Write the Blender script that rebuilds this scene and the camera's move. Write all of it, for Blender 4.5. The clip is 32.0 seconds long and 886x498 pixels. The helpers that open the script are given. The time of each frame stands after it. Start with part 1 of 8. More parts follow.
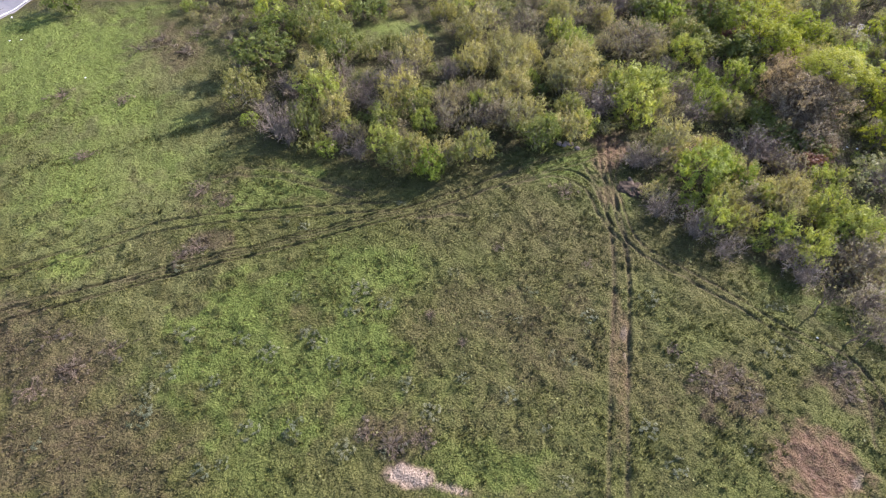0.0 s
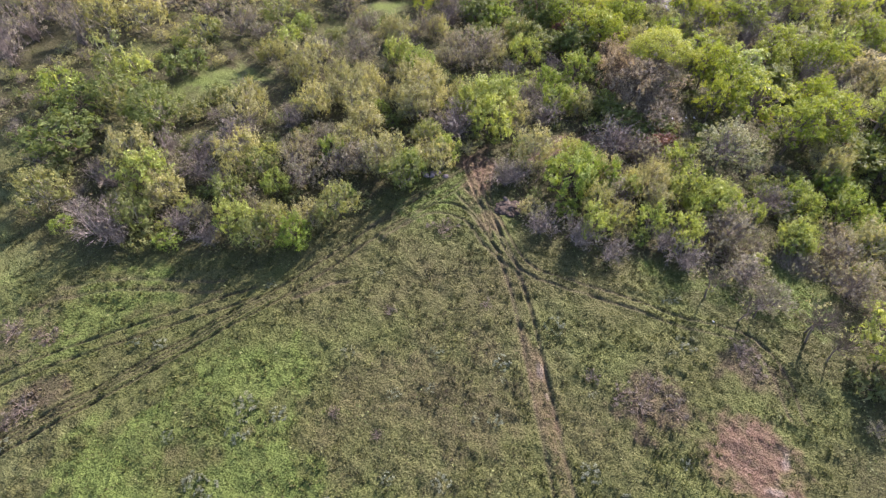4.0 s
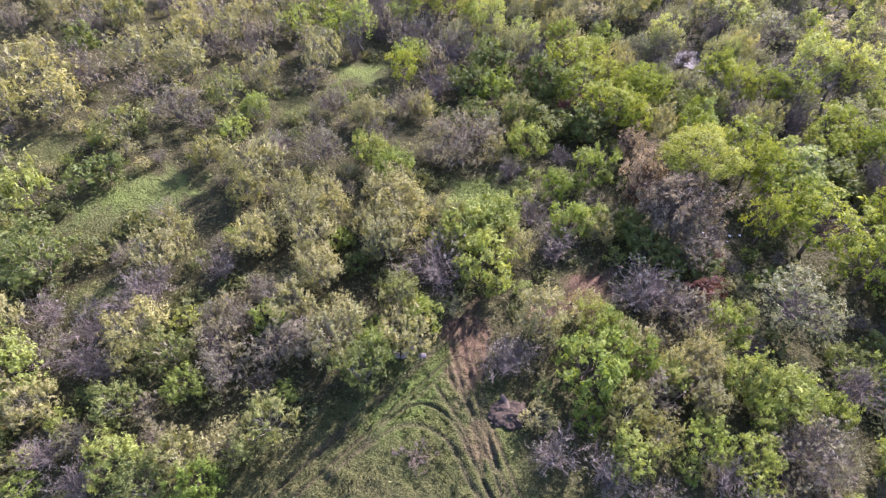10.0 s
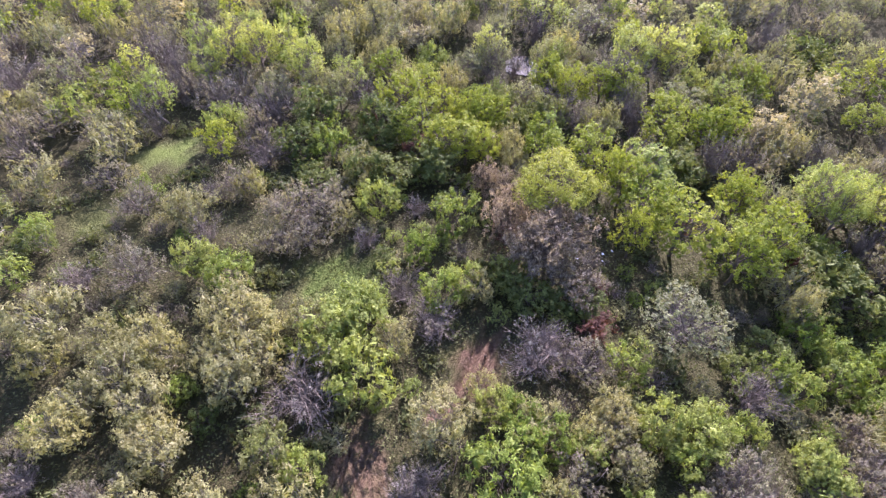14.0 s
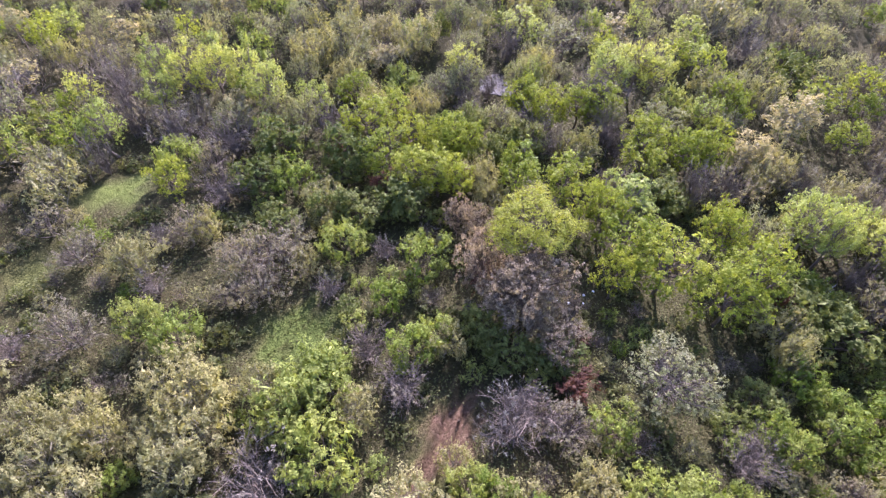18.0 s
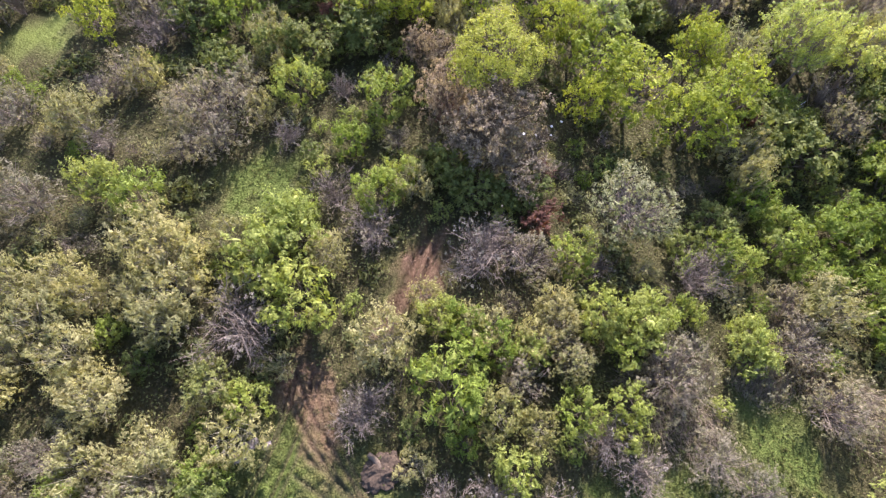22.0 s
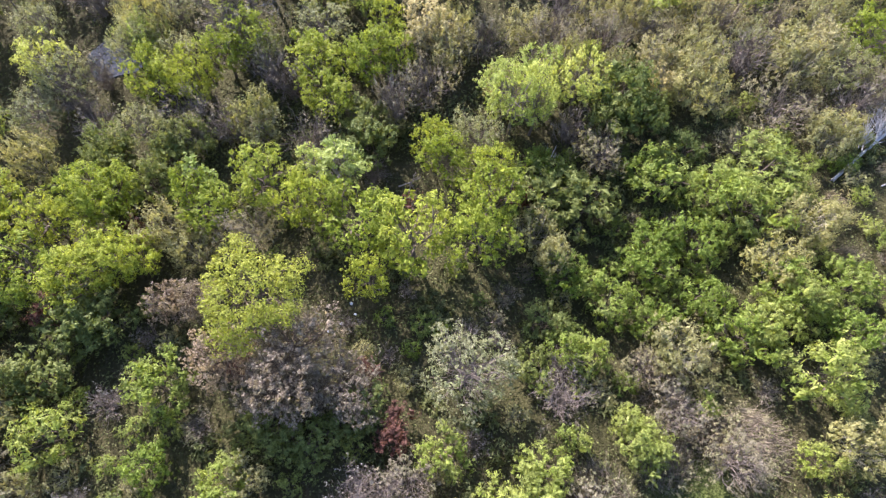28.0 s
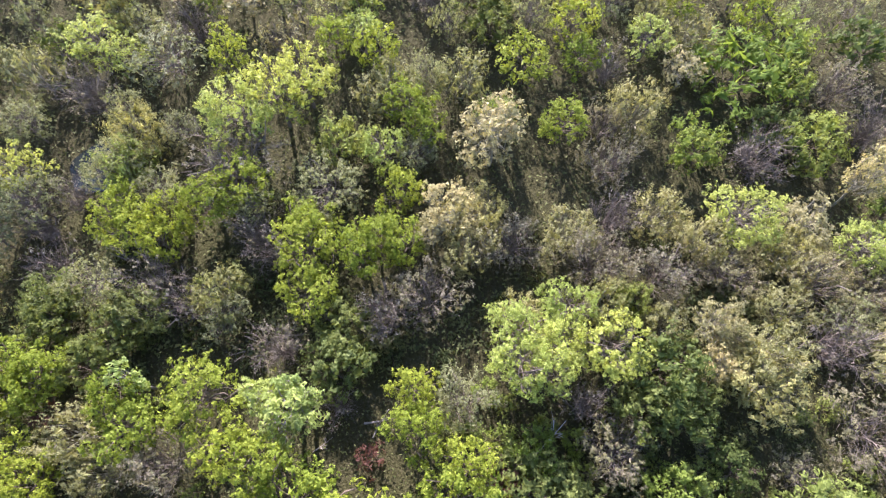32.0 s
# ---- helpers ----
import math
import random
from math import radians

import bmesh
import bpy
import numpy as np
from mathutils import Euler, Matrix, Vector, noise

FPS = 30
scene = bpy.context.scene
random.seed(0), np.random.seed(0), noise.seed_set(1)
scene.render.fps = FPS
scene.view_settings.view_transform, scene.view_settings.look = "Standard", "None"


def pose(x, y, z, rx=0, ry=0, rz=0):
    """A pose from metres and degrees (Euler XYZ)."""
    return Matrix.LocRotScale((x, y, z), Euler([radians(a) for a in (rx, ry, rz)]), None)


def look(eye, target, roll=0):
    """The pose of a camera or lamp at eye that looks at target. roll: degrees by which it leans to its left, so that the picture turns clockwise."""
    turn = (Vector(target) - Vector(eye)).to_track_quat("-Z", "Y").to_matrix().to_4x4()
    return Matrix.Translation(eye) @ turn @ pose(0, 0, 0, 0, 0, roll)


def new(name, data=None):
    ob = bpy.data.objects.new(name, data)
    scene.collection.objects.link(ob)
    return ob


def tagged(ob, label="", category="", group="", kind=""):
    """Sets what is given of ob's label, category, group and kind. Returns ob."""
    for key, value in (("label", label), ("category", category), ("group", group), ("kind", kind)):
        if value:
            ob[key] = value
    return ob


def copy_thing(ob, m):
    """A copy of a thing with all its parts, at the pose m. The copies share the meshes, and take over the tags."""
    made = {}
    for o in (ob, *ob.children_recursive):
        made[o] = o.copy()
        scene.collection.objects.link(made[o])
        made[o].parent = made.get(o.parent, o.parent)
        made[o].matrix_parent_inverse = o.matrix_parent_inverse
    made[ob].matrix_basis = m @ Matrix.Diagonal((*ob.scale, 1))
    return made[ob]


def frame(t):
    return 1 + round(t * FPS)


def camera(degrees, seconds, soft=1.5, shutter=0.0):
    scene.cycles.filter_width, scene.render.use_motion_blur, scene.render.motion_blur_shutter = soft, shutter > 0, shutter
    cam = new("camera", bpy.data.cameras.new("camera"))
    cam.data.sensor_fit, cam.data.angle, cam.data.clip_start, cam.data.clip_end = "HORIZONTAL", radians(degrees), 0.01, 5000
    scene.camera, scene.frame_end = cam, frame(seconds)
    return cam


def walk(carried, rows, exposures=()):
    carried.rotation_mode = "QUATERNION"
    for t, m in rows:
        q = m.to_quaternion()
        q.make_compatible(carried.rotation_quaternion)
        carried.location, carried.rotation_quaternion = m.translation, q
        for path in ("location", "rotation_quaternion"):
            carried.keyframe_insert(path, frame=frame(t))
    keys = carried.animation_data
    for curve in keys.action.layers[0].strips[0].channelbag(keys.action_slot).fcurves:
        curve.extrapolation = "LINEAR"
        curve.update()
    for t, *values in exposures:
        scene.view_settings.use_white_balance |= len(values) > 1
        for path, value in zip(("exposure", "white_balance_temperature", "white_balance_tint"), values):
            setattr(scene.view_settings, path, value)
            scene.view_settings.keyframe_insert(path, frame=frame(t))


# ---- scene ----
cam = camera(80.2, 32.0, soft=1.3)
METRES, EYE, TILT, LEAN, TURN = 101.0, 40.0, 0.0, 0.0, -26.4
ROWS = [
    (0.0, 0.0, 0.0, 0.0, 1.26, -49.19, -1.09),
    (0.5, 0.0003, 0.0067, 0.0004, 1.16, -49.16, -1.09),
    (1.0, 0.003, 0.0171, 0.0017, -3.36, -49.04, -0.95),
    (1.5, 0.0021, 0.0295, 0.0013, -7.42, -48.87, -1.0),
    (2.0, 0.0031, 0.0417, 0.0009, -8.15, -48.81, -1.0),
    (2.5, 0.0049, 0.0526, 0.0001, -8.45, -48.79, -1.0),
    (3.0, 0.0078, 0.061, -0.0009, -8.9, -48.76, -0.94),
    (3.5, 0.0126, 0.0665, 0.0003, -14.81, -48.68, -0.78),
    (5.5, 0.0238, 0.0877, 0.0013, -18.27, -48.63, -0.86),
    (6.0, 0.0284, 0.0971, 0.0016, -18.15, -48.65, -0.88),
    (6.5, 0.0342, 0.1103, 0.0017, -17.99, -48.6, -0.88),
    (7.0, 0.0402, 0.1281, 0.0018, -17.87, -48.62, -0.95),
    (7.5, 0.0479, 0.1495, 0.0017, -17.73, -48.67, -0.95),
    (8.0, 0.0566, 0.1736, 0.0013, -17.57, -48.68, -0.98),
    (8.5, 0.0665, 0.2008, 0.0013, -17.46, -48.72, -0.99),
    (9.0, 0.0778, 0.2301, 0.001, -17.29, -48.71, -0.97),
    (9.5, 0.0898, 0.261, 0.0009, -17.15, -48.77, -0.99),
    (10.0, 0.1025, 0.2908, 0.0002, -16.96, -48.72, -0.96),
    (10.5, 0.1146, 0.3189, 0.0005, -16.78, -48.77, -0.99),
    (11.0, 0.1269, 0.3433, 0.0007, -16.59, -48.77, -0.97),
    (11.5, 0.1378, 0.3636, 0.0014, -16.42, -48.79, -0.97),
    (12.0, 0.1477, 0.3773, 0.002, -16.38, -48.77, -0.94),
    (12.5, 0.1567, 0.3823, 0.0027, -19.97, -48.68, -0.77),
    (13.0, 0.1638, 0.3809, 0.0035, -26.93, -48.54, -0.55),
    (13.5, 0.1674, 0.3794, 0.0038, -31.12, -48.47, -0.52),
    (14.0, 0.171, 0.3778, 0.0048, -35.61, -48.43, -0.49),
    (14.5, 0.1745, 0.3782, 0.0054, -37.08, -48.42, -0.5),
    (16.5, 0.2043, 0.4044, 0.0061, -37.83, -48.34, -0.58),
    (17.0, 0.2115, 0.4114, 0.0064, -37.83, -48.37, -0.62),
    (17.5, 0.2167, 0.4157, 0.0065, -37.8, -48.4, -0.65),
    (18.0, 0.221, 0.4179, 0.0066, -37.73, -48.41, -0.69),
    (18.5, 0.2224, 0.4149, 0.0048, -37.68, -50.18, -0.65),
    (19.0, 0.2218, 0.4102, 0.0047, -37.76, -59.65, -0.62),
    (19.5, 0.2264, 0.4123, 0.0071, -37.71, -64.27, -0.65),
    (20.0, 0.2284, 0.4117, 0.0076, -37.61, -64.48, -0.66),
    (20.5, 0.2294, 0.4101, 0.0082, -37.55, -66.63, -0.66),
    (21.0, 0.2306, 0.4092, 0.0087, -37.45, -66.71, -0.66),
    (21.5, 0.2332, 0.4109, 0.0092, -37.58, -66.79, -0.7),
    (22.0, 0.2383, 0.4162, 0.0097, -41.57, -66.76, -0.62),
    (22.5, 0.2458, 0.4247, 0.01, -49.36, -66.6, -0.5),
    (23.0, 0.2562, 0.4348, 0.0099, -57.94, -66.43, -0.34),
    (23.5, 0.2697, 0.4446, 0.0106, -66.46, -66.37, -0.09),
    (24.0, 0.2845, 0.4533, 0.0098, -73.69, -66.26, 0.04),
    (24.5, 0.3019, 0.4588, 0.0105, -74.48, -66.33, 0.08),
    (25.0, 0.3185, 0.4613, 0.0155, -74.75, -66.28, 0.08),
    (25.5, 0.3359, 0.4632, 0.0229, -74.94, -66.32, 0.06),
    (27.5, 0.3994, 0.4616, 0.0362, -75.28, -66.22, 0.18),
    (28.0, 0.4218, 0.4628, 0.0363, -75.34, -66.25, 0.18),
    (28.5, 0.4476, 0.4648, 0.0361, -74.75, -66.28, 0.18),
    (29.0, 0.4764, 0.4674, 0.0357, -72.24, -66.35, 0.11),
    (29.5, 0.5083, 0.4713, 0.0352, -71.47, -66.43, 0.11),
    (30.0, 0.543, 0.4761, 0.0345, -70.05, -66.53, 0.11),
    (30.5, 0.58, 0.4824, 0.034, -68.46, -66.64, 0.1),
    (31.0, 0.6171, 0.489, 0.0334, -64.55, -66.69, 0.02),
    (31.5, 0.6532, 0.4963, 0.0334, -63.06, -66.85, 0.02),
    (32.0, 0.6863, 0.5029, 0.0336, -62.51, -66.92, 0.06),
]
walk(cam, [(t, pose(0, 0, EYE, TILT, LEAN, TURN) @ pose(METRES * x, METRES * y, METRES * z, 90 + pitch, roll, yaw)) for t, x, y, z, yaw, pitch, roll in ROWS], [(0.0, 1.6, 6150, 26), (1.2, 1.67, 6120, 27), (3.5, 1.75, 6050, 30), (5.5, 1.82, 5900, 33), (14.0, 1.89, 5580, 42), (18.0, 1.91, 5580, 42), (20.0, 1.87, 6050, 34), (25.0, 1.88, 5950, 29), (29.0, 1.91, 5800, 27), (30.0, 1.93, 5750, 28), (32.0, 1.93, 5750, 28)])

# ---- sky and sun ----
SUN_AZ, SUN_EL = 13.0, 26.0
world = bpy.data.worlds.new("spring_sky")
scene.world = world
world.use_nodes = True
wn = world.node_tree
sky = wn.nodes.new("ShaderNodeTexSky")
sky.sky_type = "NISHITA"
sky.sun_disc = False
sky.sun_elevation, sky.sun_rotation = radians(SUN_EL), radians(90 - SUN_AZ)
wn.nodes["Background"].inputs["Strength"].default_value = 0.121
wn.links.new(sky.outputs["Color"], wn.nodes["Background"].inputs["Color"])
sun = new("sun", bpy.data.lights.new("sun", "SUN"))
sun.data.energy, sun.data.angle, sun.data.color = 5.0, radians(0.6), (1.0, 0.93, 0.82)
sd = Vector((math.cos(radians(SUN_AZ)) * math.cos(radians(SUN_EL)), math.sin(radians(SUN_AZ)) * math.cos(radians(SUN_EL)), math.sin(radians(SUN_EL))))
sun.matrix_world = look(sd * 200, (0, 0, 0))

# ---- materials ----


class Nodes:
    """A small wrapper to write node trees briefly."""

    def __init__(self, name):
        self.m = bpy.data.materials.new(name)
        self.m.use_nodes = True
        self.t = self.m.node_tree
        self.b = self.t.nodes["Principled BSDF"]
        self.out = self.t.nodes["Material Output"]

    def n(self, kind, **sets):
        node = self.t.nodes.new(kind)
        for key, value in sets.items():
            if key in node.inputs:
                node.inputs[key].default_value = value
        return node

    def link(self, a, b):
        self.t.links.new(a, b)

    def noise(self, scale, detail=4, rough=0.55, world_space=True):
        co = self.t.nodes.new("ShaderNodeNewGeometry").outputs["Position"] if world_space else self.t.nodes.new("ShaderNodeTexCoord").outputs["Object"]
        node = self.n("ShaderNodeTexNoise", Scale=scale, Detail=detail, Roughness=rough)
        self.link(co, node.inputs["Vector"])
        return node.outputs["Fac"]

    def ramp(self, fac, stops):
        node = self.t.nodes.new("ShaderNodeValToRGB")
        els = node.color_ramp.elements
        while len(els) < len(stops):
            els.new(0.5)
        for e, (p, c) in zip(els, stops):
            e.position, e.color = p, (*c, 1)
        self.link(fac, node.inputs["Fac"])
        return node.outputs["Color"]

    def mix(self, fac, a, b, blend="MIX"):
        node = self.t.nodes.new("ShaderNodeMix")
        node.data_type, node.blend_type = "RGBA", blend
        for s, v in ((node.inputs[0], fac), (node.inputs[6], a), (node.inputs[7], b)):
            if isinstance(v, (int, float)):
                s.default_value = v
            elif isinstance(v, tuple):
                s.default_value = (*v, 1)
            else:
                self.link(v, s)
        return node.outputs[2]

    def math(self, op, a, b=0.0, clamp=False):
        node = self.t.nodes.new("ShaderNodeMath")
        node.operation, node.use_clamp = op, clamp
        for s, v in zip(node.inputs, (a, b)):
            if isinstance(v, (int, float)):
                s.default_value = v
            else:
                self.link(v, s)
        return node.outputs[0]

    def attr(self, name):
        node = self.t.nodes.new("ShaderNodeAttribute")
        node.attribute_name = name
        return node.outputs["Fac"]

    def bump(self, fac, strength, distance):
        node = self.n("ShaderNodeBump", Strength=strength, Distance=distance)
        self.link(fac, node.inputs["Height"])
        self.link(node.outputs["Normal"], self.b.inputs["Normal"])

    def finish(self, colour, rough=0.9, spec=0.2):
        if isinstance(colour, tuple):
            self.b.inputs["Base Color"].default_value = (*colour, 1)
        else:
            self.link(colour, self.b.inputs["Base Color"])
        self.b.inputs["Roughness"].default_value = rough
        self.b.inputs["Specular IOR Level"].default_value = spec
        return self.m


def leaf_material(name, low, mid, high, clear=0.4, turn=None, share=0.5):
    """Leaves: three shades from leaf to leaf, a drift from plant to plant and from bough to bough (towards turn), light that shines through."""
    k = Nodes(name)
    isl = k.t.nodes.new("ShaderNodeNewGeometry").outputs["Random Per Island"]
    obj = k.t.nodes.new("ShaderNodeObjectInfo").outputs["Random"]
    dim, lit = tuple(0.72 * q for q in low), tuple(1.18 * q for q in high)
    col = k.mix(0.72, mid, k.ramp(isl, [(0.0, dim), (0.5, mid), (1.0, lit)]))
    if turn:
        bough = k.math("ADD", k.noise(0.55, 3, 0.6), k.math("MULTIPLY", k.math("SUBTRACT", obj, 0.5), 0.3))
        col = k.mix(k.math("MULTIPLY", k.ramp(bough, [(0.42, (0, 0, 0)), (0.62, (1, 1, 1))]), share), col, k.mix(0.7, turn, k.ramp(isl, [(0.0, tuple(0.55 * q for q in turn)), (1.0, tuple(1.5 * q for q in turn))])))
    drift = k.ramp(obj, [(0.0, (0.74, 0.8, 0.74)), (0.5, (1.0, 1.0, 1.0)), (1.0, (1.18, 1.12, 1.02))])
    col = k.mix(1.0, col, drift, "MULTIPLY")
    col = k.mix(0.45, col, k.ramp(k.noise(1.6, 3), [(0.3, (0.6, 0.62, 0.6)), (0.7, (1.35, 1.33, 1.22))]), "MULTIPLY")
    k.finish(col, 0.62, 0.16)
    tr = k.t.nodes.new("ShaderNodeBsdfTranslucent")
    k.link(k.mix(1.0, col, (1.15, 1.1, 0.6), "MULTIPLY"), tr.inputs["Color"])
    ms = k.n("ShaderNodeMixShader", Fac=clear)
    k.link(k.b.outputs[0], ms.inputs[1])
    k.link(tr.outputs[0], ms.inputs[2])
    k.link(ms.outputs[0], k.out.inputs["Surface"])
    return k.m


def bark_material(name, low, high):
    k = Nodes(name)
    isl = k.t.nodes.new("ShaderNodeNewGeometry").outputs["Random Per Island"]
    col = k.ramp(isl, [(0.0, low), (1.0, high)])
    col = k.mix(0.5, col, k.ramp(k.noise(9, 4), [(0.3, (0.6, 0.6, 0.6)), (0.7, (1.25, 1.22, 1.2))]), "MULTIPLY")
    k.bump(k.noise(25, 3), 0.4, 0.02)
    return k.finish(col, 0.9, 0.15)


LEAF = {
    "green": leaf_material("leaves_fresh_green", (0.145, 0.2, 0.034), (0.2, 0.265, 0.044), (0.275, 0.34, 0.072), turn=(0.27, 0.29, 0.1)),
    "lime": leaf_material("leaves_lime", (0.175, 0.225, 0.045), (0.24, 0.295, 0.065), (0.33, 0.38, 0.105), turn=(0.2, 0.23, 0.08)),
    "olive": leaf_material("leaves_olive", (0.235, 0.22, 0.102), (0.305, 0.288, 0.138), (0.385, 0.362, 0.186), turn=(0.235, 0.25, 0.085), share=0.55),
    "tan": leaf_material("buds_tan", (0.172, 0.148, 0.113), (0.225, 0.197, 0.15), (0.29, 0.258, 0.198), turn=(0.2, 0.21, 0.09), share=0.6),
    "dark": leaf_material("leaves_dark_green", (0.1, 0.132, 0.035), (0.14, 0.174, 0.048), (0.19, 0.222, 0.075), turn=(0.14, 0.17, 0.05)),
    "amber": leaf_material("leaves_amber", (0.33, 0.285, 0.15), (0.4, 0.35, 0.185), (0.48, 0.42, 0.24), turn=(0.3, 0.3, 0.14)),
    "oak": leaf_material("leaves_young_tree", (0.172, 0.222, 0.025), (0.246, 0.3, 0.034), (0.332, 0.38, 0.056), turn=(0.22, 0.268, 0.036), share=0.5),
    "gold": leaf_material("leaves_gold_green", (0.205, 0.24, 0.036), (0.26, 0.3, 0.046), (0.335, 0.375, 0.075)),
    "blossom": leaf_material("leaves_dusty_brown", (0.105, 0.076, 0.065), (0.235, 0.186, 0.152), (0.46, 0.39, 0.305), turn=(0.31, 0.255, 0.19), share=0.6),
    # Besides the near silver tree, far trees take it to paint the distant haze.
    "silver": leaf_material("leaves_silver_haze", (0.148, 0.156, 0.078), (0.23, 0.238, 0.13), (0.325, 0.325, 0.2), turn=(0.2, 0.235, 0.09)),
    "pale": leaf_material("leaves_pale_green", (0.22, 0.28, 0.07), (0.29, 0.36, 0.1), (0.38, 0.44, 0.155)),
    "poplar": leaf_material("leaves_poplar", (0.265, 0.32, 0.062), (0.35, 0.41, 0.095), (0.45, 0.5, 0.155), turn=(0.36, 0.4, 0.085)),
    "bramble": leaf_material("leaves_bramble", (0.085, 0.108, 0.04), (0.13, 0.15, 0.058), (0.19, 0.2, 0.085)),
    "bare": leaf_material("buds_grey", (0.18, 0.16, 0.155), (0.24, 0.217, 0.21), (0.31, 0.285, 0.277), turn=(0.22, 0.21, 0.12)),
    "weed": leaf_material("leaves_grey_weed", (0.11, 0.125, 0.08), (0.16, 0.178, 0.122), (0.22, 0.235, 0.17)),
    "stalks": leaf_material("dead_stalks", (0.1, 0.083, 0.068), (0.145, 0.123, 0.102), (0.2, 0.175, 0.148)),
    "straw": leaf_material("leaves_dry_straw", (0.2, 0.19, 0.1), (0.27, 0.25, 0.15), (0.36, 0.33, 0.22)),
    "hazel": leaf_material("leaves_hazel", (0.135, 0.16, 0.048), (0.185, 0.212, 0.066), (0.255, 0.28, 0.1), turn=(0.22, 0.2, 0.1)),
    "russet": leaf_material("leaves_russet", (0.085, 0.042, 0.034), (0.125, 0.062, 0.05), (0.175, 0.095, 0.075)),
}
BARK_GREY = bark_material("bark_grey", (0.2, 0.175, 0.15), (0.38, 0.335, 0.3))
BARK_LILAC = bark_material("twigs_lilac_grey", (0.135, 0.11, 0.088), (0.255, 0.212, 0.172))
BARK_BROWN = bark_material("bark_brown", (0.09, 0.07, 0.05), (0.19, 0.15, 0.11))
BARK_OLIVE = bark_material("shoots_olive", (0.2, 0.185, 0.125), (0.33, 0.305, 0.215))
BARK_STRAW = bark_material("stems_straw", (0.16, 0.132, 0.09), (0.3, 0.25, 0.175))
BARK_PALE = bark_material("bark_bleached", (0.42, 0.4, 0.37), (0.62, 0.6, 0.56))

# ---- the lie of the land ----


def value_noise(x, y, cell, seed):
    """Smooth random heights between -1 and 1 on a lattice of that cell."""
    rs = np.random.RandomState(seed)
    tab = rs.uniform(-1, 1, (128, 128))
    fx, fy = np.asarray(x) / cell + 1000, np.asarray(y) / cell + 1000
    ix, iy = np.floor(fx).astype(int), np.floor(fy).astype(int)
    tx, ty = fx - ix, fy - iy
    tx, ty = tx * tx * (3 - 2 * tx), ty * ty * (3 - 2 * ty)
    a, b = tab[ix % 128, iy % 128], tab[(ix + 1) % 128, iy % 128]
    c, d = tab[ix % 128, (iy + 1) % 128], tab[(ix + 1) % 128, (iy + 1) % 128]
    return (a * (1 - tx) + b * tx) * (1 - ty) + (c * (1 - tx) + d * tx) * ty


def lie(x, y):
    """The field is level; past its edge the land falls to a wooded valley floor."""
    t = np.clip((x + 0.15 * (y - 20) - 34) / 76.0, 0, 1)
    return -8.0 * (0.6 * t + 0.4 * t * t * (3 - 2 * t)) - 1.9 * np.exp(-((x - 72) / 11) ** 2 - ((y - 2) / 13) ** 2)


def ground_z(x, y):
    return float(lie(np.float64(x), np.float64(y)))


def spline(points, step=0.35):
    """A smooth line through a few points of the plan."""
    p = [Vector((*q, 0)) for q in points]
    p = [2 * p[0] - p[1]] + p + [2 * p[-1] - p[-2]]
    out = []
    for a, b, c, d in zip(p, p[1:], p[2:], p[3:]):
        n = max(2, int((c - b).length / step))
        for i in range(n):
            t = i / n
            out.append(0.5 * (2 * b + (c - a) * t + (2 * a - 5 * b + 4 * c - d) * t * t + (3 * b - a - 3 * c + d) * t ** 3))
    out.append(p[-2])
    return out


# Wheel tracks in the field: the middle line, the gauge (0: a single rut), how deep, how wide.
TRACKS = [
    ([(-27.0, 45.5), (-24.2, 45.2), (-17.4, 45.5), (-10.1, 45.7), (-2.4, 44.0), (5.4, 41.5), (12.7, 38.8)], 1.3, 0.18, 0.12),
    ([(-26.4, 39.5), (-23.9, 39.9), (-18.0, 39.6), (-11.2, 39.3), (-3.4, 38.7), (6.8, 38.0), (14.1, 37.4), (24.5, 37.5), (33.9, 37.9), (40.3, 38.5), (43.1, 39.4)], 1.3, 0.2, 0.12),
    ([(-14.7, 39.3), (-11.2, 39.3), (-3.4, 38.8), (6.8, 38.0), (13.8, 37.5)], 0.35, 0.11, 0.1),
    ([(-25.7, 41.6), (-18.5, 40.5), (-12.7, 39.6)], 0, 0.1, 0.2),
    ([(16.4, 3.9), (23.1, 12.4), (28.4, 19.0), (32.2, 24.3), (34.6, 28.8), (36.3, 33.0), (37.0, 36.3)], 1.4, 0.1, 0.18),
    ([(24.5, 12.9), (29.9, 19.8), (32.6, 24.1)], 0, 0.09, 0.14),
    ([(43.1, 37.6), (38.2, 33.6), (35.4, 28.5), (33.7, 24.1), (34.6, 20.7), (37.1, 15.5), (39.2, 10.5), (41.2, 7.2), (42.1, 4.2), (40.7, 1.2), (37.5, -1.5)], 1.2, 0.11, 0.14),
    ([(30.8, 36.9), (34.3, 36.1), (35.2, 33.4), (33.9, 29.5), (33.1, 26.5)], 0, 0.16, 0.14),
    ([(28.3, 36.4), (32.3, 35.5), (33.8, 32.6), (32.7, 28.5), (32.4, 25.1)], 0, 0.1, 0.18),
    ([(25.1, 37.3), (32.2, 37.8), (38.1, 38.0), (42.5, 39.1)], 2.2, 0.1, 0.16),
    ([(-1.0, 51.2), (3.5, 48.5), (7.6, 44.6), (10.6, 41.7)], 1.3, 0.1, 0.18),
    ([(14.8, 36.0), (18.4, 35.1), (19.9, 34.1)], 0, 0.12, 0.2),
    ([(42.4, 40.2), (40.4, 38.0), (38.5, 35.0), (36.6, 31.8), (34.5, 28.5)], 1, 0.14, 0.18),
]
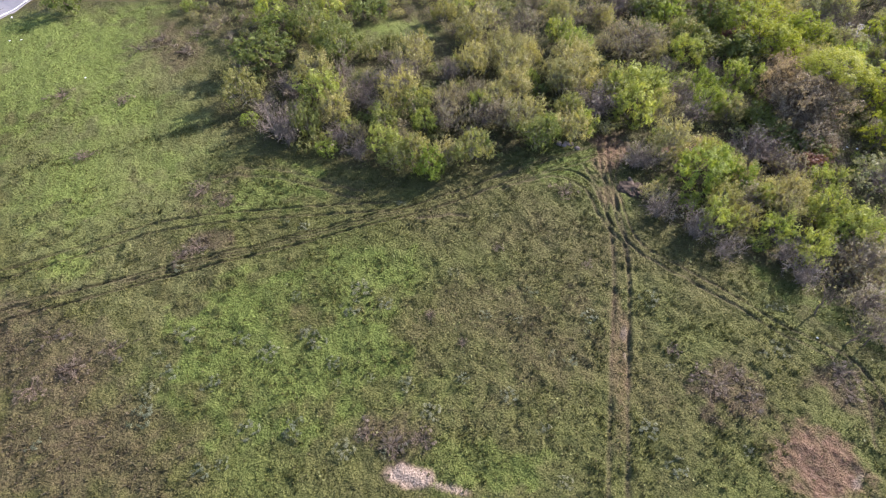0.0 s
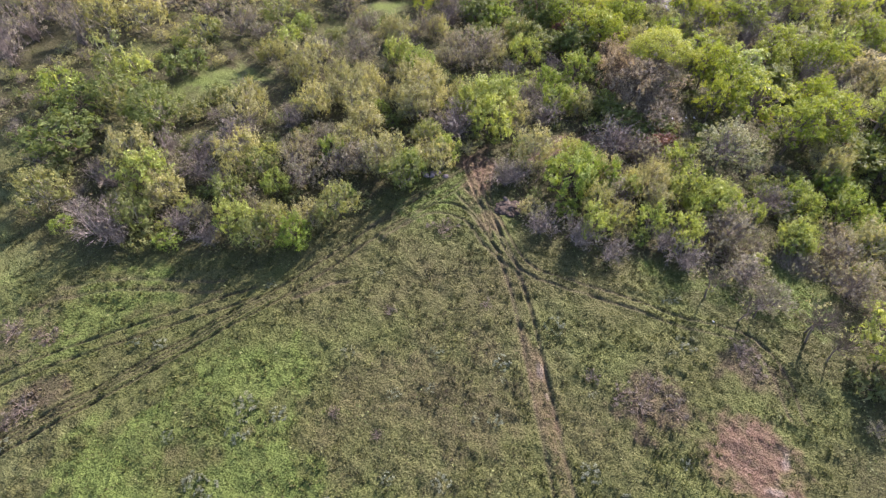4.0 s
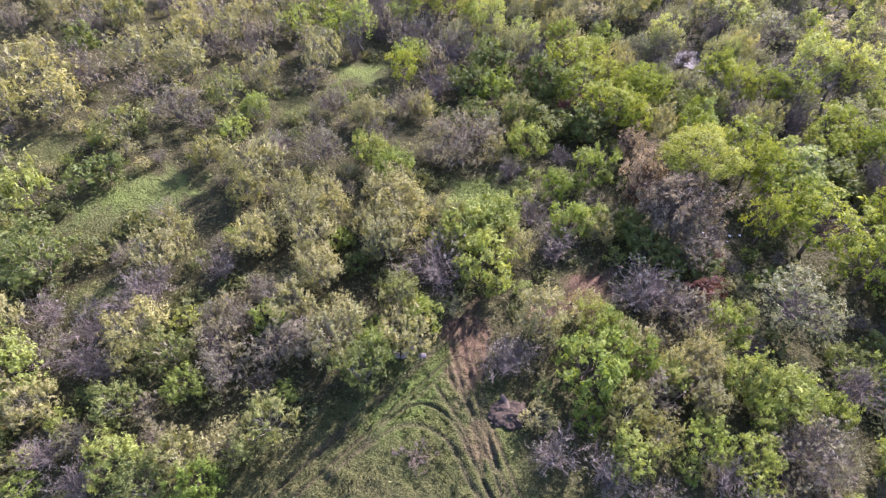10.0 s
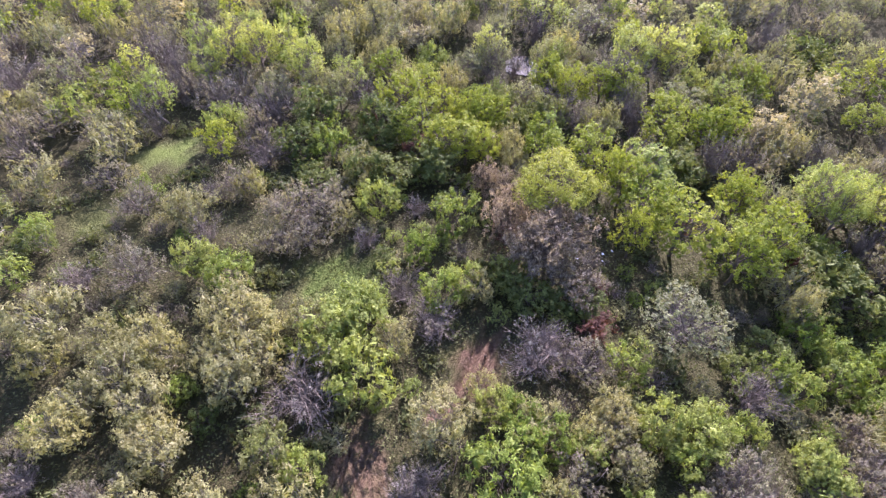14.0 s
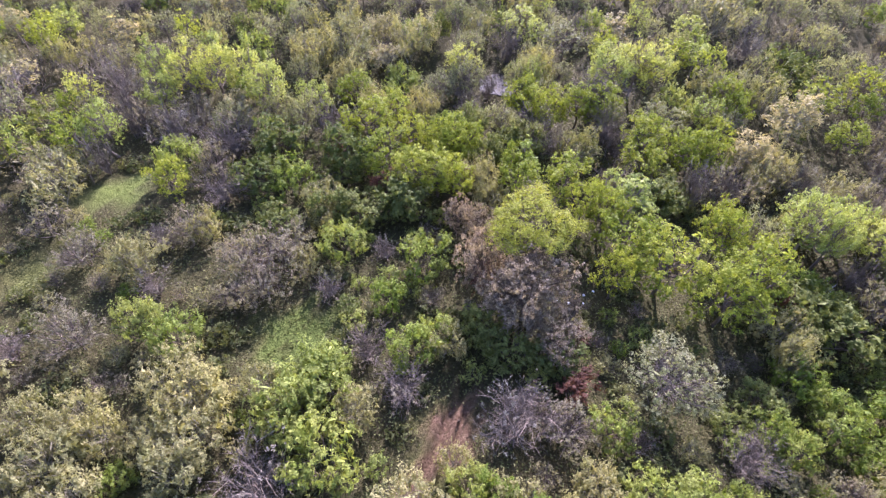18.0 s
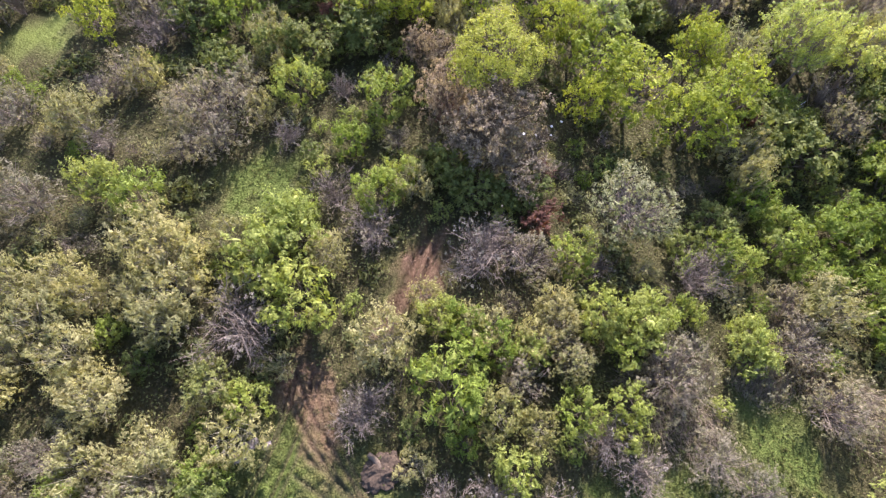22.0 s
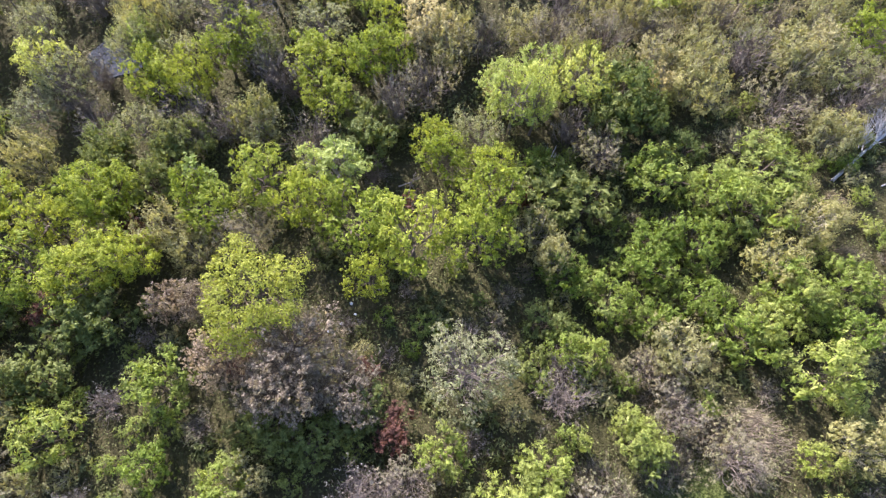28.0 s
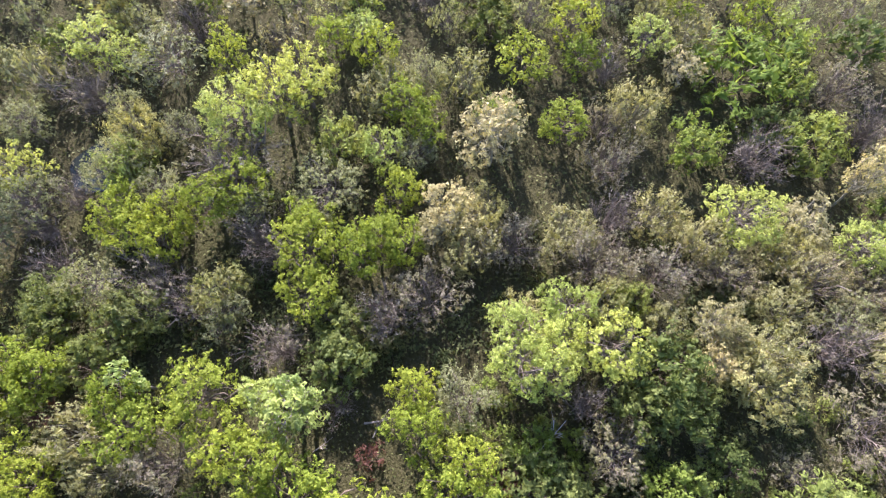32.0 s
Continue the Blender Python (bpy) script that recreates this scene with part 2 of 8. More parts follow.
# Gullies torn into the red bank at the end of the track.
GULLIES = [
    ([(59.9, 35.3), (56.4, 35.3), (52.8, 34.9), (50.5, 34.8)], 0.55, 0.45),
    ([(59.1, 34.1), (56.3, 34.2), (52.8, 33.8), (50.6, 33.5)], 0.4, 0.3),
    ([(54.6, 33.9), (51.6, 33.7)], 0.4, 0.3),
    ([(58.2, 33.1), (55.1, 32.8), (52.8, 32.5)], 0.35, 0.3),
]
# Bare soil: x, y, the two radii, the turn of the patch in degrees, how bare.
SOIL = [
    (31.6, -0.8, 3.4, 4.1, -36, 0.95),
    (3.6, 12.2, 1.9, 0.8, -34, 1.00),
    (6.5, 9.7, 1.7, 0.3, -38, 0.60),
    (23.4, 12.8, 7.5, 0.8, -127, 0.40),
    (25.9, 15.4, 2.2, 0.5, -127, 0.50),
    (42.0, 39.5, 2.0, 2.0, 40, 0.70),
    (39.1, 35.9, 3.5, 1.6, -131, 0.50),
    (35.8, 30.3, 2.2, 1.4, -118, 0.40),
    (55.0, 34.3, 4.2, 2.1, -177, 1.00),
    (50.6, 35.0, 3.0, 1.3, 168, 0.95),
    (41.9, 38.0, 5.2, 1.8, -139, 0.75),
    (42.2, 39.4, 1.4, 1.3, -138, 0.70),
    (83.2, 40.4, 3.9, 0.9, -89, 0.70),
    (88.6, 49.4, 2.6, 0.8, -137, 0.60),
]
# Washed-out pale sand.
SAND = [
    (3.6, 12.2, 1.7, 0.7, -34, 1.00),
    (6.3, 9.9, 1.5, 0.22, -38, 0.80),
    (31.0, -2.6, 0.9, 0.35, -60, 0.60),
    (33.6, -2.2, 0.9, 0.3, 20, 0.50),
    (25.9, 15.4, 0.8, 0.25, -127, 0.35),
    (24.6, 13.6, 0.5, 0.2, -127, 0.35),
]
# Patches of last year's dry stalks in the field.
DRY = [
    (-21.1, 34.9, 9.2, 4.8, -51, 0.70),
    (-4.4, 85.0, 3.6, 9.5, 8, 0.95),
    (13.9, 20.2, 10.7, 6.3, -12, 0.30),
    (30.4, 7.4, 2.8, 3.0, -77, 1.00),
    (-3.9, 48.7, 4.1, 3.2, 43, 0.90),
    (25.7, 29.8, 8.1, 7.5, 1, 0.10),
    (-5.7, 41.6, 3.0, 1.7, -8, 0.85),
    (-17.4, 23.8, 8.6, 4.5, -30, 0.60),
    (4.0, 15.4, 2.8, 1.8, -43, 0.70),
    (39.2, 3.5, 2.4, 2.5, -10, 0.90),
    (-18.9, 74.0, 4.8, 4.0, 10, 0.30),
]
# Short pale grass.
SHORT = [
    (-14.0, 68.0, 34.3, 13.3, 86, 0.60),
    (-13.1, 50.9, 10.8, 11.0, 106, 0.45),
    (-22.6, 89.6, 15.8, 14.3, 92, 0.65),
    (24.6, 77.0, 10.7, 5.6, -26, 0.50),
    (23.2, 59.1, 4.5, 2.7, -29, 0.70),
    (64.6, 85.9, 5.8, 3.5, -19, 0.80),
]
# Patches of lush green.
LUSH = [
    (-5.7, 26.7, 6.7, 5.1, -5, 0.70),
    (5.6, 30.8, 5.7, 3.8, -3, 0.70),
    (-16.0, 58.2, 8.9, 7.8, 12, 0.50),
    (0.3, 24.0, 7.9, 5.0, 11, 0.90),
    (-3.2, 31.9, 5.9, 3.6, 2, 0.80),
    (-18.4, 43.9, 3.2, 1.5, -24, 0.80),
    (-0.0, 46.9, 6.7, 3.9, -16, 0.70),
    (-14.5, 84.0, 18.0, 5.5, 82, 0.70),
    (-19.6, 83.3, 18.1, 9.6, 48, 1.00),
    (-24.2, 95.7, 10.4, 9.7, 41, 1.00),
    (-11.1, 69.2, 4.1, 3.8, -5, 0.70),
    (8.8, 10.4, 5.5, 2.1, -25, 0.45),
    (57.5, 51.9, 2.7, 2.1, -59, 0.90),
    (65.3, 85.6, 3.8, 3.1, -35, 0.90),
    (35.6, 38.0, 4.5, 2.5, 4, 0.90),
    (27.4, 75.7, 6.3, 3.4, -28, 0.60),
    (19.1, 63.3, 2.9, 1.6, -50, 0.90),
    (53.0, 3.3, 4.8, 2.8, -148, 0.90),
    (46.6, 8.2, 7.0, 2.0, -68, 1.00),
    (58.2, 51.5, 4.1, 3.1, -97, 1.00),
]


def patches(rows, x, y, wobble=0.35):
    """How far places lie inside one of the ragged patches, 0 to 1."""
    out = np.zeros_like(x)
    rag = wobble * value_noise(x, y, 1.3, 5) + 0.5 * wobble * value_noise(x, y, 0.5, 6)
    for px, py, ra, rb, turn, much in rows:
        c, s = math.cos(radians(turn)), math.sin(radians(turn))
        u, v = ((x - px) * c + (y - py) * s) / ra, ((y - py) * c - (x - px) * s) / rb
        out = np.maximum(out, much * np.clip((1.15 - np.sqrt(u * u + v * v) + rag) / 0.5, 0, 1))
    return out


def dryness(x, y):
    d = 0.5 + 0.5 * value_noise(x, y, 9.0, 11) + 0.35 * value_noise(x, y, 3.0, 12) + 0.22 * value_noise(x, y, 1.1, 13)
    return np.clip(0.35 * d + patches(DRY, x, y, 0.5) - 0.85 * patches(LUSH, x, y, 0.5), 0, 1)


def carve(xs, ys, lines, width):
    """The least distance from each lattice point to the lines, within reach, and how far along."""
    dist = np.full((len(ys), len(xs)), 9.0)
    for line in lines:
        for a, b in zip(line, line[1:]):
            x0, x1 = sorted((a.x, b.x))
            y0, y1 = sorted((a.y, b.y))
            i0, i1 = np.searchsorted(xs, (x0 - width, x1 + width))
            j0, j1 = np.searchsorted(ys, (y0 - width, y1 + width))
            if i0 >= i1 or j0 >= j1:
                continue
            gx, gy = np.meshgrid(xs[i0:i1], ys[j0:j1])
            dx, dy = b.x - a.x, b.y - a.y
            t = np.clip(((gx - a.x) * dx + (gy - a.y) * dy) / max(1e-6, dx * dx + dy * dy), 0, 1)
            d = np.hypot(gx - a.x - t * dx, gy - a.y - t * dy)
            dist[j0:j1, i0:i1] = np.minimum(dist[j0:j1, i0:i1], d)
    return dist


def beside(line, off):
    """The line, moved sideways."""
    out = []
    for i, p in enumerate(line):
        d = (line[min(i + 1, len(line) - 1)] - line[max(i - 1, 0)]).normalized()
        out.append(p + Vector((-d.y, d.x, 0)) * off)
    return out


def stretched(runs, far, below, above):
    """Lattice lines: runs of (from, to, step), wider out to below and above, then ever wider out to far."""
    inner = [q for lo, hi, step in runs for q in np.arange(lo, hi - 0.3 * step, step)] + [runs[-1][1]]
    step = s = runs[-1][2]
    a, b = [], []
    p = inner[-1]
    while p < far:
        s = min(s * 1.12, 0.8) if p < above else s * 1.24
        p += s
        b.append(p)
    p, s = inner[0], runs[0][2]
    while p > -far:
        s = min(s * 1.12, 0.8) if p > below else s * 1.24
        p -= s
        a.append(p)
    return np.array(a[::-1] + inner + b)


def link_mesh(name, verts, faces, material, parent=None, label=""):
    me = bpy.data.meshes.new(name)
    me.from_pydata(np.asarray(verts).tolist(), [], np.asarray(faces).tolist())
    me.materials.append(material)
    ob = new(name, me)
    if parent is not None:
        ob.parent = parent
    if label:
        ob["label"] = label
    return ob


XS, YS = stretched([(-26, 14, 0.28), (14, 30, 0.21), (30, 44, 0.14), (44, 50, 0.24)], 1600, -48, 50), stretched([(-3, 34, 0.2), (34, 47, 0.1), (47, 53, 0.2)], 1600, -3, 110)
GX, GY = np.meshgrid(XS, YS)
GZ = lie(GX, GY)
near = np.exp(-(np.maximum(0, np.hypot(GX - 30, GY - 30) - 90) / 60) ** 2)
GZ += near * (0.16 * value_noise(GX, GY, 5.0, 1) + 0.11 * value_noise(GX, GY, 1.2, 2) + 0.1 * value_noise(GX, GY, 0.55, 3))
RUT = np.zeros_like(GX)
for pts, gauge, depth, wide in TRACKS:
    mid = spline(pts)
    sides = [beside(mid, gauge / 2), beside(mid, -gauge / 2)] if gauge else [mid]
    dist = carve(XS, YS, sides, 1.6)
    worn = 0.9 + 0.18 * value_noise(GX, GY, 1.7, 21) + 0.12 * value_noise(GX, GY, 0.5, 22)
    GZ += depth * worn * (-np.exp(-(dist / wide) ** 2) + 0.55 * np.exp(-((dist - 2.1 * wide) / (0.7 * wide)) ** 2))
    RUT = np.maximum(RUT, np.clip(worn, 0, 1) * np.exp(-(dist / (1.1 * wide)) ** 2) * min(1.0, depth / 0.11))
for pts, depth, wide in GULLIES:
    dist = carve(XS, YS, [spline(pts)], 3.0)
    GZ += -depth * np.exp(-(dist / wide) ** 2) + 0.35 * depth * np.exp(-((dist - 1.9 * wide) / (0.8 * wide)) ** 2)
BARE = np.clip(patches(SOIL, GX, GY), 0, 1)
SHORTNESS = patches(SHORT, GX, GY, 0.4) * (1 - 0.85 * patches(DRY, GX, GY, 0.5))
GZ += BARE * 0.1 * value_noise(GX, GY, 0.6, 31)

soil = Nodes("meadow_soil")
fine, mid_n, wide_n = soil.noise(7.0, 6, 0.65), soil.noise(1.4, 5, 0.6), soil.noise(0.16, 3)
grass_col = soil.ramp(fine, [(0.3, (0.025, 0.028, 0.010)), (0.5, (0.074, 0.077, 0.024)), (0.72, (0.142, 0.141, 0.052))])
lush_col = soil.ramp(fine, [(0.3, (0.037, 0.053, 0.011)), (0.5, (0.084, 0.113, 0.025)), (0.72, (0.136, 0.171, 0.047))])
dry_col = soil.ramp(fine, [(0.3, (0.028, 0.022, 0.013)), (0.5, (0.078, 0.060, 0.033)), (0.72, (0.146, 0.115, 0.064))])
earth_col = soil.ramp(soil.noise(3.2, 5, 0.6), [(0.3, (0.082, 0.049, 0.03)), (0.55, (0.138, 0.088, 0.056)), (0.75, (0.225, 0.158, 0.112))])
# Thicket floor: leaf litter, its dark tone also painting the shade under shrubs.
litter_shade_col = soil.ramp(soil.noise(4.5, 5, 0.65), [(0.3, (0.032, 0.030, 0.014)), (0.52, (0.055, 0.050, 0.022)), (0.75, (0.099, 0.076, 0.052))])
mud_col = soil.ramp(fine, [(0.3, (0.041, 0.030, 0.022)), (0.7, (0.099, 0.072, 0.052))])
c = soil.mix(soil.attr("lush"), grass_col, lush_col)
short_col = soil.mix(soil.attr("lush"), soil.ramp(fine, [(0.3, (0.07, 0.08, 0.027)), (0.5, (0.128, 0.138, 0.052)), (0.72, (0.185, 0.196, 0.085))]), soil.ramp(fine, [(0.3, (0.075, 0.1, 0.022)), (0.5, (0.132, 0.168, 0.038)), (0.72, (0.205, 0.24, 0.064))]))
c = soil.mix(soil.math("MULTIPLY", soil.attr("dry"), soil.math("ADD", soil.math("MULTIPLY", mid_n, 1.3), 0.2), True), c, dry_col)
c = soil.mix(soil.math("MULTIPLY", soil.attr("short"), soil.math("ADD", mid_n, 0.35), True), c, short_col)
c = soil.mix(soil.attr("litter"), c, litter_shade_col)
c = soil.mix(soil.math("MULTIPLY", soil.attr("rut"), 0.62), c, mud_col)
c = soil.mix(soil.math("MULTIPLY", soil.attr("bare"), soil.math("ADD", mid_n, 0.45), True), c, earth_col)
sand_col = soil.ramp(fine, [(0.3, (0.2, 0.15, 0.11)), (0.7, (0.4, 0.325, 0.25))])
c = soil.mix(soil.math("MULTIPLY", soil.attr("sand"), soil.math("ADD", mid_n, 0.45), True), c, sand_col)
clump = soil.noise(4.2, 4, 0.6)
soil.bump(soil.math("ADD", soil.math("MULTIPLY", fine, 0.5), soil.math("ADD", mid_n, clump)), 1.0, 0.32)
SOIL_MAT = soil.finish(c, 0.95, 0.1)

# ---- plants ----
PLANTS = {}
COUNT = {}
SPOTS = []
SPEC = {
    # label, category
    "green": ("leafy fresh-green shrub on the rough grass", "shrub"),
    "lime": ("bright lime-green shrub in young leaf", "shrub"),
    "olive": ("wispy olive-grey shrub with thin upright shoots", "shrub"),
    "tan": ("tan-brown shrub in bud, hardly in leaf", "shrub"),
    "bare": ("bare lilac-grey shrub with spreading leafless twigs", "shrub"),
    "dark": ("dense dark-green shrub in the shade", "shrub"),
    "amber": ("small tree with amber-yellow young leaves", "tree"),
    "oak": ("broad tree with clumped yellow-green spring leaves", "tree"),
    "gold": ("tree with a domed golden-green crown", "tree"),
    "blossom": ("wide tree with dusty brown clumps of young leaves", "tree"),
    "silver": ("tree with silvery grey-green leaf clumps", "tree"),
    "pale": ("slender tree with very pale green leaves", "tree"),
    "poplar": ("tall tree with luminous yellow-green foliage", "tree"),
    "bramble": ("low dark-green bramble tangle on the ground", "bramble"),
    "sapling": ("thin sapling with a bare crown and slim trunk", "tree"),
    "weed": ("low grey-green weed clump in the meadow", "weed"),
    "stalks": ("patch of dead brown weed stalks in the meadow", "weed"),
    "straw": ("clump of bleached dead stems leaning over the grass", "shrub"),
    "hazel": ("dull olive-green shrub in young leaf beside the field", "shrub"),
    "russet": ("small shrub with russet-red leaves", "shrub"),
}
GROUP = {"shrub": "shrubs of the thicket", "tree": "trees of the valley wood", "bramble": "brambles under the trees", "weed": "weed clumps in the meadow"}


def unit(rs, n):
    v = rs.normal(size=(n, 3))
    return v / np.linalg.norm(v, axis=1, keepdims=True)


def leaves(rs, centres, normals, size, ways=None, slim=1.0):
    """A leaf at every centre, slender ones pointing the given ways."""
    n = len(centres)
    a = unit(rs, n)
    if ways is not None:
        a = np.cross(ways + 0.45 * a, normals)
    side = np.cross(normals, a)
    side /= np.linalg.norm(side, axis=1, keepdims=True) + 1e-9
    along = np.cross(side, normals)
    s = (size * rs.uniform(0.6, 1.35, n))[:, None]
    w, h = slim, 1.0 / slim ** 0.8
    v = np.stack([centres - along * s * 0.5 * h, centres + side * s * 0.42 * w + along * s * 0.1, centres + along * s * 0.6 * h - side * s * 0.3 * w], 1)
    return v.reshape(-1, 3), np.arange(3 * n).reshape(-1, 3)


def spikes(rs, starts, ends, width):
    """Thin twigs that taper to a point."""
    n = len(starts)
    d = ends - starts
    d /= np.linalg.norm(d, axis=1, keepdims=True) + 1e-9
    a = np.cross(d, unit(rs, n))
    a /= np.linalg.norm(a, axis=1, keepdims=True) + 1e-9
    b = np.cross(d, a)
    w = (width * rs.uniform(0.7, 1.3, n))[:, None]
    v = np.stack([starts + a * w, starts - a * w, ends], 1)
    return v.reshape(-1, 3), np.arange(3 * n).reshape(-1, 3)


def tube(path, radii, sides=6):
    """A bent, tapered limb."""
    verts, faces = [], []
    for i, (p, r) in enumerate(zip(path, radii)):
        d = (path[min(i + 1, len(path) - 1)] - path[max(i - 1, 0)]).normalized()
        a = d.orthogonal().normalized()
        b = d.cross(a)
        for k in range(sides):
            t = 2 * math.pi * k / sides
            verts.append(p + (a * math.cos(t) + b * math.sin(t)) * r)
        if i:
            for k in range(sides):
                o, q = (i - 1) * sides, i * sides
                faces.append((o + k, o + (k + 1) % sides, q + (k + 1) % sides, q + k))
    verts.append(path[-1])
    for k in range(sides):
        faces.append((len(verts) - 1, (len(path) - 1) * sides + k, (len(path) - 1) * sides + (k + 1) % sides))
    return [tuple(v) for v in verts], faces


def tube_part(name, path, radii, material, parent, sides=6):
    v, f = tube(path, radii, sides)
    me = bpy.data.meshes.new(name)
    me.from_pydata(v, [], f)
    me.polygons.foreach_set("use_smooth", [True] * len(f))
    me.materials.append(material)
    ob = new(name, me)
    ob.parent = parent
    return ob


def bent(rs, a, b, n=5, sag=0.12):
    a, b = Vector(a), Vector(b)
    side = Vector(rs.normal(size=3)) * (b - a).length * sag
    return [a.lerp(b, i / (n - 1)) + side * math.sin(math.pi * i / (n - 1)) for i in range(n)]


# character: radius, height, crown's foot, lobes, leaves, leaf size, twigs, twig width, stems, upright (0 to 1), loose (0 to 1), dome
CHAR = {
    "green": (2.4, 3.5, 0.05, 34, 3000, 0.155, 110, 0.018, 3, 0.5, 0.5, 0),
    "lime": (2.2, 3.2, 0.05, 32, 2800, 0.15, 110, 0.018, 3, 0.7, 0.55, 0),
    "olive": (2.4, 3.4, 0.05, 36, 3300, 0.125, 260, 0.014, 3, 0.75, 0.55, 0),
    "tan": (2.4, 3.3, 0.06, 32, 2100, 0.125, 360, 0.015, 3, 0.6, 0.55, 0),
    "bare": (2.5, 3.3, 0.1, 26, 600, 0.1, 1750, 0.0145, 3, 0.4, 0.6, 0),
    "dark": (2.4, 4.0, 0.03, 32, 2400, 0.18, 120, 0.018, 3, 0.45, 0.45, 0),
    "amber": (2.2, 6.5, 0.16, 34, 2400, 0.16, 500, 0.016, 3, 0.5, 0.5, 0),
    "oak": (3.2, 8.5, 0.14, 74, 4600, 0.175, 150, 0.024, 5, 0.25, 0.45, 0),
    "gold": (3.6, 8.5, 0.84, 110, 10500, 0.12, 300, 0.024, 5, 0.1, 0.12, 1),
    "blossom": (4.2, 7.6, 0.06, 90, 8200, 0.165, 800, 0.018, 6, 0.25, 0.5, 0),
    "silver": (4.0, 7.2, 0.26, 64, 5000, 0.16, 520, 0.018, 5, 0.35, 0.6, 0),
    "pale": (1.7, 8.5, 0.3, 18, 1500, 0.2, 150, 0.024, 3, 0.4, 0.45, 0),
    "poplar": (2.9, 9.0, 0.18, 56, 5000, 0.15, 420, 0.018, 4, 0.7, 0.5, 0),
    "bramble": (1.4, 1.0, 0.0, 14, 600, 0.19, 0, 0.016, 2, 0.1, 0.4, 0),
    "sapling": (1.6, 4.2, 0.4, 12, 220, 0.1, 220, 0.012, 1, 0.5, 0.8, 0),
    "weed": (0.7, 0.4, 0.0, 9, 300, 0.13, 0, 0.012, 0, 0.3, 0.5, 0),
    "stalks": (0.8, 0.5, 0.0, 9, 200, 0.11, 160, 0.012, 0, 0.7, 0.7, 0),
    "straw": (2.3, 1.9, 0.0, 34, 1600, 0.11, 1300, 0.017, 0, 0.5, 0.7, 0),
    "hazel": (2.4, 3.5, 0.05, 34, 3000, 0.145, 160, 0.018, 3, 0.65, 0.5, 0),
    "russet": (1.2, 2.4, 0.1, 12, 600, 0.16, 60, 0.018, 2, 0.3, 0.5, 0),
}


def forked(rs, rad, high, cs, lr, n, tw):
    """A leafless crown: crooked boughs from the foot, side branches, twigs on those."""
    st, en, wd = [], [], []
    boughs = []
    for i in range(max(14, len(cs))):
        a = np.array([*(rs.normal(size=2) * 0.06 * rad), 0.0])
        e = cs[i % len(cs)] + unit(rs, 1)[0] * lr[i % len(cs)] * 0.6
        b = a + (e - a) * 0.35 + np.array([0, 0, 0.12 * high]) + rs.normal(size=3) * 0.08 * rad
        c = a + (e - a) * 0.7 + np.array([0, 0, 0.1 * high]) + rs.normal(size=3) * 0.1 * rad
        for p, q, w in ((a, b, 1.9), (b, c, 1.4), (c, e, 1.0)):
            st.append(p)
            en.append(q + (q - p) * 0.1)
            wd.append(tw * w)
            boughs.append((p, q))
    arms = []
    for _ in range(n // 6):
        p, q = boughs[rs.randint(len(boughs) // 6, len(boughs))]
        s0 = p + (q - p) * rs.rand()
        d = (q - p) / (np.linalg.norm(q - p) + 1e-6) * 0.7 + unit(rs, 1)[0] * 0.75 + np.array([0, 0, 0.15])
        e = s0 + d * rs.uniform(0.25, 0.5) * rad
        st.append(s0)
        en.append(e)
        wd.append(tw * 1.4)
        arms.append((s0, e))
    for _ in range(n):
        p, q = arms[rs.randint(len(arms))]
        s0 = p + (q - p) * rs.uniform(0.25, 0.95)
        d = (q - p) / (np.linalg.norm(q - p) + 1e-6) * 0.8 + unit(rs, 1)[0] * 0.8
        st.append(s0)
        en.append(s0 + d * rs.uniform(0.1, 0.26) * rad)
        wd.append(tw * 0.8)
    return spikes(rs, np.array(st), np.array(en), np.array(wd))


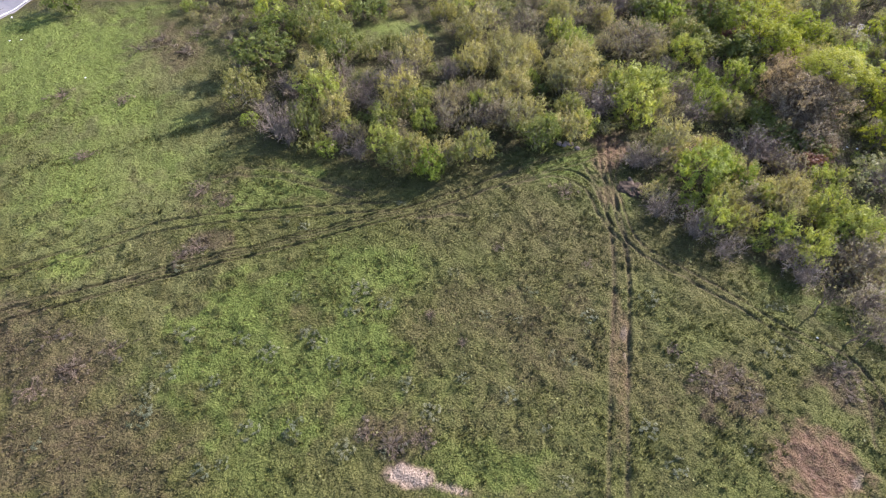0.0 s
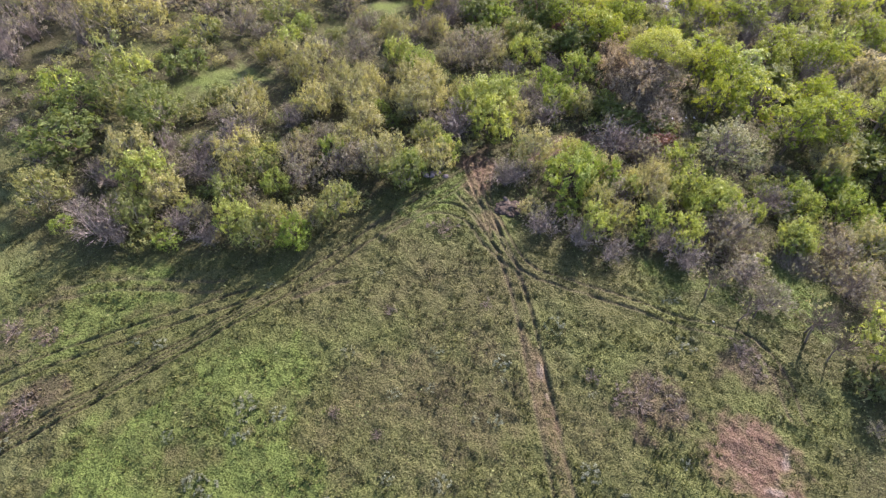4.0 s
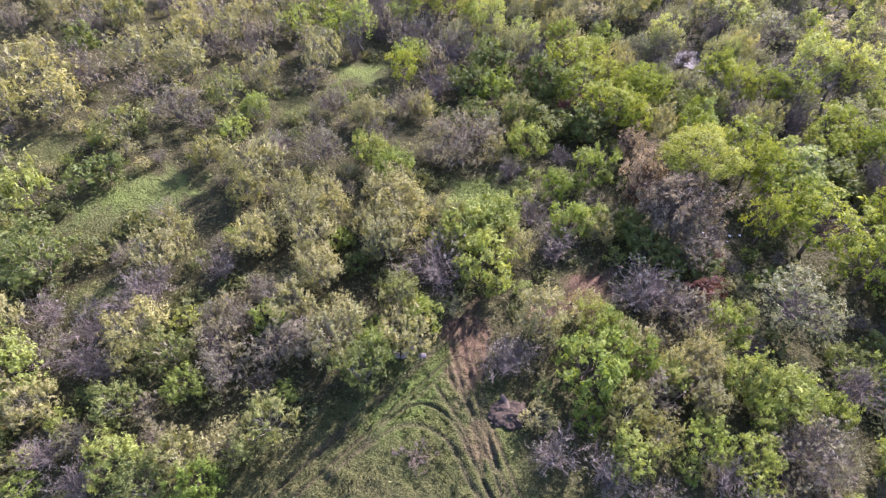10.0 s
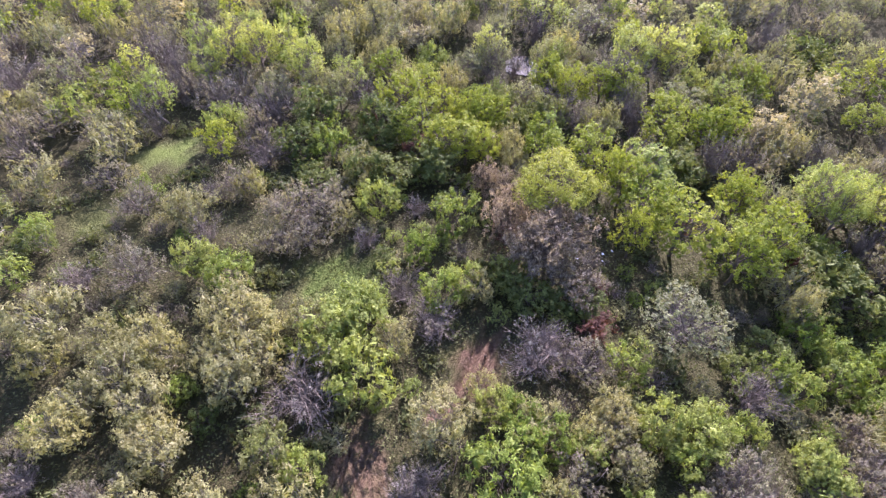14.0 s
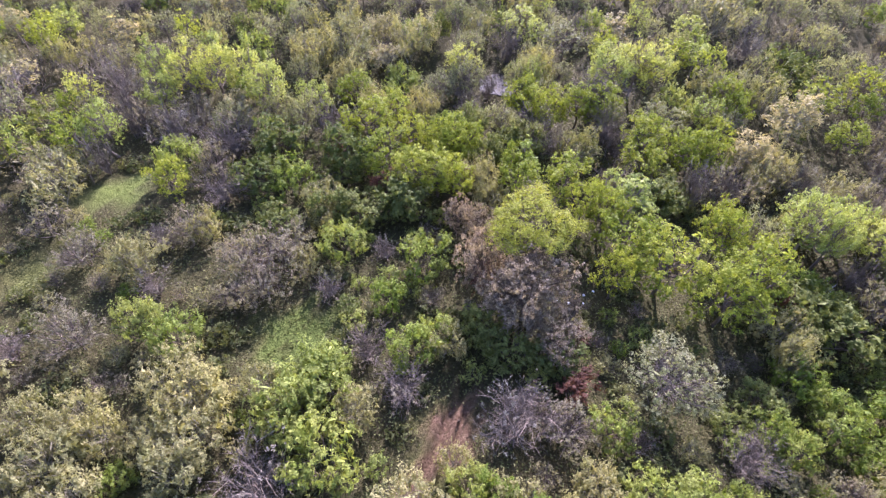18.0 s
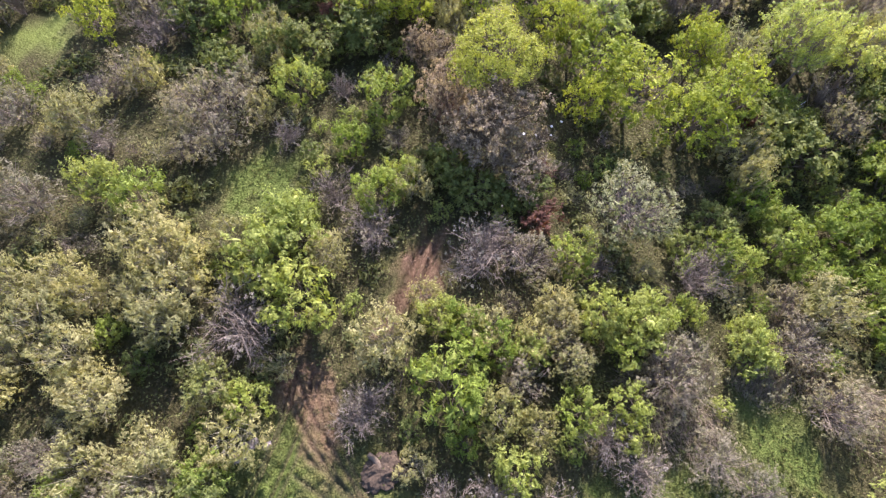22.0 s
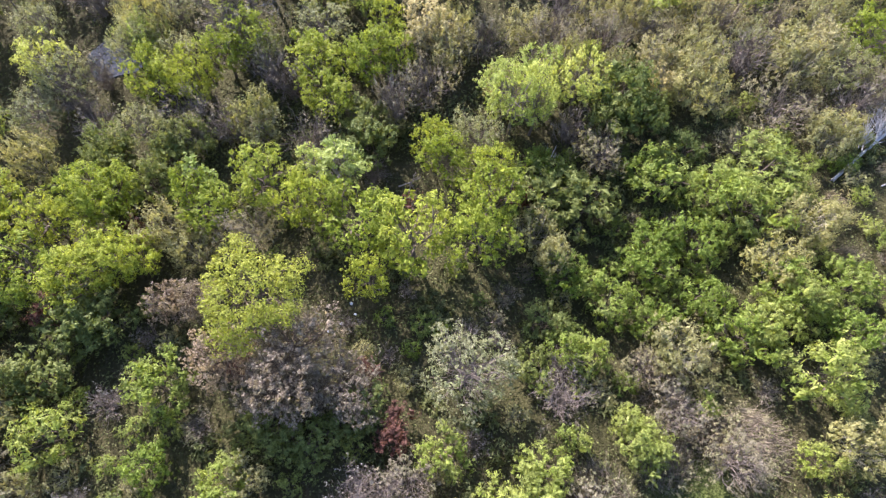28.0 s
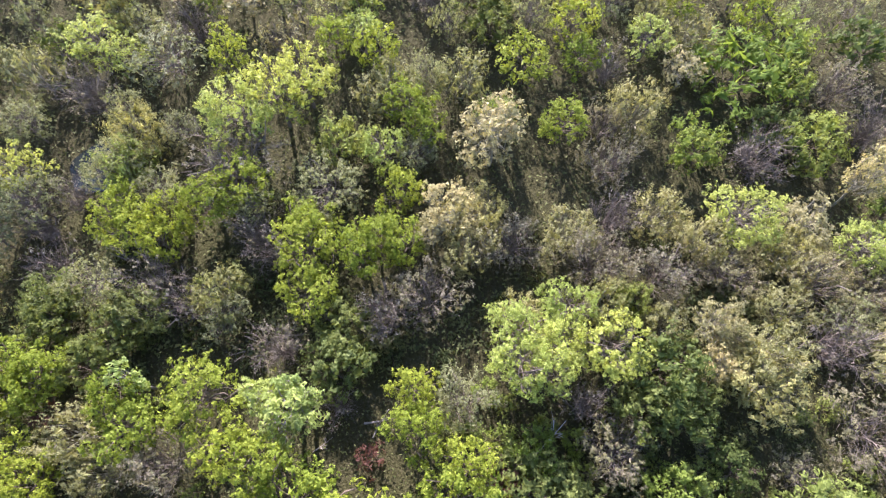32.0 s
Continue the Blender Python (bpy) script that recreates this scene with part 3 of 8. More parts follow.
def grow(kind, variant, far):
    """One plant with its stems or trunk and limbs, twigs and foliage, standing on its own foot."""
    rs = np.random.RandomState(sum(map(ord, kind)) * 7 + variant)
    rad, high, foot, lobes, n_leaf, size, n_twig, tw, stems, upright, loose, dome = CHAR[kind]
    if far:
        n_leaf = n_leaf * 2 if kind == "bare" else n_leaf
        n_leaf, size, n_twig, tw = int(n_leaf * 0.34), size * 1.55, int(n_twig * 0.6), tw * 1.3
        stems = 0 if SPEC[kind][1] == "tree" else 2
    tree = SPEC[kind][1] == "tree"
    root = new(kind_name(kind), None)
    bark = BARK_LILAC if kind in ("bare", "tan", "silver", "poplar") else BARK_BROWN if kind in ("stalks", "weed", "oak", "dark", "bramble", "russet", "gold", "green", "lime", "sapling") else BARK_GREY
    if kind == "straw":
        bark = BARK_STRAW
    if kind in ("olive", "amber", "hazel"):
        bark = BARK_OLIVE
    if kind == "blossom":
        bark = BARK_BROWN
    z0 = foot * high
    mid, half = (z0 + high) / 2, (high - z0) / 2
    # lobes of the crown, spread evenly by rejection over the outer part of an egg
    cs = []
    tries = 0
    while len(cs) < lobes and tries < 4000:
        tries += 1
        d = unit(rs, 1)[0]
        if d[2] < (-0.1 if dome else -0.75):
            continue
        way = math.atan2(d[1], d[0])
        q = d * rs.uniform(0.45, 0.84) * (1 + 0.16 * math.sin(3 * way + variant * 2) + 0.1 * math.sin(5 * way + 4 * d[2] + variant))
        q = q * np.array([rad, rad, half]) + np.array([0, 0, mid if not dome else z0])
        if dome:
            q[2] = z0 + abs(d[2]) * (high - z0) * rs.uniform(0.7, 0.9)
        if all(np.linalg.norm((q - o) / np.array([1, 1, 1.1])) > rad * 1.1 / lobes ** 0.42 for o in cs):
            cs.append(q)
    cs = np.array(cs)
    lr = rs.uniform(0.19, 0.48, len(cs)) * rad * (20 / max(12, lobes)) ** 0.42
    if tree:
        top = Vector((rs.normal() * 0.25, rs.normal() * 0.25, max(z0, high * 0.45)))
        trunk = tube_part("trunk", bent(rs, (0, 0, -0.3), top, 6, 0.05), np.linspace(0.035 * high * 0.62, 0.014 * high, 6), bark, root, 7)
        order = sorted(range(len(cs)), key=lambda i: -cs[i][2] * 0.3 - np.hypot(*cs[i][:2]))[:stems]
        for i in order:
            start = Vector((0, 0, 0)).lerp(top, rs.uniform(0.6, 1.0))
            tube_part("limb", bent(rs, start, cs[i], 5), np.linspace(0.011 * high, 0.03, 5), bark, trunk, 5)
    else:
        order = sorted(range(len(cs)), key=lambda i: rs.rand())[:stems]
        for i in order:
            b = rs.normal(size=2) * 0.12 * rad
            tube_part("stem", bent(rs, (b[0], b[1], -0.2), cs[i], 4), np.linspace(0.06, 0.025, 4) * (0.5 + rad / 5), bark, root, 4)
    # twigs: from the inner crown out through the lobes
    if n_twig:
        pick = rs.randint(0, len(cs), n_twig)
        hub = np.stack([rs.normal(size=n_twig) * 0.1 * rad, rs.normal(size=n_twig) * 0.1 * rad, rs.uniform(0.05, 0.35, n_twig) * high], 1)
        if tree:
            hub[:, 2] = rs.uniform(max(z0, 0.3 * high), 0.6 * high, n_twig)
        out = unit(rs, n_twig)
        out[:, 2] = np.abs(out[:, 2]) * (0.4 + upright) + 0.25 * upright
        ends = cs[pick] + out * (lr[pick] * rs.uniform(0.6, 1.3 + 0.3 * loose, n_twig))[:, None]
        reach = rs.uniform(0.45, 0.8, n_twig)[:, None]
        starts = hub + (cs[pick] - hub) * reach
        long = rs.rand(n_twig) < 0.12
        starts[long] = hub[long]
        w = np.where(long, tw * 2.0, tw)
        if kind == "straw":
            # dead stems that rise from all over the patch and lean one way
            a, r = rs.uniform(0, 2 * math.pi, n_twig), rad * rs.rand(n_twig) ** 0.5
            starts = np.stack([r * np.cos(a), r * np.sin(a), 0 * a], 1)
            tilt = rs.normal(size=(n_twig, 2)) * 0.4 + np.array([0.55, 0.2])
            ends = starts + np.concatenate([tilt * 0.75 * high, (rs.uniform(0.3, 1.0, n_twig) * high * (1 - 0.5 * (r / rad) ** 2))[:, None]], 1)
            w = tw
        v, f = spikes(rs, starts, ends, w)
        if kind == "bare":
            v, f = forked(rs, rad, high, cs, lr, n_twig, tw)
        elif kind in ("tan", "blossom"):
            m = n_twig
            t = rs.uniform(0.35, 0.85, m)[:, None]
            s2 = starts + (ends - starts) * t
            e2 = s2 + (unit(rs, m) * 0.7 + (ends - starts) / (np.linalg.norm(ends - starts, axis=1, keepdims=True) + 1e-6)) * rs.uniform(0.2, 0.55, m)[:, None]
            v2, f2 = spikes(rs, s2, e2, tw * 0.7)
            f = np.concatenate([f, f2 + len(v)])
            v = np.concatenate([v, v2])
        v[:, 2] = np.maximum(v[:, 2], -0.1)
        link_mesh("branching", v, f, bark, root)
    # sprays of leaves on the outer and upper side of each lobe, long shoots on the upright kinds
    share = lr ** 2 / (lr ** 2).sum()
    each = 9 if far else 14
    count = max(6, n_leaf // each)
    base = rs.choice(len(cs), count, p=share)
    outward = cs[base] - np.array([0, 0, mid * 0.75])
    outward /= np.linalg.norm(outward, axis=1, keepdims=True) + 1e-9
    d = unit(rs, count) + outward * 0.75 + np.array([0, 0, 0.2 + 0.25 * upright])
    d /= np.linalg.norm(d, axis=1, keepdims=True)
    reach = lr[base] * rs.uniform(0.7, 1.02 + 0.4 * loose, count)
    tip = cs[base] + d * reach[:, None] * np.array([1, 1, 0.9 + 0.35 * upright])
    way = d * 0.6 + unit(rs, count) * 0.3 + np.array([0, 0, 0.9 * upright])
    way /= np.linalg.norm(way, axis=1, keepdims=True)
    long = reach * (0.25 + 0.75 * upright) * rs.uniform(0.5, 1.2, count)
    wide = size * rs.uniform(0.7, 1.7, count) * (1.1 - 0.35 * upright) * (2.3 if dome else 1.0)
    sp = np.repeat(np.arange(count), each)
    n = len(sp)
    off = unit(rs, n) * rs.rand(n)[:, None] ** 0.5
    off -= 0.55 * d[sp] * (off * d[sp]).sum(1, keepdims=True)
    pos = tip[sp] - way[sp] * (long[sp] * rs.uniform(-0.35, 0.65, n))[:, None] + off * wide[sp][:, None]
    nrm = d[sp] * 0.95 + np.array([0, 0, 0.3]) + unit(rs, n) * 0.8
    point = way[sp] + off * 0.7
    leaf = np.full(n, size)
    if kind not in ("bare", "sapling", "stalks", "weed", "straw"):
        # the inner leaves that close the crown
        m = n // 8 if far else n // 6
        base = rs.choice(len(cs), m, p=share)
        e = unit(rs, m) + np.array([0, 0, 0.2])
        pos = np.concatenate([pos, cs[base] + e * (lr[base] * rs.uniform(0.1, 0.62 if tree else 0.52, m))[:, None]])
        nrm, point = np.concatenate([nrm, e + unit(rs, m) * 0.5]), np.concatenate([point, unit(rs, m)])
        leaf = np.concatenate([leaf, np.full(m, size * (1.8 if tree else 1.8 if kind == "tan" else 2.5))])
    pos[:, 2] = np.maximum(pos[:, 2], 0.04)
    nrm /= np.linalg.norm(nrm, axis=1, keepdims=True)
    v, f = leaves(rs, pos, nrm, leaf, point, 0.85 if tree or kind == "dark" else 0.66)
    link_mesh("foliage", v, f, LEAF["olive" if kind == "sapling" else kind], root)
    label, cat = SPEC[kind]
    return tagged(root, label, cat, GROUP[cat])


def kind_name(kind):
    return {"bare": "bare_shrub", "bramble": "bramble", "weed": "weed_clump", "stalks": "weed_clump", "tan": "budding_shrub", "olive": "willow_shrub", "straw": "dead_stem_clump"}.get(kind, "tree" if SPEC[kind][1] == "tree" else "shrub")


def plant(kind, x, y, rad, high):
    """Sets a plant of that kind with its foot at x, y."""
    i = COUNT[kind] = COUNT.get(kind, -1) + 1
    far = x > 126 or y > (99 if kind == "poplar" else 84) or (x < 50 and y > 76) or (rad < 1.5 and SPEC[kind][1] != "weed")
    variant = i % (4 if kind in ("green", "olive", "bare", "tan", "oak") else 3)
    sx, sz = rad / CHAR[kind][0], high / CHAR[kind][1]
    m = pose(x, y, ground_z(x, y) - 0.02, 0, 0, (i * 137.5 + 40 * variant) % 360)
    if SPEC[kind][1] != "weed":
        SPOTS.append((x, y, rad))
    if (kind, variant, far) not in PLANTS:
        ob = PLANTS[kind, variant, far] = grow(kind, variant, far)
        ob.matrix_basis = m @ Matrix.Diagonal((sx, sx, sz, 1))
    else:
        ob = PLANTS[kind, variant, far]
        s = ob.scale
        ob = copy_thing(ob, m @ Matrix.Diagonal((sx / s[0], sx / s[1], sz / s[2], 1)))
    return ob


POND_X, POND_Y = 115.4, 54.0
# shrubs and trees that stand apart
plant("straw", 54.7, 11.5, 2.6, 1.9)
plant("straw", 51.1, 10.8, 2.7, 1.9)
plant("tan", 48.8, 8.3, 2.5, 2.5)
plant("tan", 47.7, 5.3, 2.2, 2.2)
plant("straw", 55.9, 5.4, 2.2, 1.9)
plant("straw", 57.9, 0.8, 2.5, 1.9)
plant("straw", 56.6, -1.5, 2.9, 1.9)
plant("straw", 62.1, 2.5, 2.4, 1.9)
plant("straw", 52.2, 13.9, 2.1, 1.9)
plant("sapling", 47.2, 1.6, 1.6, 4.0)
plant("sapling", 44.0, 9.8, 1.6, 3.8)
plant("sapling", 45.5, -1.0, 1.5, 3.6)
plant("lime", 57.3, 7.0, 1.8, 3.0)
plant("lime", 51.1, 23.3, 1.6, 3.2)
plant("lime", 48.1, 14.8, 1.4, 3.0)
plant("lime", 51.0, 64.4, 2.3, 4.1)
plant("lime", 51.6, 60.0, 2.6, 4.5)
plant("tan", 47.2, 68.7, 3.2, 4.1)
plant("olive", 48.1, 56.0, 3.0, 5.0)
plant("olive", 40.4, 64.3, 2.1, 3.9)
plant("olive", 42.6, 61.0, 2.2, 3.9)
plant("olive", 38.6, 59.8, 2.6, 4.4)
plant("olive", 37.4, 55.8, 2.5, 4.3)
plant("olive", 35.3, 60.1, 2.2, 4.0)
plant("olive", 35.6, 51.5, 2.4, 4.2)
plant("tan", 31.3, 52.3, 1.9, 2.8)
plant("olive", 44.7, 51.9, 3.1, 5.2)
plant("bare", 44.3, 45.2, 3.7, 4.6)
plant("green", 48.1, 41.8, 3.4, 5.5)
plant("lime", 49.1, 47.0, 2.6, 4.5)
plant("lime", 53.4, 45.3, 2.8, 4.7)
plant("hazel", 39.7, 44.5, 2.2, 4.0)
plant("lime", 34.3, 41.7, 2.0, 3.8)
plant("olive", 34.3, 46.2, 1.9, 3.5)
plant("olive", 31.5, 49.9, 2.3, 4.1)
plant("lime", 29.3, 50.2, 1.6, 3.2)
plant("tan", 27.7, 52.0, 1.6, 2.5)
plant("olive", 47.6, 34.4, 3.0, 5.0)
plant("bare", 41.7, 34.1, 2.2, 3.1)
plant("green", 69.0, 54.0, 2.8, 4.8)
plant("tan", 62.2, 61.7, 3.4, 4.3)
plant("tan", 57.7, 59.7, 2.5, 3.4)
plant("olive", 64.9, 56.3, 1.7, 3.3)
plant("bare", 61.1, 71.9, 2.0, 2.9)
plant("tan", 54.8, 77.3, 2.9, 3.8)
plant("olive", 56.6, 72.6, 1.9, 3.7)
plant("olive", 64.2, 69.1, 2.1, 3.8)
plant("bare", 55.4, 67.4, 2.2, 3.1)
plant("green", 71.0, 45.2, 3.0, 5.0)
plant("green", 64.9, 46.1, 2.1, 3.8)
plant("bare", 58.8, 44.7, 2.4, 3.3)
plant("bare", 56.3, 39.7, 2.9, 3.8)
plant("green", 46.2, 28.4, 3.5, 5.5)
plant("green", 50.3, 26.4, 2.0, 3.8)
plant("tan", 48.9, 23.4, 2.2, 3.1)
plant("olive", 51.4, 20.2, 1.8, 3.5)
plant("hazel", 45.7, 24.0, 2.1, 3.9)
plant("hazel", 45.9, 21.3, 1.8, 3.5)
plant("green", 48.3, 18.7, 2.0, 3.7)
plant("lime", 42.5, 21.8, 2.0, 3.8)
plant("green", 56.1, 18.9, 2.4, 4.2)
plant("green", 58.1, 15.2, 2.4, 4.2)
plant("green", 54.3, 16.4, 1.8, 3.5)
plant("olive", 54.6, 22.2, 1.9, 3.6)
plant("olive", 51.8, 27.5, 2.1, 3.8)
plant("bare", 57.4, 29.9, 3.7, 4.6)
plant("tan", 59.1, 25.8, 2.6, 3.5)
plant("green", 60.7, 22.6, 2.2, 4.0)
plant("lime", 59.6, 11.8, 1.1, 2.6)
plant("tan", 64.2, 4.2, 2.2, 3.1)
plant("tan", 60.1, 3.3, 2.6, 3.5)
plant("tan", 55.5, 0.6, 2.8, 3.7)
plant("green", 60.2, 7.3, 1.5, 3.1)
plant("green", 67.9, 1.7, 2.3, 4.1)
plant("green", 70.3, 4.9, 2.7, 4.6)
plant("green", 74.4, 8.1, 2.5, 4.3)
plant("green", 67.0, 10.2, 2.0, 3.8)
plant("green", 73.8, -0.2, 3.0, 5.0)
plant("bare", 62.8, 12.1, 2.5, 3.4)
plant("dark", 81.4, 4.0, 3.9, 4.8)
plant("silver", 66.4, 19.5, 4.3, 6.2)
plant("gold", 75.6, 35.4, 4.7, 10.0)
plant("blossom", 71.4, 33.4, 4.7, 9.0)
plant("oak", 82.3, 25.9, 4.1, 9.2)
plant("oak", 82.2, 13.8, 3.8, 9.2)
plant("oak", 91.0, 17.2, 2.4, 8.0)
plant("olive", 78.9, 9.9, 3.1, 5.1)
plant("oak", 85.9, 31.9, 2.7, 8.8)
plant("poplar", 96.0, 8.2, 3.5, 8.0)
plant("poplar", 98.5, 3.7, 3.0, 8.0)
plant("dark", 68.9, 62.6, 2.8, 3.7)
plant("dark", 74.7, 55.5, 3.2, 4.1)
plant("dark", 65.7, 35.8, 2.8, 3.7)
plant("dark", 65.7, 28.8, 2.7, 3.6)
plant("green", 62.7, 39.7, 2.1, 3.9)
plant("dark", 66.7, 13.6, 1.8, 2.7)
plant("oak", 92.2, 52.8, 3.2, 8.0)
plant("oak", 89.8, 56.9, 3.0, 8.0)
plant("oak", 84.1, 50.1, 4.0, 8.0)
plant("dark", 78.5, 51.5, 3.5, 5.0)
plant("oak", 90.4, 35.2, 3.8, 8.0)
plant("oak", 87.5, 40.6, 3.2, 8.0)
plant("pale", 91.4, 41.3, 1.4, 8.0)
plant("pale", 89.0, 27.6, 2.5, 8.0)
plant("bare", 89.9, 24.3, 1.9, 2.8)
plant("oak", 79.8, 21.8, 4.5, 9.2)
plant("blossom", 78.3, 41.8, 2.4, 6.0)
plant("oak", 76.7, 26.2, 2.3, 8.0)
plant("bare", 70.9, 50.1, 1.9, 2.8)
plant("poplar", 112.7, 59.5, 3.1, 8.0)
plant("bare", 110.8, 54.2, 2.3, 5.0)
plant("silver", 112.4, 49.6, 2.9, 7.4)
plant("silver", 114.4, 48.4, 2.8, 7.2)
plant("oak", 108.6, 47.4, 2.9, 8.0)
plant("oak", 107.6, 42.4, 2.5, 8.0)
plant("oak", 111.4, 36.0, 3.6, 8.0)
plant("bare", 107.0, 34.0, 2.7, 6.0)
plant("oak", 107.2, 28.4, 2.9, 8.0)
plant("oak", 104.2, 23.0, 2.9, 8.0)
plant("oak", 99.7, 27.3, 3.1, 7.0)
plant("oak", 105.0, 19.0, 2.6, 8.0)
plant("amber", 106.9, 16.1, 2.4, 7.0)
plant("silver", 109.4, 57.2, 3.3, 7.0)
plant("bare", 103.2, 53.6, 2.8, 4.8)
plant("bare", 100.7, 42.5, 3.5, 7.0)
plant("silver", 105.8, 60.3, 3.2, 6.0)
plant("dark", 96.5, 45.1, 3.1, 5.0)
plant("bare", 98.1, 20.1, 3.0, 7.0)
plant("dark", 96.6, 24.3, 3.2, 5.0)
plant("silver", 100.9, 48.3, 3.2, 6.0)
plant("hazel", 99.8, 36.1, 3.2, 6.0)
plant("poplar", 95.6, 4.6, 2.7, 8.0)
plant("poplar", 94.8, 0.3, 3.5, 9.2)
plant("dark", 92.8, -3.8, 4.1, 8.0)
plant("dark", 89.7, -4.9, 2.7, 6.0)
plant("amber", 97.3, -9.3, 2.3, 7.0)
plant("olive", 94.5, -13.6, 3.5, 7.0)
plant("bare", 95.3, -20.2, 3.3, 6.0)
plant("olive", 93.4, -25.4, 3.9, 7.0)
plant("tan", 88.1, -21.4, 4.1, 4.0)
plant("olive", 82.7, -23.2, 2.7, 4.6)
plant("lime", 80.4, -15.4, 4.3, 4.0)
plant("green", 82.0, -4.8, 3.3, 5.3)
plant("green", 79.3, -8.9, 3.1, 5.1)
plant("green", 75.4, -1.4, 2.8, 4.7)
plant("green", 74.4, -5.3, 2.8, 4.7)
plant("olive", 74.0, -16.1, 3.0, 5.0)
plant("oak", 78.6, 15.6, 3.6, 9.0)
plant("olive", 75.7, 9.0, 2.1, 6.0)
plant("lime", 73.1, 6.0, 1.7, 3.4)
plant("green", 65.0, -4.7, 3.0, 5.0)
plant("green", 60.2, -9.3, 3.4, 5.5)
plant("lime", 58.5, 7.3, 2.1, 3.8)
plant("green", 69.1, -3.5, 2.6, 4.5)
plant("green", 68.4, -10.5, 2.9, 4.8)
plant("green", 67.2, -16.0, 2.5, 4.4)
plant("green", 63.1, -13.5, 2.4, 4.3)
plant("green", 65.9, 8.7, 2.2, 4.0)
plant("dark", 70.1, 11.3, 2.3, 3.2)
plant("bare", 86.1, -28.2, 2.7, 5.0)
plant("olive", 99.2, -32.0, 3.4, 6.0)
plant("tan", 100.7, -25.8, 3.0, 6.0)
plant("tan", 102.1, -20.2, 3.1, 6.0)
plant("tan", 102.5, -5.9, 3.4, 6.0)
plant("tan", 104.0, 0.5, 3.4, 6.0)
plant("tan", 105.8, 8.2, 3.4, 6.0)
plant("olive", 109.5, 11.5, 3.1, 6.0)
plant("russet", 68.5, 27.7, 1.4, 2.6)
plant("russet", 63.9, 25.9, 1.6, 2.8)
plant("russet", 83.1, 10.2, 1.2, 4.0)
plant("pale", 90.5, 26.9, 1.9, 8.0)
plant("oak", 94.5, 62.3, 3.5, 8.0)
plant("oak", 84.2, 57.3, 3.8, 8.0)
plant("dark", 79.6, 53.5, 3.8, 5.0)
plant("olive", 71.7, 58.8, 2.0, 3.8)
plant("bare", 63.1, 52.1, 1.9, 2.8)
plant("bare", 59.9, 29.9, 2.1, 3.0)
plant("green", 51.0, 29.0, 2.0, 3.7)
plant("tan", 52.7, 21.3, 2.1, 3.0)
plant("lime", 60.0, 12.4, 1.1, 2.6)
plant("green", 76.8, -11.0, 3.8, 5.5)
plant("olive", 70.7, -10.8, 3.1, 5.1)
plant("green", 66.8, -11.4, 2.7, 4.6)
plant("green", 65.4, -7.0, 2.7, 4.6)
plant("olive", 64.7, 0.8, 3.0, 5.0)
plant("green", 54.6, -5.4, 1.6, 3.2)
plant("lime", 49.7, -3.7, 3.0, 5.0)
plant("olive", 54.7, -8.6, 2.4, 4.2)
plant("olive", 83.8, -25.2, 2.6, 4.4)
plant("tan", 67.6, 59.6, 2.5, 3.4)
plant("tan", 60.1, 57.9, 3.0, 3.9)
plant("lime", 54.6, 47.0, 2.4, 4.2)
plant("olive", 52.8, 42.1, 2.1, 3.9)
plant("olive", 52.6, 33.1, 1.5, 3.0)
plant("dark", 83.1, 7.7, 4.1, 5.0)
plant("olive", 74.9, 60.6, 2.7, 4.6)
plant("dark", 81.1, 62.0, 3.2, 4.1)
plant("russet", 62.6, 26.3, 1.5, 2.7)
plant("russet", 83.8, 64.7, 1.6, 4.0)
plant("russet", 67.3, 28.8, 1.2, 2.3)
plant("poplar", 130.7, 56.4, 3.8, 8.0)
plant("silver", 128.1, 46.9, 4.9, 7.0)
plant("oak", 129.2, 40.4, 2.7, 8.0)
plant("poplar", 119.1, 37.2, 4.2, 10.5)
plant("poplar", 124.8, 30.8, 3.8, 9.5)
plant("oak", 131.2, 28.3, 2.9, 8.0)
plant("olive", 124.5, 21.4, 4.0, 7.0)
plant("oak", 119.2, 17.4, 2.6, 7.0)
plant("bare", 123.8, 55.5, 3.6, 7.0)
plant("olive", 117.9, 48.3, 3.5, 7.0)
plant("olive", 126.1, 62.6, 3.5, 7.0)
plant("oak", 106.2, 46.2, 3.2, 8.0)
plant("oak", 105.0, 42.5, 2.4, 8.0)
plant("oak", 109.5, 39.1, 3.3, 8.0)
plant("silver", 111.7, 27.2, 4.4, 6.0)
plant("oak", 111.5, 19.5, 2.7, 7.0)
plant("hazel", 98.5, 43.0, 2.9, 6.0)
plant("bare", 99.1, 38.4, 2.8, 6.0)
plant("silver", 97.9, 35.5, 2.6, 5.0)
plant("bare", 104.5, 31.9, 2.7, 6.0)
plant("silver", 109.6, 34.4, 2.6, 6.0)
plant("dark", 93.2, 24.2, 3.4, 5.0)
plant("hazel", 96.7, 22.1, 2.3, 3.2)
plant("dark", 97.6, 51.6, 3.1, 5.0)
plant("oak", 90.5, 42.3, 2.0, 8.0)
plant("pale", 90.3, 29.9, 1.5, 8.0)
plant("oak", 85.1, 29.4, 2.9, 8.8)
plant("oak", 92.3, 50.2, 2.5, 8.0)
plant("dark", 92.9, 47.2, 2.6, 5.0)
plant("oak", 83.6, 47.4, 2.5, 8.0)
plant("amber", 117.2, 10.2, 4.2, 10.8)
plant("oak", 120.7, 2.0, 3.1, 6.0)
plant("tan", 115.7, -2.4, 3.2, 6.0)
plant("olive", 122.4, -6.2, 3.3, 6.0)
plant("oak", 128.8, 6.1, 3.8, 7.0)
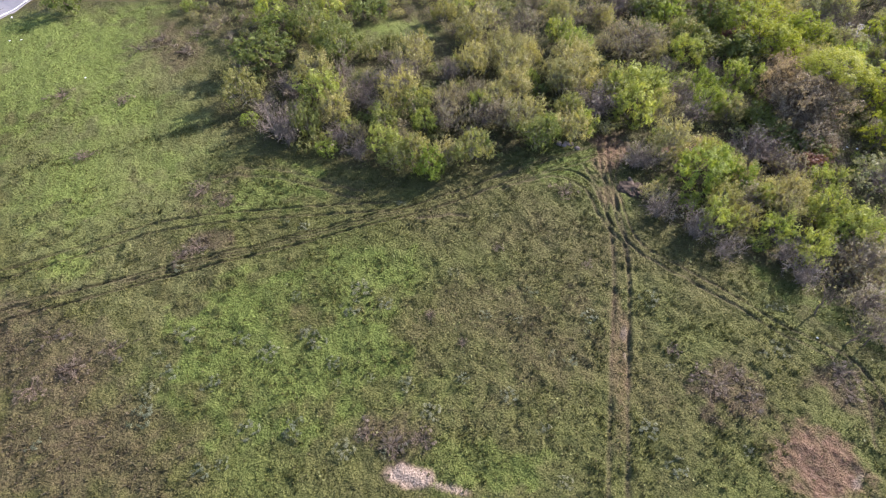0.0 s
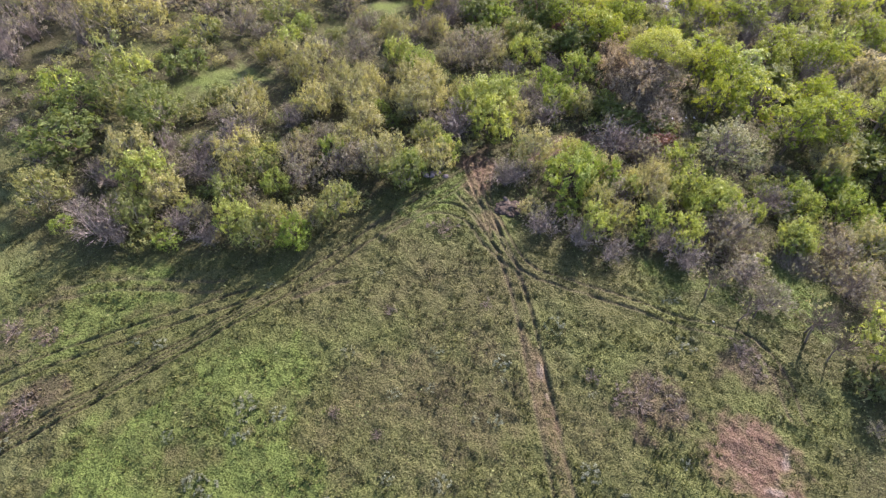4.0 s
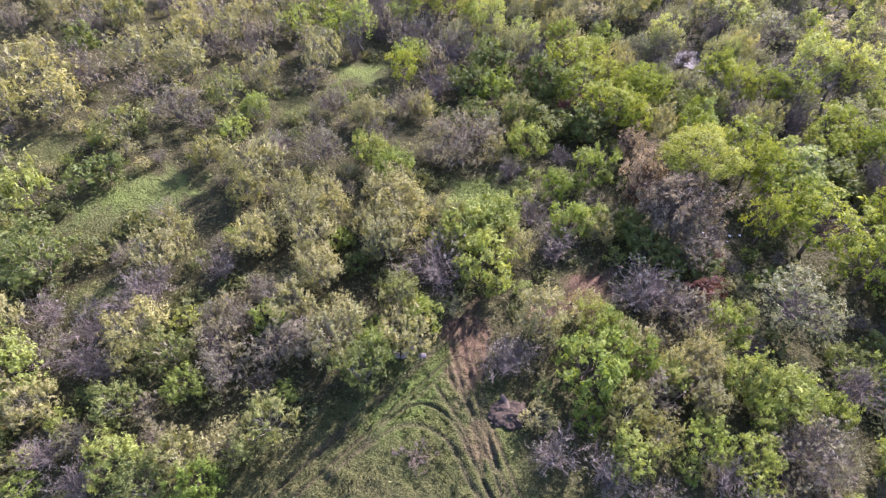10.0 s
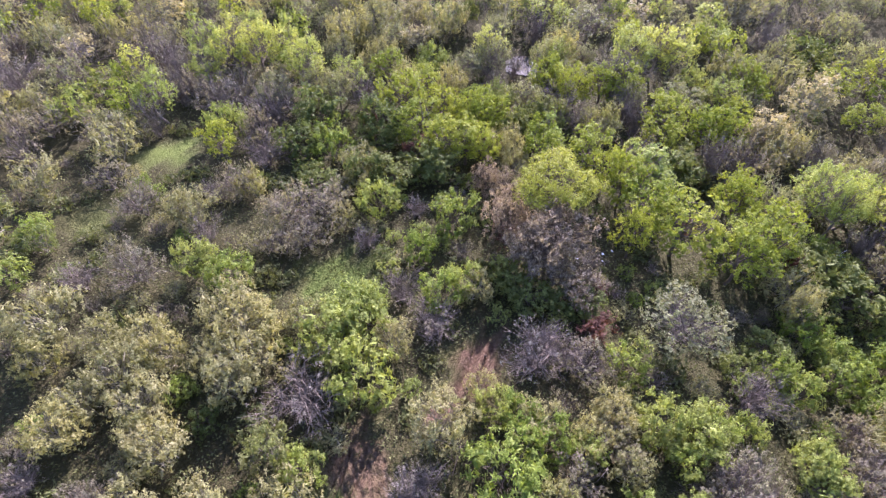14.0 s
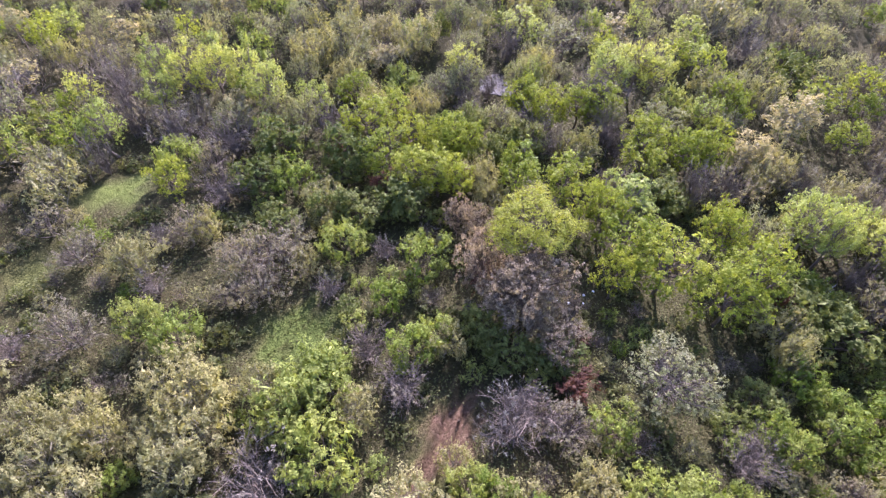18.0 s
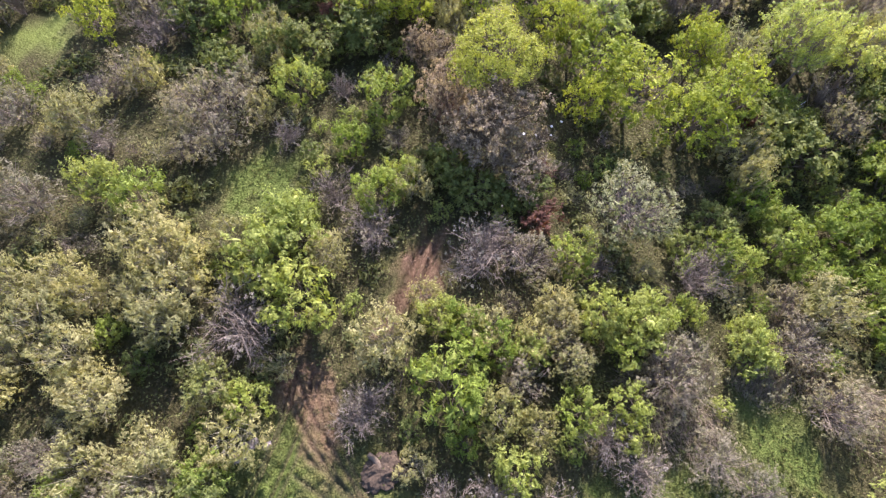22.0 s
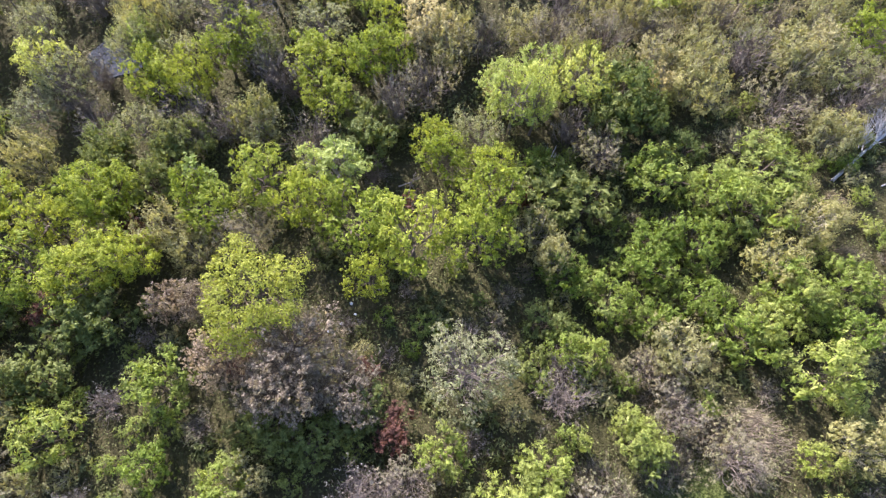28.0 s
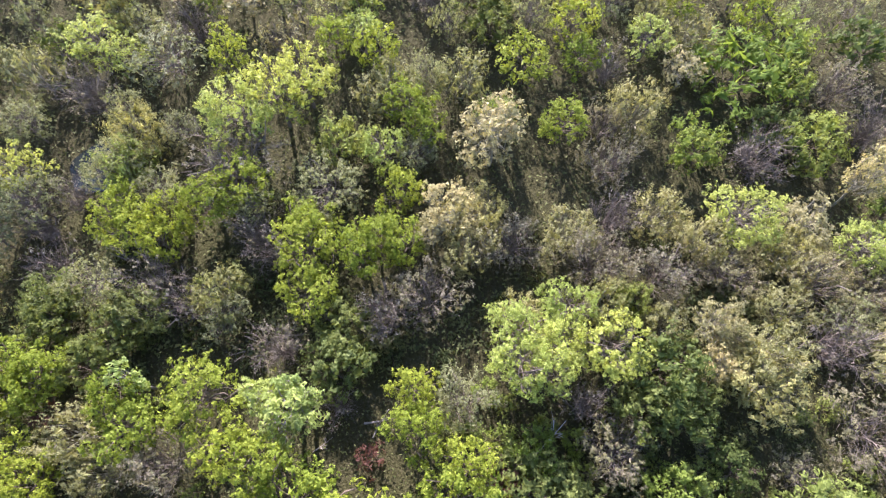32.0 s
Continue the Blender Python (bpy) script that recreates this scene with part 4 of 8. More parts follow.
plant("oak", 130.4, -0.7, 3.0, 6.0)
plant("green", 118.0, -12.3, 3.2, 6.0)
plant("bare", 116.7, -18.7, 3.8, 6.0)
plant("green", 127.6, -18.2, 6.3, 7.0)
plant("green", 118.3, -25.1, 4.0, 6.0)
plant("tan", 125.9, -29.6, 3.5, 6.0)
plant("poplar", 108.7, -14.7, 4.0, 7.0)
plant("olive", 106.4, -10.6, 2.7, 6.0)
plant("amber", 108.4, -21.0, 2.9, 6.0)
plant("poplar", 105.6, -25.3, 3.0, 7.0)
plant("amber", 112.3, -27.1, 2.3, 10.0)
plant("olive", 105.2, -19.3, 3.1, 5.0)
plant("olive", 109.6, -6.7, 3.1, 5.0)
plant("olive", 107.5, 2.7, 3.0, 5.0)
plant("olive", 104.8, 12.6, 2.9, 6.0)
plant("tan", 103.7, -1.9, 2.7, 5.0)
plant("lime", 100.2, -3.0, 1.8, 5.0)
plant("olive", 98.3, 7.8, 2.6, 5.0)
plant("poplar", 93.0, 8.4, 2.9, 11.0)
plant("poplar", 92.5, 6.1, 2.4, 9.6)
plant("amber", 96.6, -10.9, 2.0, 6.0)
plant("amber", 93.5, -8.7, 1.9, 6.0)
plant("olive", 92.1, -13.1, 4.0, 6.0)
plant("silver", 98.2, -22.3, 3.0, 5.0)
plant("olive", 99.2, -17.0, 2.8, 5.0)
plant("bare", 90.2, 2.4, 2.3, 5.0)
plant("dark", 89.6, -1.8, 3.1, 6.0)
plant("dark", 91.3, -6.9, 2.2, 5.0)
plant("green", 83.7, -3.5, 2.1, 3.9)
plant("green", 86.4, 7.4, 2.4, 4.3)
plant("oak", 85.4, 12.7, 2.7, 8.8)
plant("tan", 85.1, -14.3, 2.1, 3.0)
plant("dark", 85.5, -9.4, 2.2, 3.0)
plant("poplar", 132.8, 25.2, 2.7, 7.0)
plant("olive", 126.2, 13.2, 3.3, 7.0)
plant("poplar", 132.5, -8.6, 3.2, 7.0)
plant("olive", 133.2, -14.3, 3.5, 6.0)
plant("green", 133.4, -25.7, 3.7, 6.0)
plant("dark", 132.7, -34.1, 3.8, 6.0)
plant("russet", 84.2, 9.8, 1.7, 3.0)
plant("russet", 88.4, 48.5, 1.7, 4.0)
plant("russet", 85.8, 20.7, 1.3, 2.0)
plant("poplar", 86.6, 92.6, 3.4, 10.8)
plant("poplar", 89.2, 89.4, 3.6, 11.3)
plant("poplar", 91.4, 86.2, 3.4, 11.0)
plant("poplar", 86.0, 97.6, 3.4, 10.5)
plant("poplar", 89.0, 80.0, 3.5, 10.5)
plant("green", 75.9, 105.9, 2.2, 5.0)
plant("olive", 52.2, 90.8, 2.9, 4.9)
plant("hazel", 44.7, 87.1, 3.0, 4.9)
plant("hazel", 45.4, 80.2, 2.0, 3.7)
plant("tan", 50.3, 101.2, 3.1, 4.0)
plant("olive", 44.9, 99.2, 3.2, 5.2)
plant("olive", 49.3, 107.5, 3.2, 5.2)
plant("olive", 54.0, 104.9, 3.2, 5.3)
plant("tan", 60.7, 101.3, 3.8, 4.7)
plant("green", 64.6, 101.5, 3.5, 5.5)
plant("olive", 64.3, 91.8, 3.3, 5.4)
plant("tan", 56.4, 84.5, 2.9, 3.8)
plant("bare", 70.5, 72.7, 3.5, 4.4)
plant("tan", 63.7, 70.9, 2.8, 3.7)
plant("olive", 56.7, 70.7, 2.6, 4.5)
plant("green", 76.2, 65.6, 3.2, 5.2)
plant("bare", 43.8, 72.4, 2.4, 3.3)
plant("lime", 40.9, 78.1, 2.0, 3.7)
plant("tan", 39.3, 83.3, 2.2, 3.1)
plant("hazel", 36.4, 75.7, 2.2, 4.0)
plant("olive", 39.1, 69.6, 3.4, 5.4)
plant("hazel", 36.2, 66.6, 2.1, 3.8)
plant("olive", 42.0, 58.4, 2.1, 3.8)
plant("olive", 47.2, 53.7, 3.2, 5.2)
plant("olive", 43.6, 55.1, 1.7, 3.4)
plant("olive", 51.1, 50.5, 2.0, 3.7)
plant("lime", 51.2, 46.3, 3.3, 5.3)
plant("olive", 32.9, 59.3, 2.5, 4.3)
plant("olive", 36.1, 53.1, 2.1, 3.8)
plant("bare", 29.3, 58.7, 2.1, 3.0)
plant("tan", 30.5, 54.0, 1.5, 2.4)
plant("green", 39.5, 41.9, 1.9, 3.6)
plant("tan", 27.7, 53.6, 1.8, 2.7)
plant("bare", 28.6, 69.1, 1.6, 2.5)
plant("oak", 91.0, 50.4, 3.2, 9.2)
plant("poplar", 121.9, 33.5, 3.8, 11.0)
plant("bare", 113.9, 37.5, 5.0, 8.0)
plant("oak", 104.3, 28.3, 3.8, 8.0)
plant("oak", 105.7, 21.5, 3.1, 8.0)
plant("oak", 122.1, 19.3, 3.2, 8.0)
plant("olive", 150.2, 24.1, 4.9, 8.0)
plant("amber", 108.8, 14.1, 3.3, 7.0)
plant("green", 59.8, 40.8, 2.5, 4.4)
plant("olive", 62.2, 38.3, 2.0, 3.8)
plant("dark", 63.9, 33.0, 2.6, 3.5)
plant("bare", 59.3, 27.6, 2.4, 3.3)
plant("olive", 55.6, 22.8, 2.0, 3.8)
plant("green", 51.1, 31.0, 1.9, 3.6)
plant("bare", 65.6, 10.9, 2.3, 3.2)
plant("bare", 43.1, 33.4, 1.9, 2.8)
plant("olive", 109.6, 79.9, 4.7, 8.0)
plant("olive", 116.5, 71.0, 4.7, 8.0)
plant("olive", 104.1, 83.3, 4.1, 8.0)
plant("bare", 72.3, 112.3, 4.8, 7.0)
plant("bare", 66.1, 118.1, 4.7, 7.0)
plant("olive", 60.1, 127.0, 5.2, 7.0)
plant("bare", 51.3, 116.7, 3.7, 6.0)
plant("bare", 81.7, 103.1, 4.4, 7.0)
plant("dark", 83.2, 62.3, 3.6, 7.0)
plant("bare", 89.0, 68.5, 3.5, 7.0)
plant("tan", 100.0, 16.6, 3.6, 6.0)
plant("bare", 95.0, 29.8, 3.0, 6.0)
plant("bare", 107.4, 56.6, 2.6, 4.6)
plant("hazel", 99.2, 52.6, 2.8, 5.6)
plant("dark", 81.1, 71.7, 4.2, 7.0)
plant("bare", 78.8, 78.4, 4.3, 6.0)
plant("bare", 76.9, 85.7, 4.1, 6.0)
plant("dark", 74.3, 70.1, 3.2, 5.0)
plant("dark", 73.4, 58.7, 2.6, 5.0)
plant("blossom", 72.0, 39.1, 3.1, 8.6)
plant("blossom", 67.5, 29.8, 3.4, 5.5)
plant("blossom", 68.2, 34.2, 3.6, 8.6)
plant("russet", 72.1, 38.8, 1.6, 3.0)
plant("blossom", 78.5, 44.7, 2.1, 6.2)
plant("russet", 80.7, 55.7, 1.7, 5.0)
plant("sapling", 43.5, 6.3, 1.5, 3.6)
plant("sapling", 45.3, 5.6, 1.4, 3.4)
plant("sapling", 46.4, 1.1, 2.1, 4.2)
plant("olive", 24.5, 108.9, 4.7, 5.9)
plant("olive", 27.9, 101.3, 3.6, 5.7)
plant("olive", 40.0, 104.5, 4.0, 5.5)
plant("olive", 43.6, 97.3, 3.5, 5.5)
plant("tan", 32.8, 101.3, 3.4, 4.3)
plant("olive", 26.8, 96.1, 3.5, 5.5)
plant("hazel", 30.8, 86.3, 3.0, 4.9)
plant("dark", 26.9, 80.1, 2.2, 3.1)
plant("tan", 63.0, 93.5, 3.9, 4.8)
plant("tan", 37.7, 86.9, 3.7, 4.6)
plant("tan", 36.8, 94.7, 3.0, 3.9)
plant("green", 46.0, 82.5, 1.8, 3.5)
plant("hazel", 18.2, 85.3, 3.3, 5.4)
plant("lime", 19.5, 80.6, 2.6, 4.5)
plant("hazel", 14.8, 78.3, 2.8, 4.7)
plant("hazel", 14.6, 75.4, 2.3, 4.1)
plant("lime", 15.6, 71.3, 1.9, 3.6)
plant("tan", 23.4, 67.3, 1.8, 1.2)
plant("hazel", 28.0, 65.6, 2.0, 3.8)
plant("bare", 23.1, 60.4, 2.8, 3.7)
plant("hazel", 19.2, 63.1, 1.9, 1.1)
plant("bare", 15.6, 63.7, 2.2, 3.1)
plant("olive", 11.9, 65.2, 2.7, 4.6)
plant("bare", 16.2, 57.3, 2.1, 3.0)
plant("lime", 11.6, 58.7, 3.1, 5.1)
plant("bare", 8.6, 62.6, 1.6, 2.5)
plant("bare", 17.3, 55.2, 1.8, 2.7)
plant("hazel", 21.6, 52.9, 2.1, 3.8)
plant("hazel", 16.7, 51.1, 2.0, 3.7)
plant("tan", 18.1, 49.8, 1.4, 2.3)
plant("lime", 21.3, 49.2, 1.6, 3.3)
plant("tan", 24.2, 48.5, 2.3, 3.2)
plant("tan", 26.2, 53.2, 1.9, 2.8)
plant("tan", 28.7, 47.3, 2.5, 3.4)
plant("olive", 32.4, 44.4, 2.8, 4.7)
plant("hazel", 32.3, 40.7, 2.4, 4.3)
plant("olive", 42.4, 50.8, 2.5, 4.4)
plant("olive", 37.3, 41.0, 2.6, 4.4)
plant("hazel", 8.2, 54.3, 2.0, 3.7)
plant("bare", 6.0, 53.7, 1.7, 2.6)
plant("bare", 11.2, 51.1, 1.8, 2.7)
plant("tan", 13.5, 50.7, 1.6, 2.5)
plant("lime", 15.0, 46.8, 2.1, 3.8)
plant("tan", 17.7, 46.8, 1.6, 2.5)
plant("hazel", 18.2, 44.2, 2.1, 3.8)
plant("olive", 21.2, 42.6, 1.7, 3.3)
plant("hazel", 15.7, 43.9, 2.0, 3.7)
plant("green", 18.6, 41.3, 2.0, 3.8)
plant("hazel", 24.3, 41.8, 2.5, 4.4)
plant("bare", 12.3, 47.7, 1.7, 2.6)
plant("oak", 89.9, 63.3, 4.1, 9.0)
plant("oak", 90.0, 52.3, 2.6, 8.0)
plant("oak", 82.7, 52.6, 3.7, 8.0)
plant("tan", 63.4, 59.4, 4.0, 4.9)
plant("olive", 52.2, 23.4, 1.9, 3.6)
plant("lime", 56.5, 16.1, 2.5, 4.3)
plant("lime", 50.0, 15.7, 1.7, 3.4)
plant("bare", 38.5, 26.0, 2.2, 3.1)
plant("bare", 40.3, 22.2, 2.3, 3.2)
plant("bare", 41.1, 19.0, 2.0, 2.9)
plant("bare", 47.1, 16.3, 2.1, 3.0)
plant("tan", 53.3, 12.7, 3.0, 3.9)
plant("bare", 45.9, 13.3, 2.3, 3.2)
plant("dark", 7.1, 71.9, 4.1, 5.0)
plant("hazel", 2.4, 63.9, 2.8, 4.7)
plant("bare", 3.9, 71.3, 1.4, 2.3)
plant("green", 10.9, 83.7, 2.9, 4.8)
plant("dark", 11.5, 79.3, 2.9, 3.8)
plant("hazel", 17.3, 69.7, 3.7, 5.8)
plant("dark", 24.0, 79.6, 2.4, 3.3)
plant("bare", 8.4, 64.0, 2.0, 2.9)
plant("bare", 17.8, 59.6, 2.4, 3.3)
plant("bare", 20.9, 59.5, 2.6, 3.5)
plant("bare", 5.0, 55.6, 3.4, 4.3)
plant("hazel", 8.4, 56.2, 1.8, 3.5)
plant("olive", 11.9, 55.5, 2.3, 4.1)
plant("tan", 25.1, 50.8, 2.4, 3.3)
plant("tan", 31.0, 46.1, 2.7, 3.6)
plant("dark", -17.9, 100.6, 3.1, 4.0)
plant("olive", 25.0, 63.4, 2.6, 4.5)
plant("olive", 20.4, 56.1, 2.8, 4.7)
plant("tan", 13.4, 60.4, 2.0, 2.9)
# the thicket and wood between and behind them, far trees paled for haze
plant("tan", 18.5, 105.0, 2.7, 4.4)
plant("olive", 50.6, 112.1, 2.5, 5.8)
plant("dark", 24.2, 127.3, 2.4, 5.1)
plant("olive", 54.3, 139.7, 2.2, 4.7)
plant("dark", 45.2, 121.3, 2.6, 5.3)
plant("olive", 29.6, 109.6, 2.5, 5.6)
plant("olive", 61.9, 137.5, 2.9, 4.5)
plant("hazel", 15.5, 131.0, 2.8, 4.6)
plant("hazel", 21.6, 99.0, 2.9, 5.8)
plant("hazel", 59.4, 154.3, 2.2, 4.7)
plant("hazel", 25.7, 132.5, 3.0, 4.9)
plant("bare", 8.4, 101.3, 2.8, 5.9)
plant("dark", 39.6, 139.6, 2.5, 4.3)
plant("bare", 52.4, 135.9, 2.2, 4.7)
plant("tan", 35.0, 157.2, 3.1, 4.5)
plant("bare", 42.3, 158.7, 2.7, 4.4)
plant("tan", 50.6, 147.1, 2.7, 5.4)
plant("olive", 44.2, 133.2, 2.9, 5.9)
plant("bare", 17.5, 97.3, 2.2, 5.8)
plant("olive", 49.1, 133.8, 2.2, 4.3)
plant("olive", 38.9, 135.1, 2.8, 4.4)
plant("olive", 36.0, 126.7, 2.6, 5.6)
plant("bare", 53.8, 128.2, 2.3, 5.3)
plant("dark", 30.3, 146.0, 2.8, 5.9)
plant("bare", 32.3, 106.2, 2.6, 4.5)
plant("olive", 5.3, 110.2, 2.3, 4.4)
plant("bare", 21.7, 114.9, 3.2, 5.3)
plant("hazel", 43.6, 144.5, 2.7, 5.8)
plant("olive", 49.6, 141.3, 2.8, 5.0)
plant("bare", 12.6, 103.4, 2.9, 5.3)
plant("hazel", 56.5, 122.7, 2.5, 4.7)
plant("olive", 59.3, 109.4, 2.9, 6.0)
plant("olive", 40.2, 161.8, 3.1, 5.4)
plant("olive", 55.2, 115.5, 2.9, 4.8)
plant("olive", 18.1, 122.5, 3.1, 4.9)
plant("bare", 21.2, 129.1, 2.5, 5.8)
plant("hazel", 31.1, 140.8, 2.6, 4.9)
plant("olive", 40.9, 124.1, 3.1, 5.6)
plant("olive", 13.5, 115.6, 2.3, 4.3)
plant("olive", 27.7, 142.4, 2.2, 4.6)
plant("bare", 55.1, 147.2, 2.9, 5.4)
plant("bare", 46.0, 140.7, 2.9, 5.2)
plant("bare", 9.9, 106.0, 2.4, 5.2)
plant("bare", 32.2, 153.0, 3.1, 5.0)
plant("hazel", 44.0, 151.4, 3.0, 5.7)
plant("bare", 52.5, 160.0, 3.1, 5.8)
plant("bare", 12.9, 121.1, 2.3, 4.6)
plant("hazel", 17.1, 116.4, 3.0, 4.7)
plant("bare", 21.9, 141.2, 3.1, 4.3)
plant("hazel", 43.6, 117.5, 2.8, 5.5)
plant("olive", 57.9, 149.5, 2.9, 5.4)
plant("bare", 52.8, 156.2, 2.4, 4.8)
plant("bare", 26.9, 138.8, 3.1, 4.5)
plant("dark", 35.0, 111.1, 2.8, 5.3)
plant("hazel", 35.6, 139.4, 2.8, 5.7)
plant("bare", 16.2, 109.4, 2.8, 4.3)
plant("bare", 38.1, 145.6, 2.4, 5.6)
plant("olive", 36.1, 130.1, 2.8, 5.9)
plant("olive", 13.7, 125.3, 2.4, 5.3)
plant("olive", 53.5, 152.1, 2.8, 4.7)
plant("bare", 54.0, 109.9, 3.1, 5.6)
plant("bare", 54.4, 97.2, 2.4, 4.6)
plant("bare", 8.2, 97.4, 2.6, 5.5)
plant("bare", 24.6, 124.3, 2.2, 4.9)
plant("tan", 30.0, 124.3, 2.5, 5.4)
plant("tan", 18.2, 137.4, 2.6, 5.2)
plant("bare", 47.3, 124.1, 2.9, 5.4)
plant("bare", 37.7, 118.4, 2.9, 4.3)
plant("bare", 18.8, 133.9, 2.7, 4.5)
plant("tan", 56.4, 101.4, 2.3, 5.5)
plant("bare", 48.2, 152.9, 3.0, 5.5)
plant("tan", 41.1, 74.9, 1.4, 1.8)
plant("green", 79.1, -2.9, 1.1, 1.4)
plant("bare", 50.7, -8.5, 1.3, 1.7)
plant("olive", 65.1, 63.8, 1.1, 1.4)
plant("tan", 6.8, 86.6, 0.9, 1.2)
plant("green", 66.8, 70.7, 1.2, 1.5)
plant("bare", 78.9, 89.9, 2.9, 6.3)
plant("bare", 70.9, 18.3, 1.3, 1.6)
plant("olive", 58.0, 94.2, 0.9, 1.2)
plant("poplar", 91.8, 73.9, 3.0, 7.7)
plant("lime", 56.7, -10.7, 0.9, 1.2)
plant("olive", 73.6, 74.1, 1.1, 1.4)
plant("olive", 26.9, 91.7, 1.4, 1.7)
plant("olive", 43.8, 91.7, 1.0, 1.3)
plant("green", 47.5, 84.7, 1.4, 1.8)
plant("tan", 6.7, 78.8, 1.1, 1.4)
plant("hazel", 42.1, 80.9, 1.3, 1.6)
plant("olive", 30.2, 79.5, 1.2, 1.5)
plant("tan", 78.7, -27.9, 0.9, 1.2)
plant("olive", 42.9, 41.1, 1.3, 1.6)
plant("tan", 7.6, 92.2, 1.2, 1.4)
plant("hazel", 44.3, 75.6, 1.2, 1.5)
plant("tan", 60.2, -4.9, 1.3, 1.6)
plant("bare", 76.5, 47.4, 1.4, 1.8)
plant("bare", 82.8, -33.7, 1.0, 1.2)
plant("dark", 80.2, 35.3, 1.1, 1.3)
plant("lime", 72.4, 22.4, 1.4, 1.8)
plant("lime", 71.9, 80.9, 2.9, 5.8)
plant("tan", 71.3, 15.9, 1.4, 1.7)
plant("olive", 62.4, 16.2, 1.3, 1.6)
plant("lime", 82.6, 35.5, 1.1, 1.4)
plant("lime", 82.6, -28.6, 1.1, 1.4)
plant("straw", 79.1, -1.0, 1.1, 1.4)
plant("green", 54.1, -12.4, 1.0, 1.3)
plant("olive", 12.2, 71.8, 1.3, 1.6)
plant("tan", 86.6, 0.5, 3.2, 5.2)
plant("olive", 28.6, 90.8, 1.0, 1.3)
plant("olive", 29.9, 83.2, 1.4, 1.8)
plant("olive", 50.2, 52.8, 1.1, 1.3)
plant("green", 43.0, 25.8, 1.4, 1.7)
plant("bare", 61.2, 19.9, 1.4, 1.7)
plant("tan", 79.5, 68.1, 1.1, 1.4)
plant("bare", 68.3, 38.4, 1.1, 1.3)
plant("bare", 76.1, 93.9, 2.9, 6.5)
plant("tan", 53.2, 73.0, 1.4, 1.8)
plant("olive", 56.0, -14.0, 1.5, 1.8)
plant("olive", 48.0, 64.2, 1.3, 1.6)
plant("silver", 86.7, 72.7, 2.8, 7.4)
plant("dark", 82.6, 31.3, 1.1, 1.3)
plant("tan", 45.3, 63.2, 1.2, 1.5)
plant("olive", 30.1, 93.1, 1.0, 1.2)
plant("tan", 46.9, 93.6, 1.0, 1.3)
plant("olive", 40.2, 28.7, 1.5, 1.9)
plant("bare", 73.8, 29.0, 1.4, 1.8)
plant("green", 36.5, 44.4, 0.9, 1.2)
plant("green", 24.1, 85.6, 0.9, 1.2)
plant("olive", 75.6, 45.4, 1.3, 1.6)
plant("hazel", 1.4, 93.1, 1.2, 1.5)
plant("tan", 51.6, 77.3, 1.3, 1.6)
plant("hazel", 40.8, 72.6, 1.2, 1.5)
plant("tan", 38.9, 66.5, 0.9, 1.2)
plant("bare", 70.1, 25.9, 1.2, 1.5)
plant("dark", 88.8, -36.0, 3.3, 6.0)
plant("tan", 16.1, 94.6, 1.0, 1.2)
plant("lime", 60.8, 47.5, 1.4, 1.8)
plant("dark", 64.9, 38.9, 1.0, 1.2)
plant("olive", 36.2, 82.8, 1.0, 1.2)
plant("olive", 56.4, 62.4, 1.4, 1.7)
plant("olive", 65.5, 53.4, 1.4, 1.7)
plant("hazel", 21.0, 77.6, 1.1, 1.3)
plant("lime", 72.8, -22.2, 1.2, 1.6)
plant("lime", 71.3, 68.0, 1.2, 1.5)
plant("olive", 39.4, 91.0, 0.9, 1.2)
plant("lime", 61.0, 34.9, 1.2, 1.5)
plant("tan", 69.1, -21.9, 1.3, 1.7)
plant("silver", 90.8, -29.0, 3.2, 6.2)
plant("green", 10.0, 52.6, 1.0, 1.2)
plant("green", 34.4, -9.8, 0.9, 1.2)
plant("bare", 61.3, 74.4, 1.3, 1.7)
plant("oak", 88.0, 16.8, 2.7, 8.6)
plant("olive", 41.8, -7.0, 0.9, 1.1)
plant("tan", 4.0, 82.2, 0.9, 1.2)
plant("green", 41.1, 94.3, 1.1, 1.4)
plant("lime", 65.8, 50.3, 1.0, 1.2)
plant("olive", 63.4, 47.9, 0.9, 1.1)
plant("bare", 67.8, 89.9, 2.4, 5.4)
plant("poplar", 71.2, 92.0, 3.0, 9.0)
plant("bare", 69.2, 15.9, 1.3, 1.7)
plant("green", 72.7, 66.4, 1.0, 1.3)
plant("green", 45.7, 18.4, 1.3, 1.6)
plant("oak", 90.7, 84.3, 2.7, 7.6)
plant("tan", 3.9, 61.0, 1.4, 1.7)
plant("olive", 6.1, 82.3, 0.9, 1.1)
plant("tan", 35.7, 79.4, 1.1, 1.4)
plant("olive", 48.7, 61.9, 1.1, 1.3)
plant("green", 71.7, 20.6, 1.0, 1.2)
plant("tan", 16.3, 92.4, 1.3, 1.7)
plant("olive", 74.9, 40.2, 1.4, 1.7)
plant("bare", 90.9, 95.0, 2.6, 5.8)
plant("dark", 42.2, 29.8, 1.1, 1.3)
plant("tan", 73.8, 76.6, 3.0, 4.9)
plant("tan", 2.4, 85.2, 1.4, 1.8)
plant("green", 17.7, 75.3, 1.2, 1.4)
plant("green", 40.3, 54.8, 1.5, 1.9)
plant("tan", 3.4, 79.6, 1.4, 1.8)
plant("olive", 13.0, 91.7, 1.5, 1.9)
plant("hazel", 21.0, 68.1, 1.2, 1.5)
plant("straw", 76.3, -21.4, 1.3, 1.7)
plant("tan", 42.7, 69.2, 1.0, 1.2)
plant("hazel", 28.3, 61.4, 1.1, 1.4)
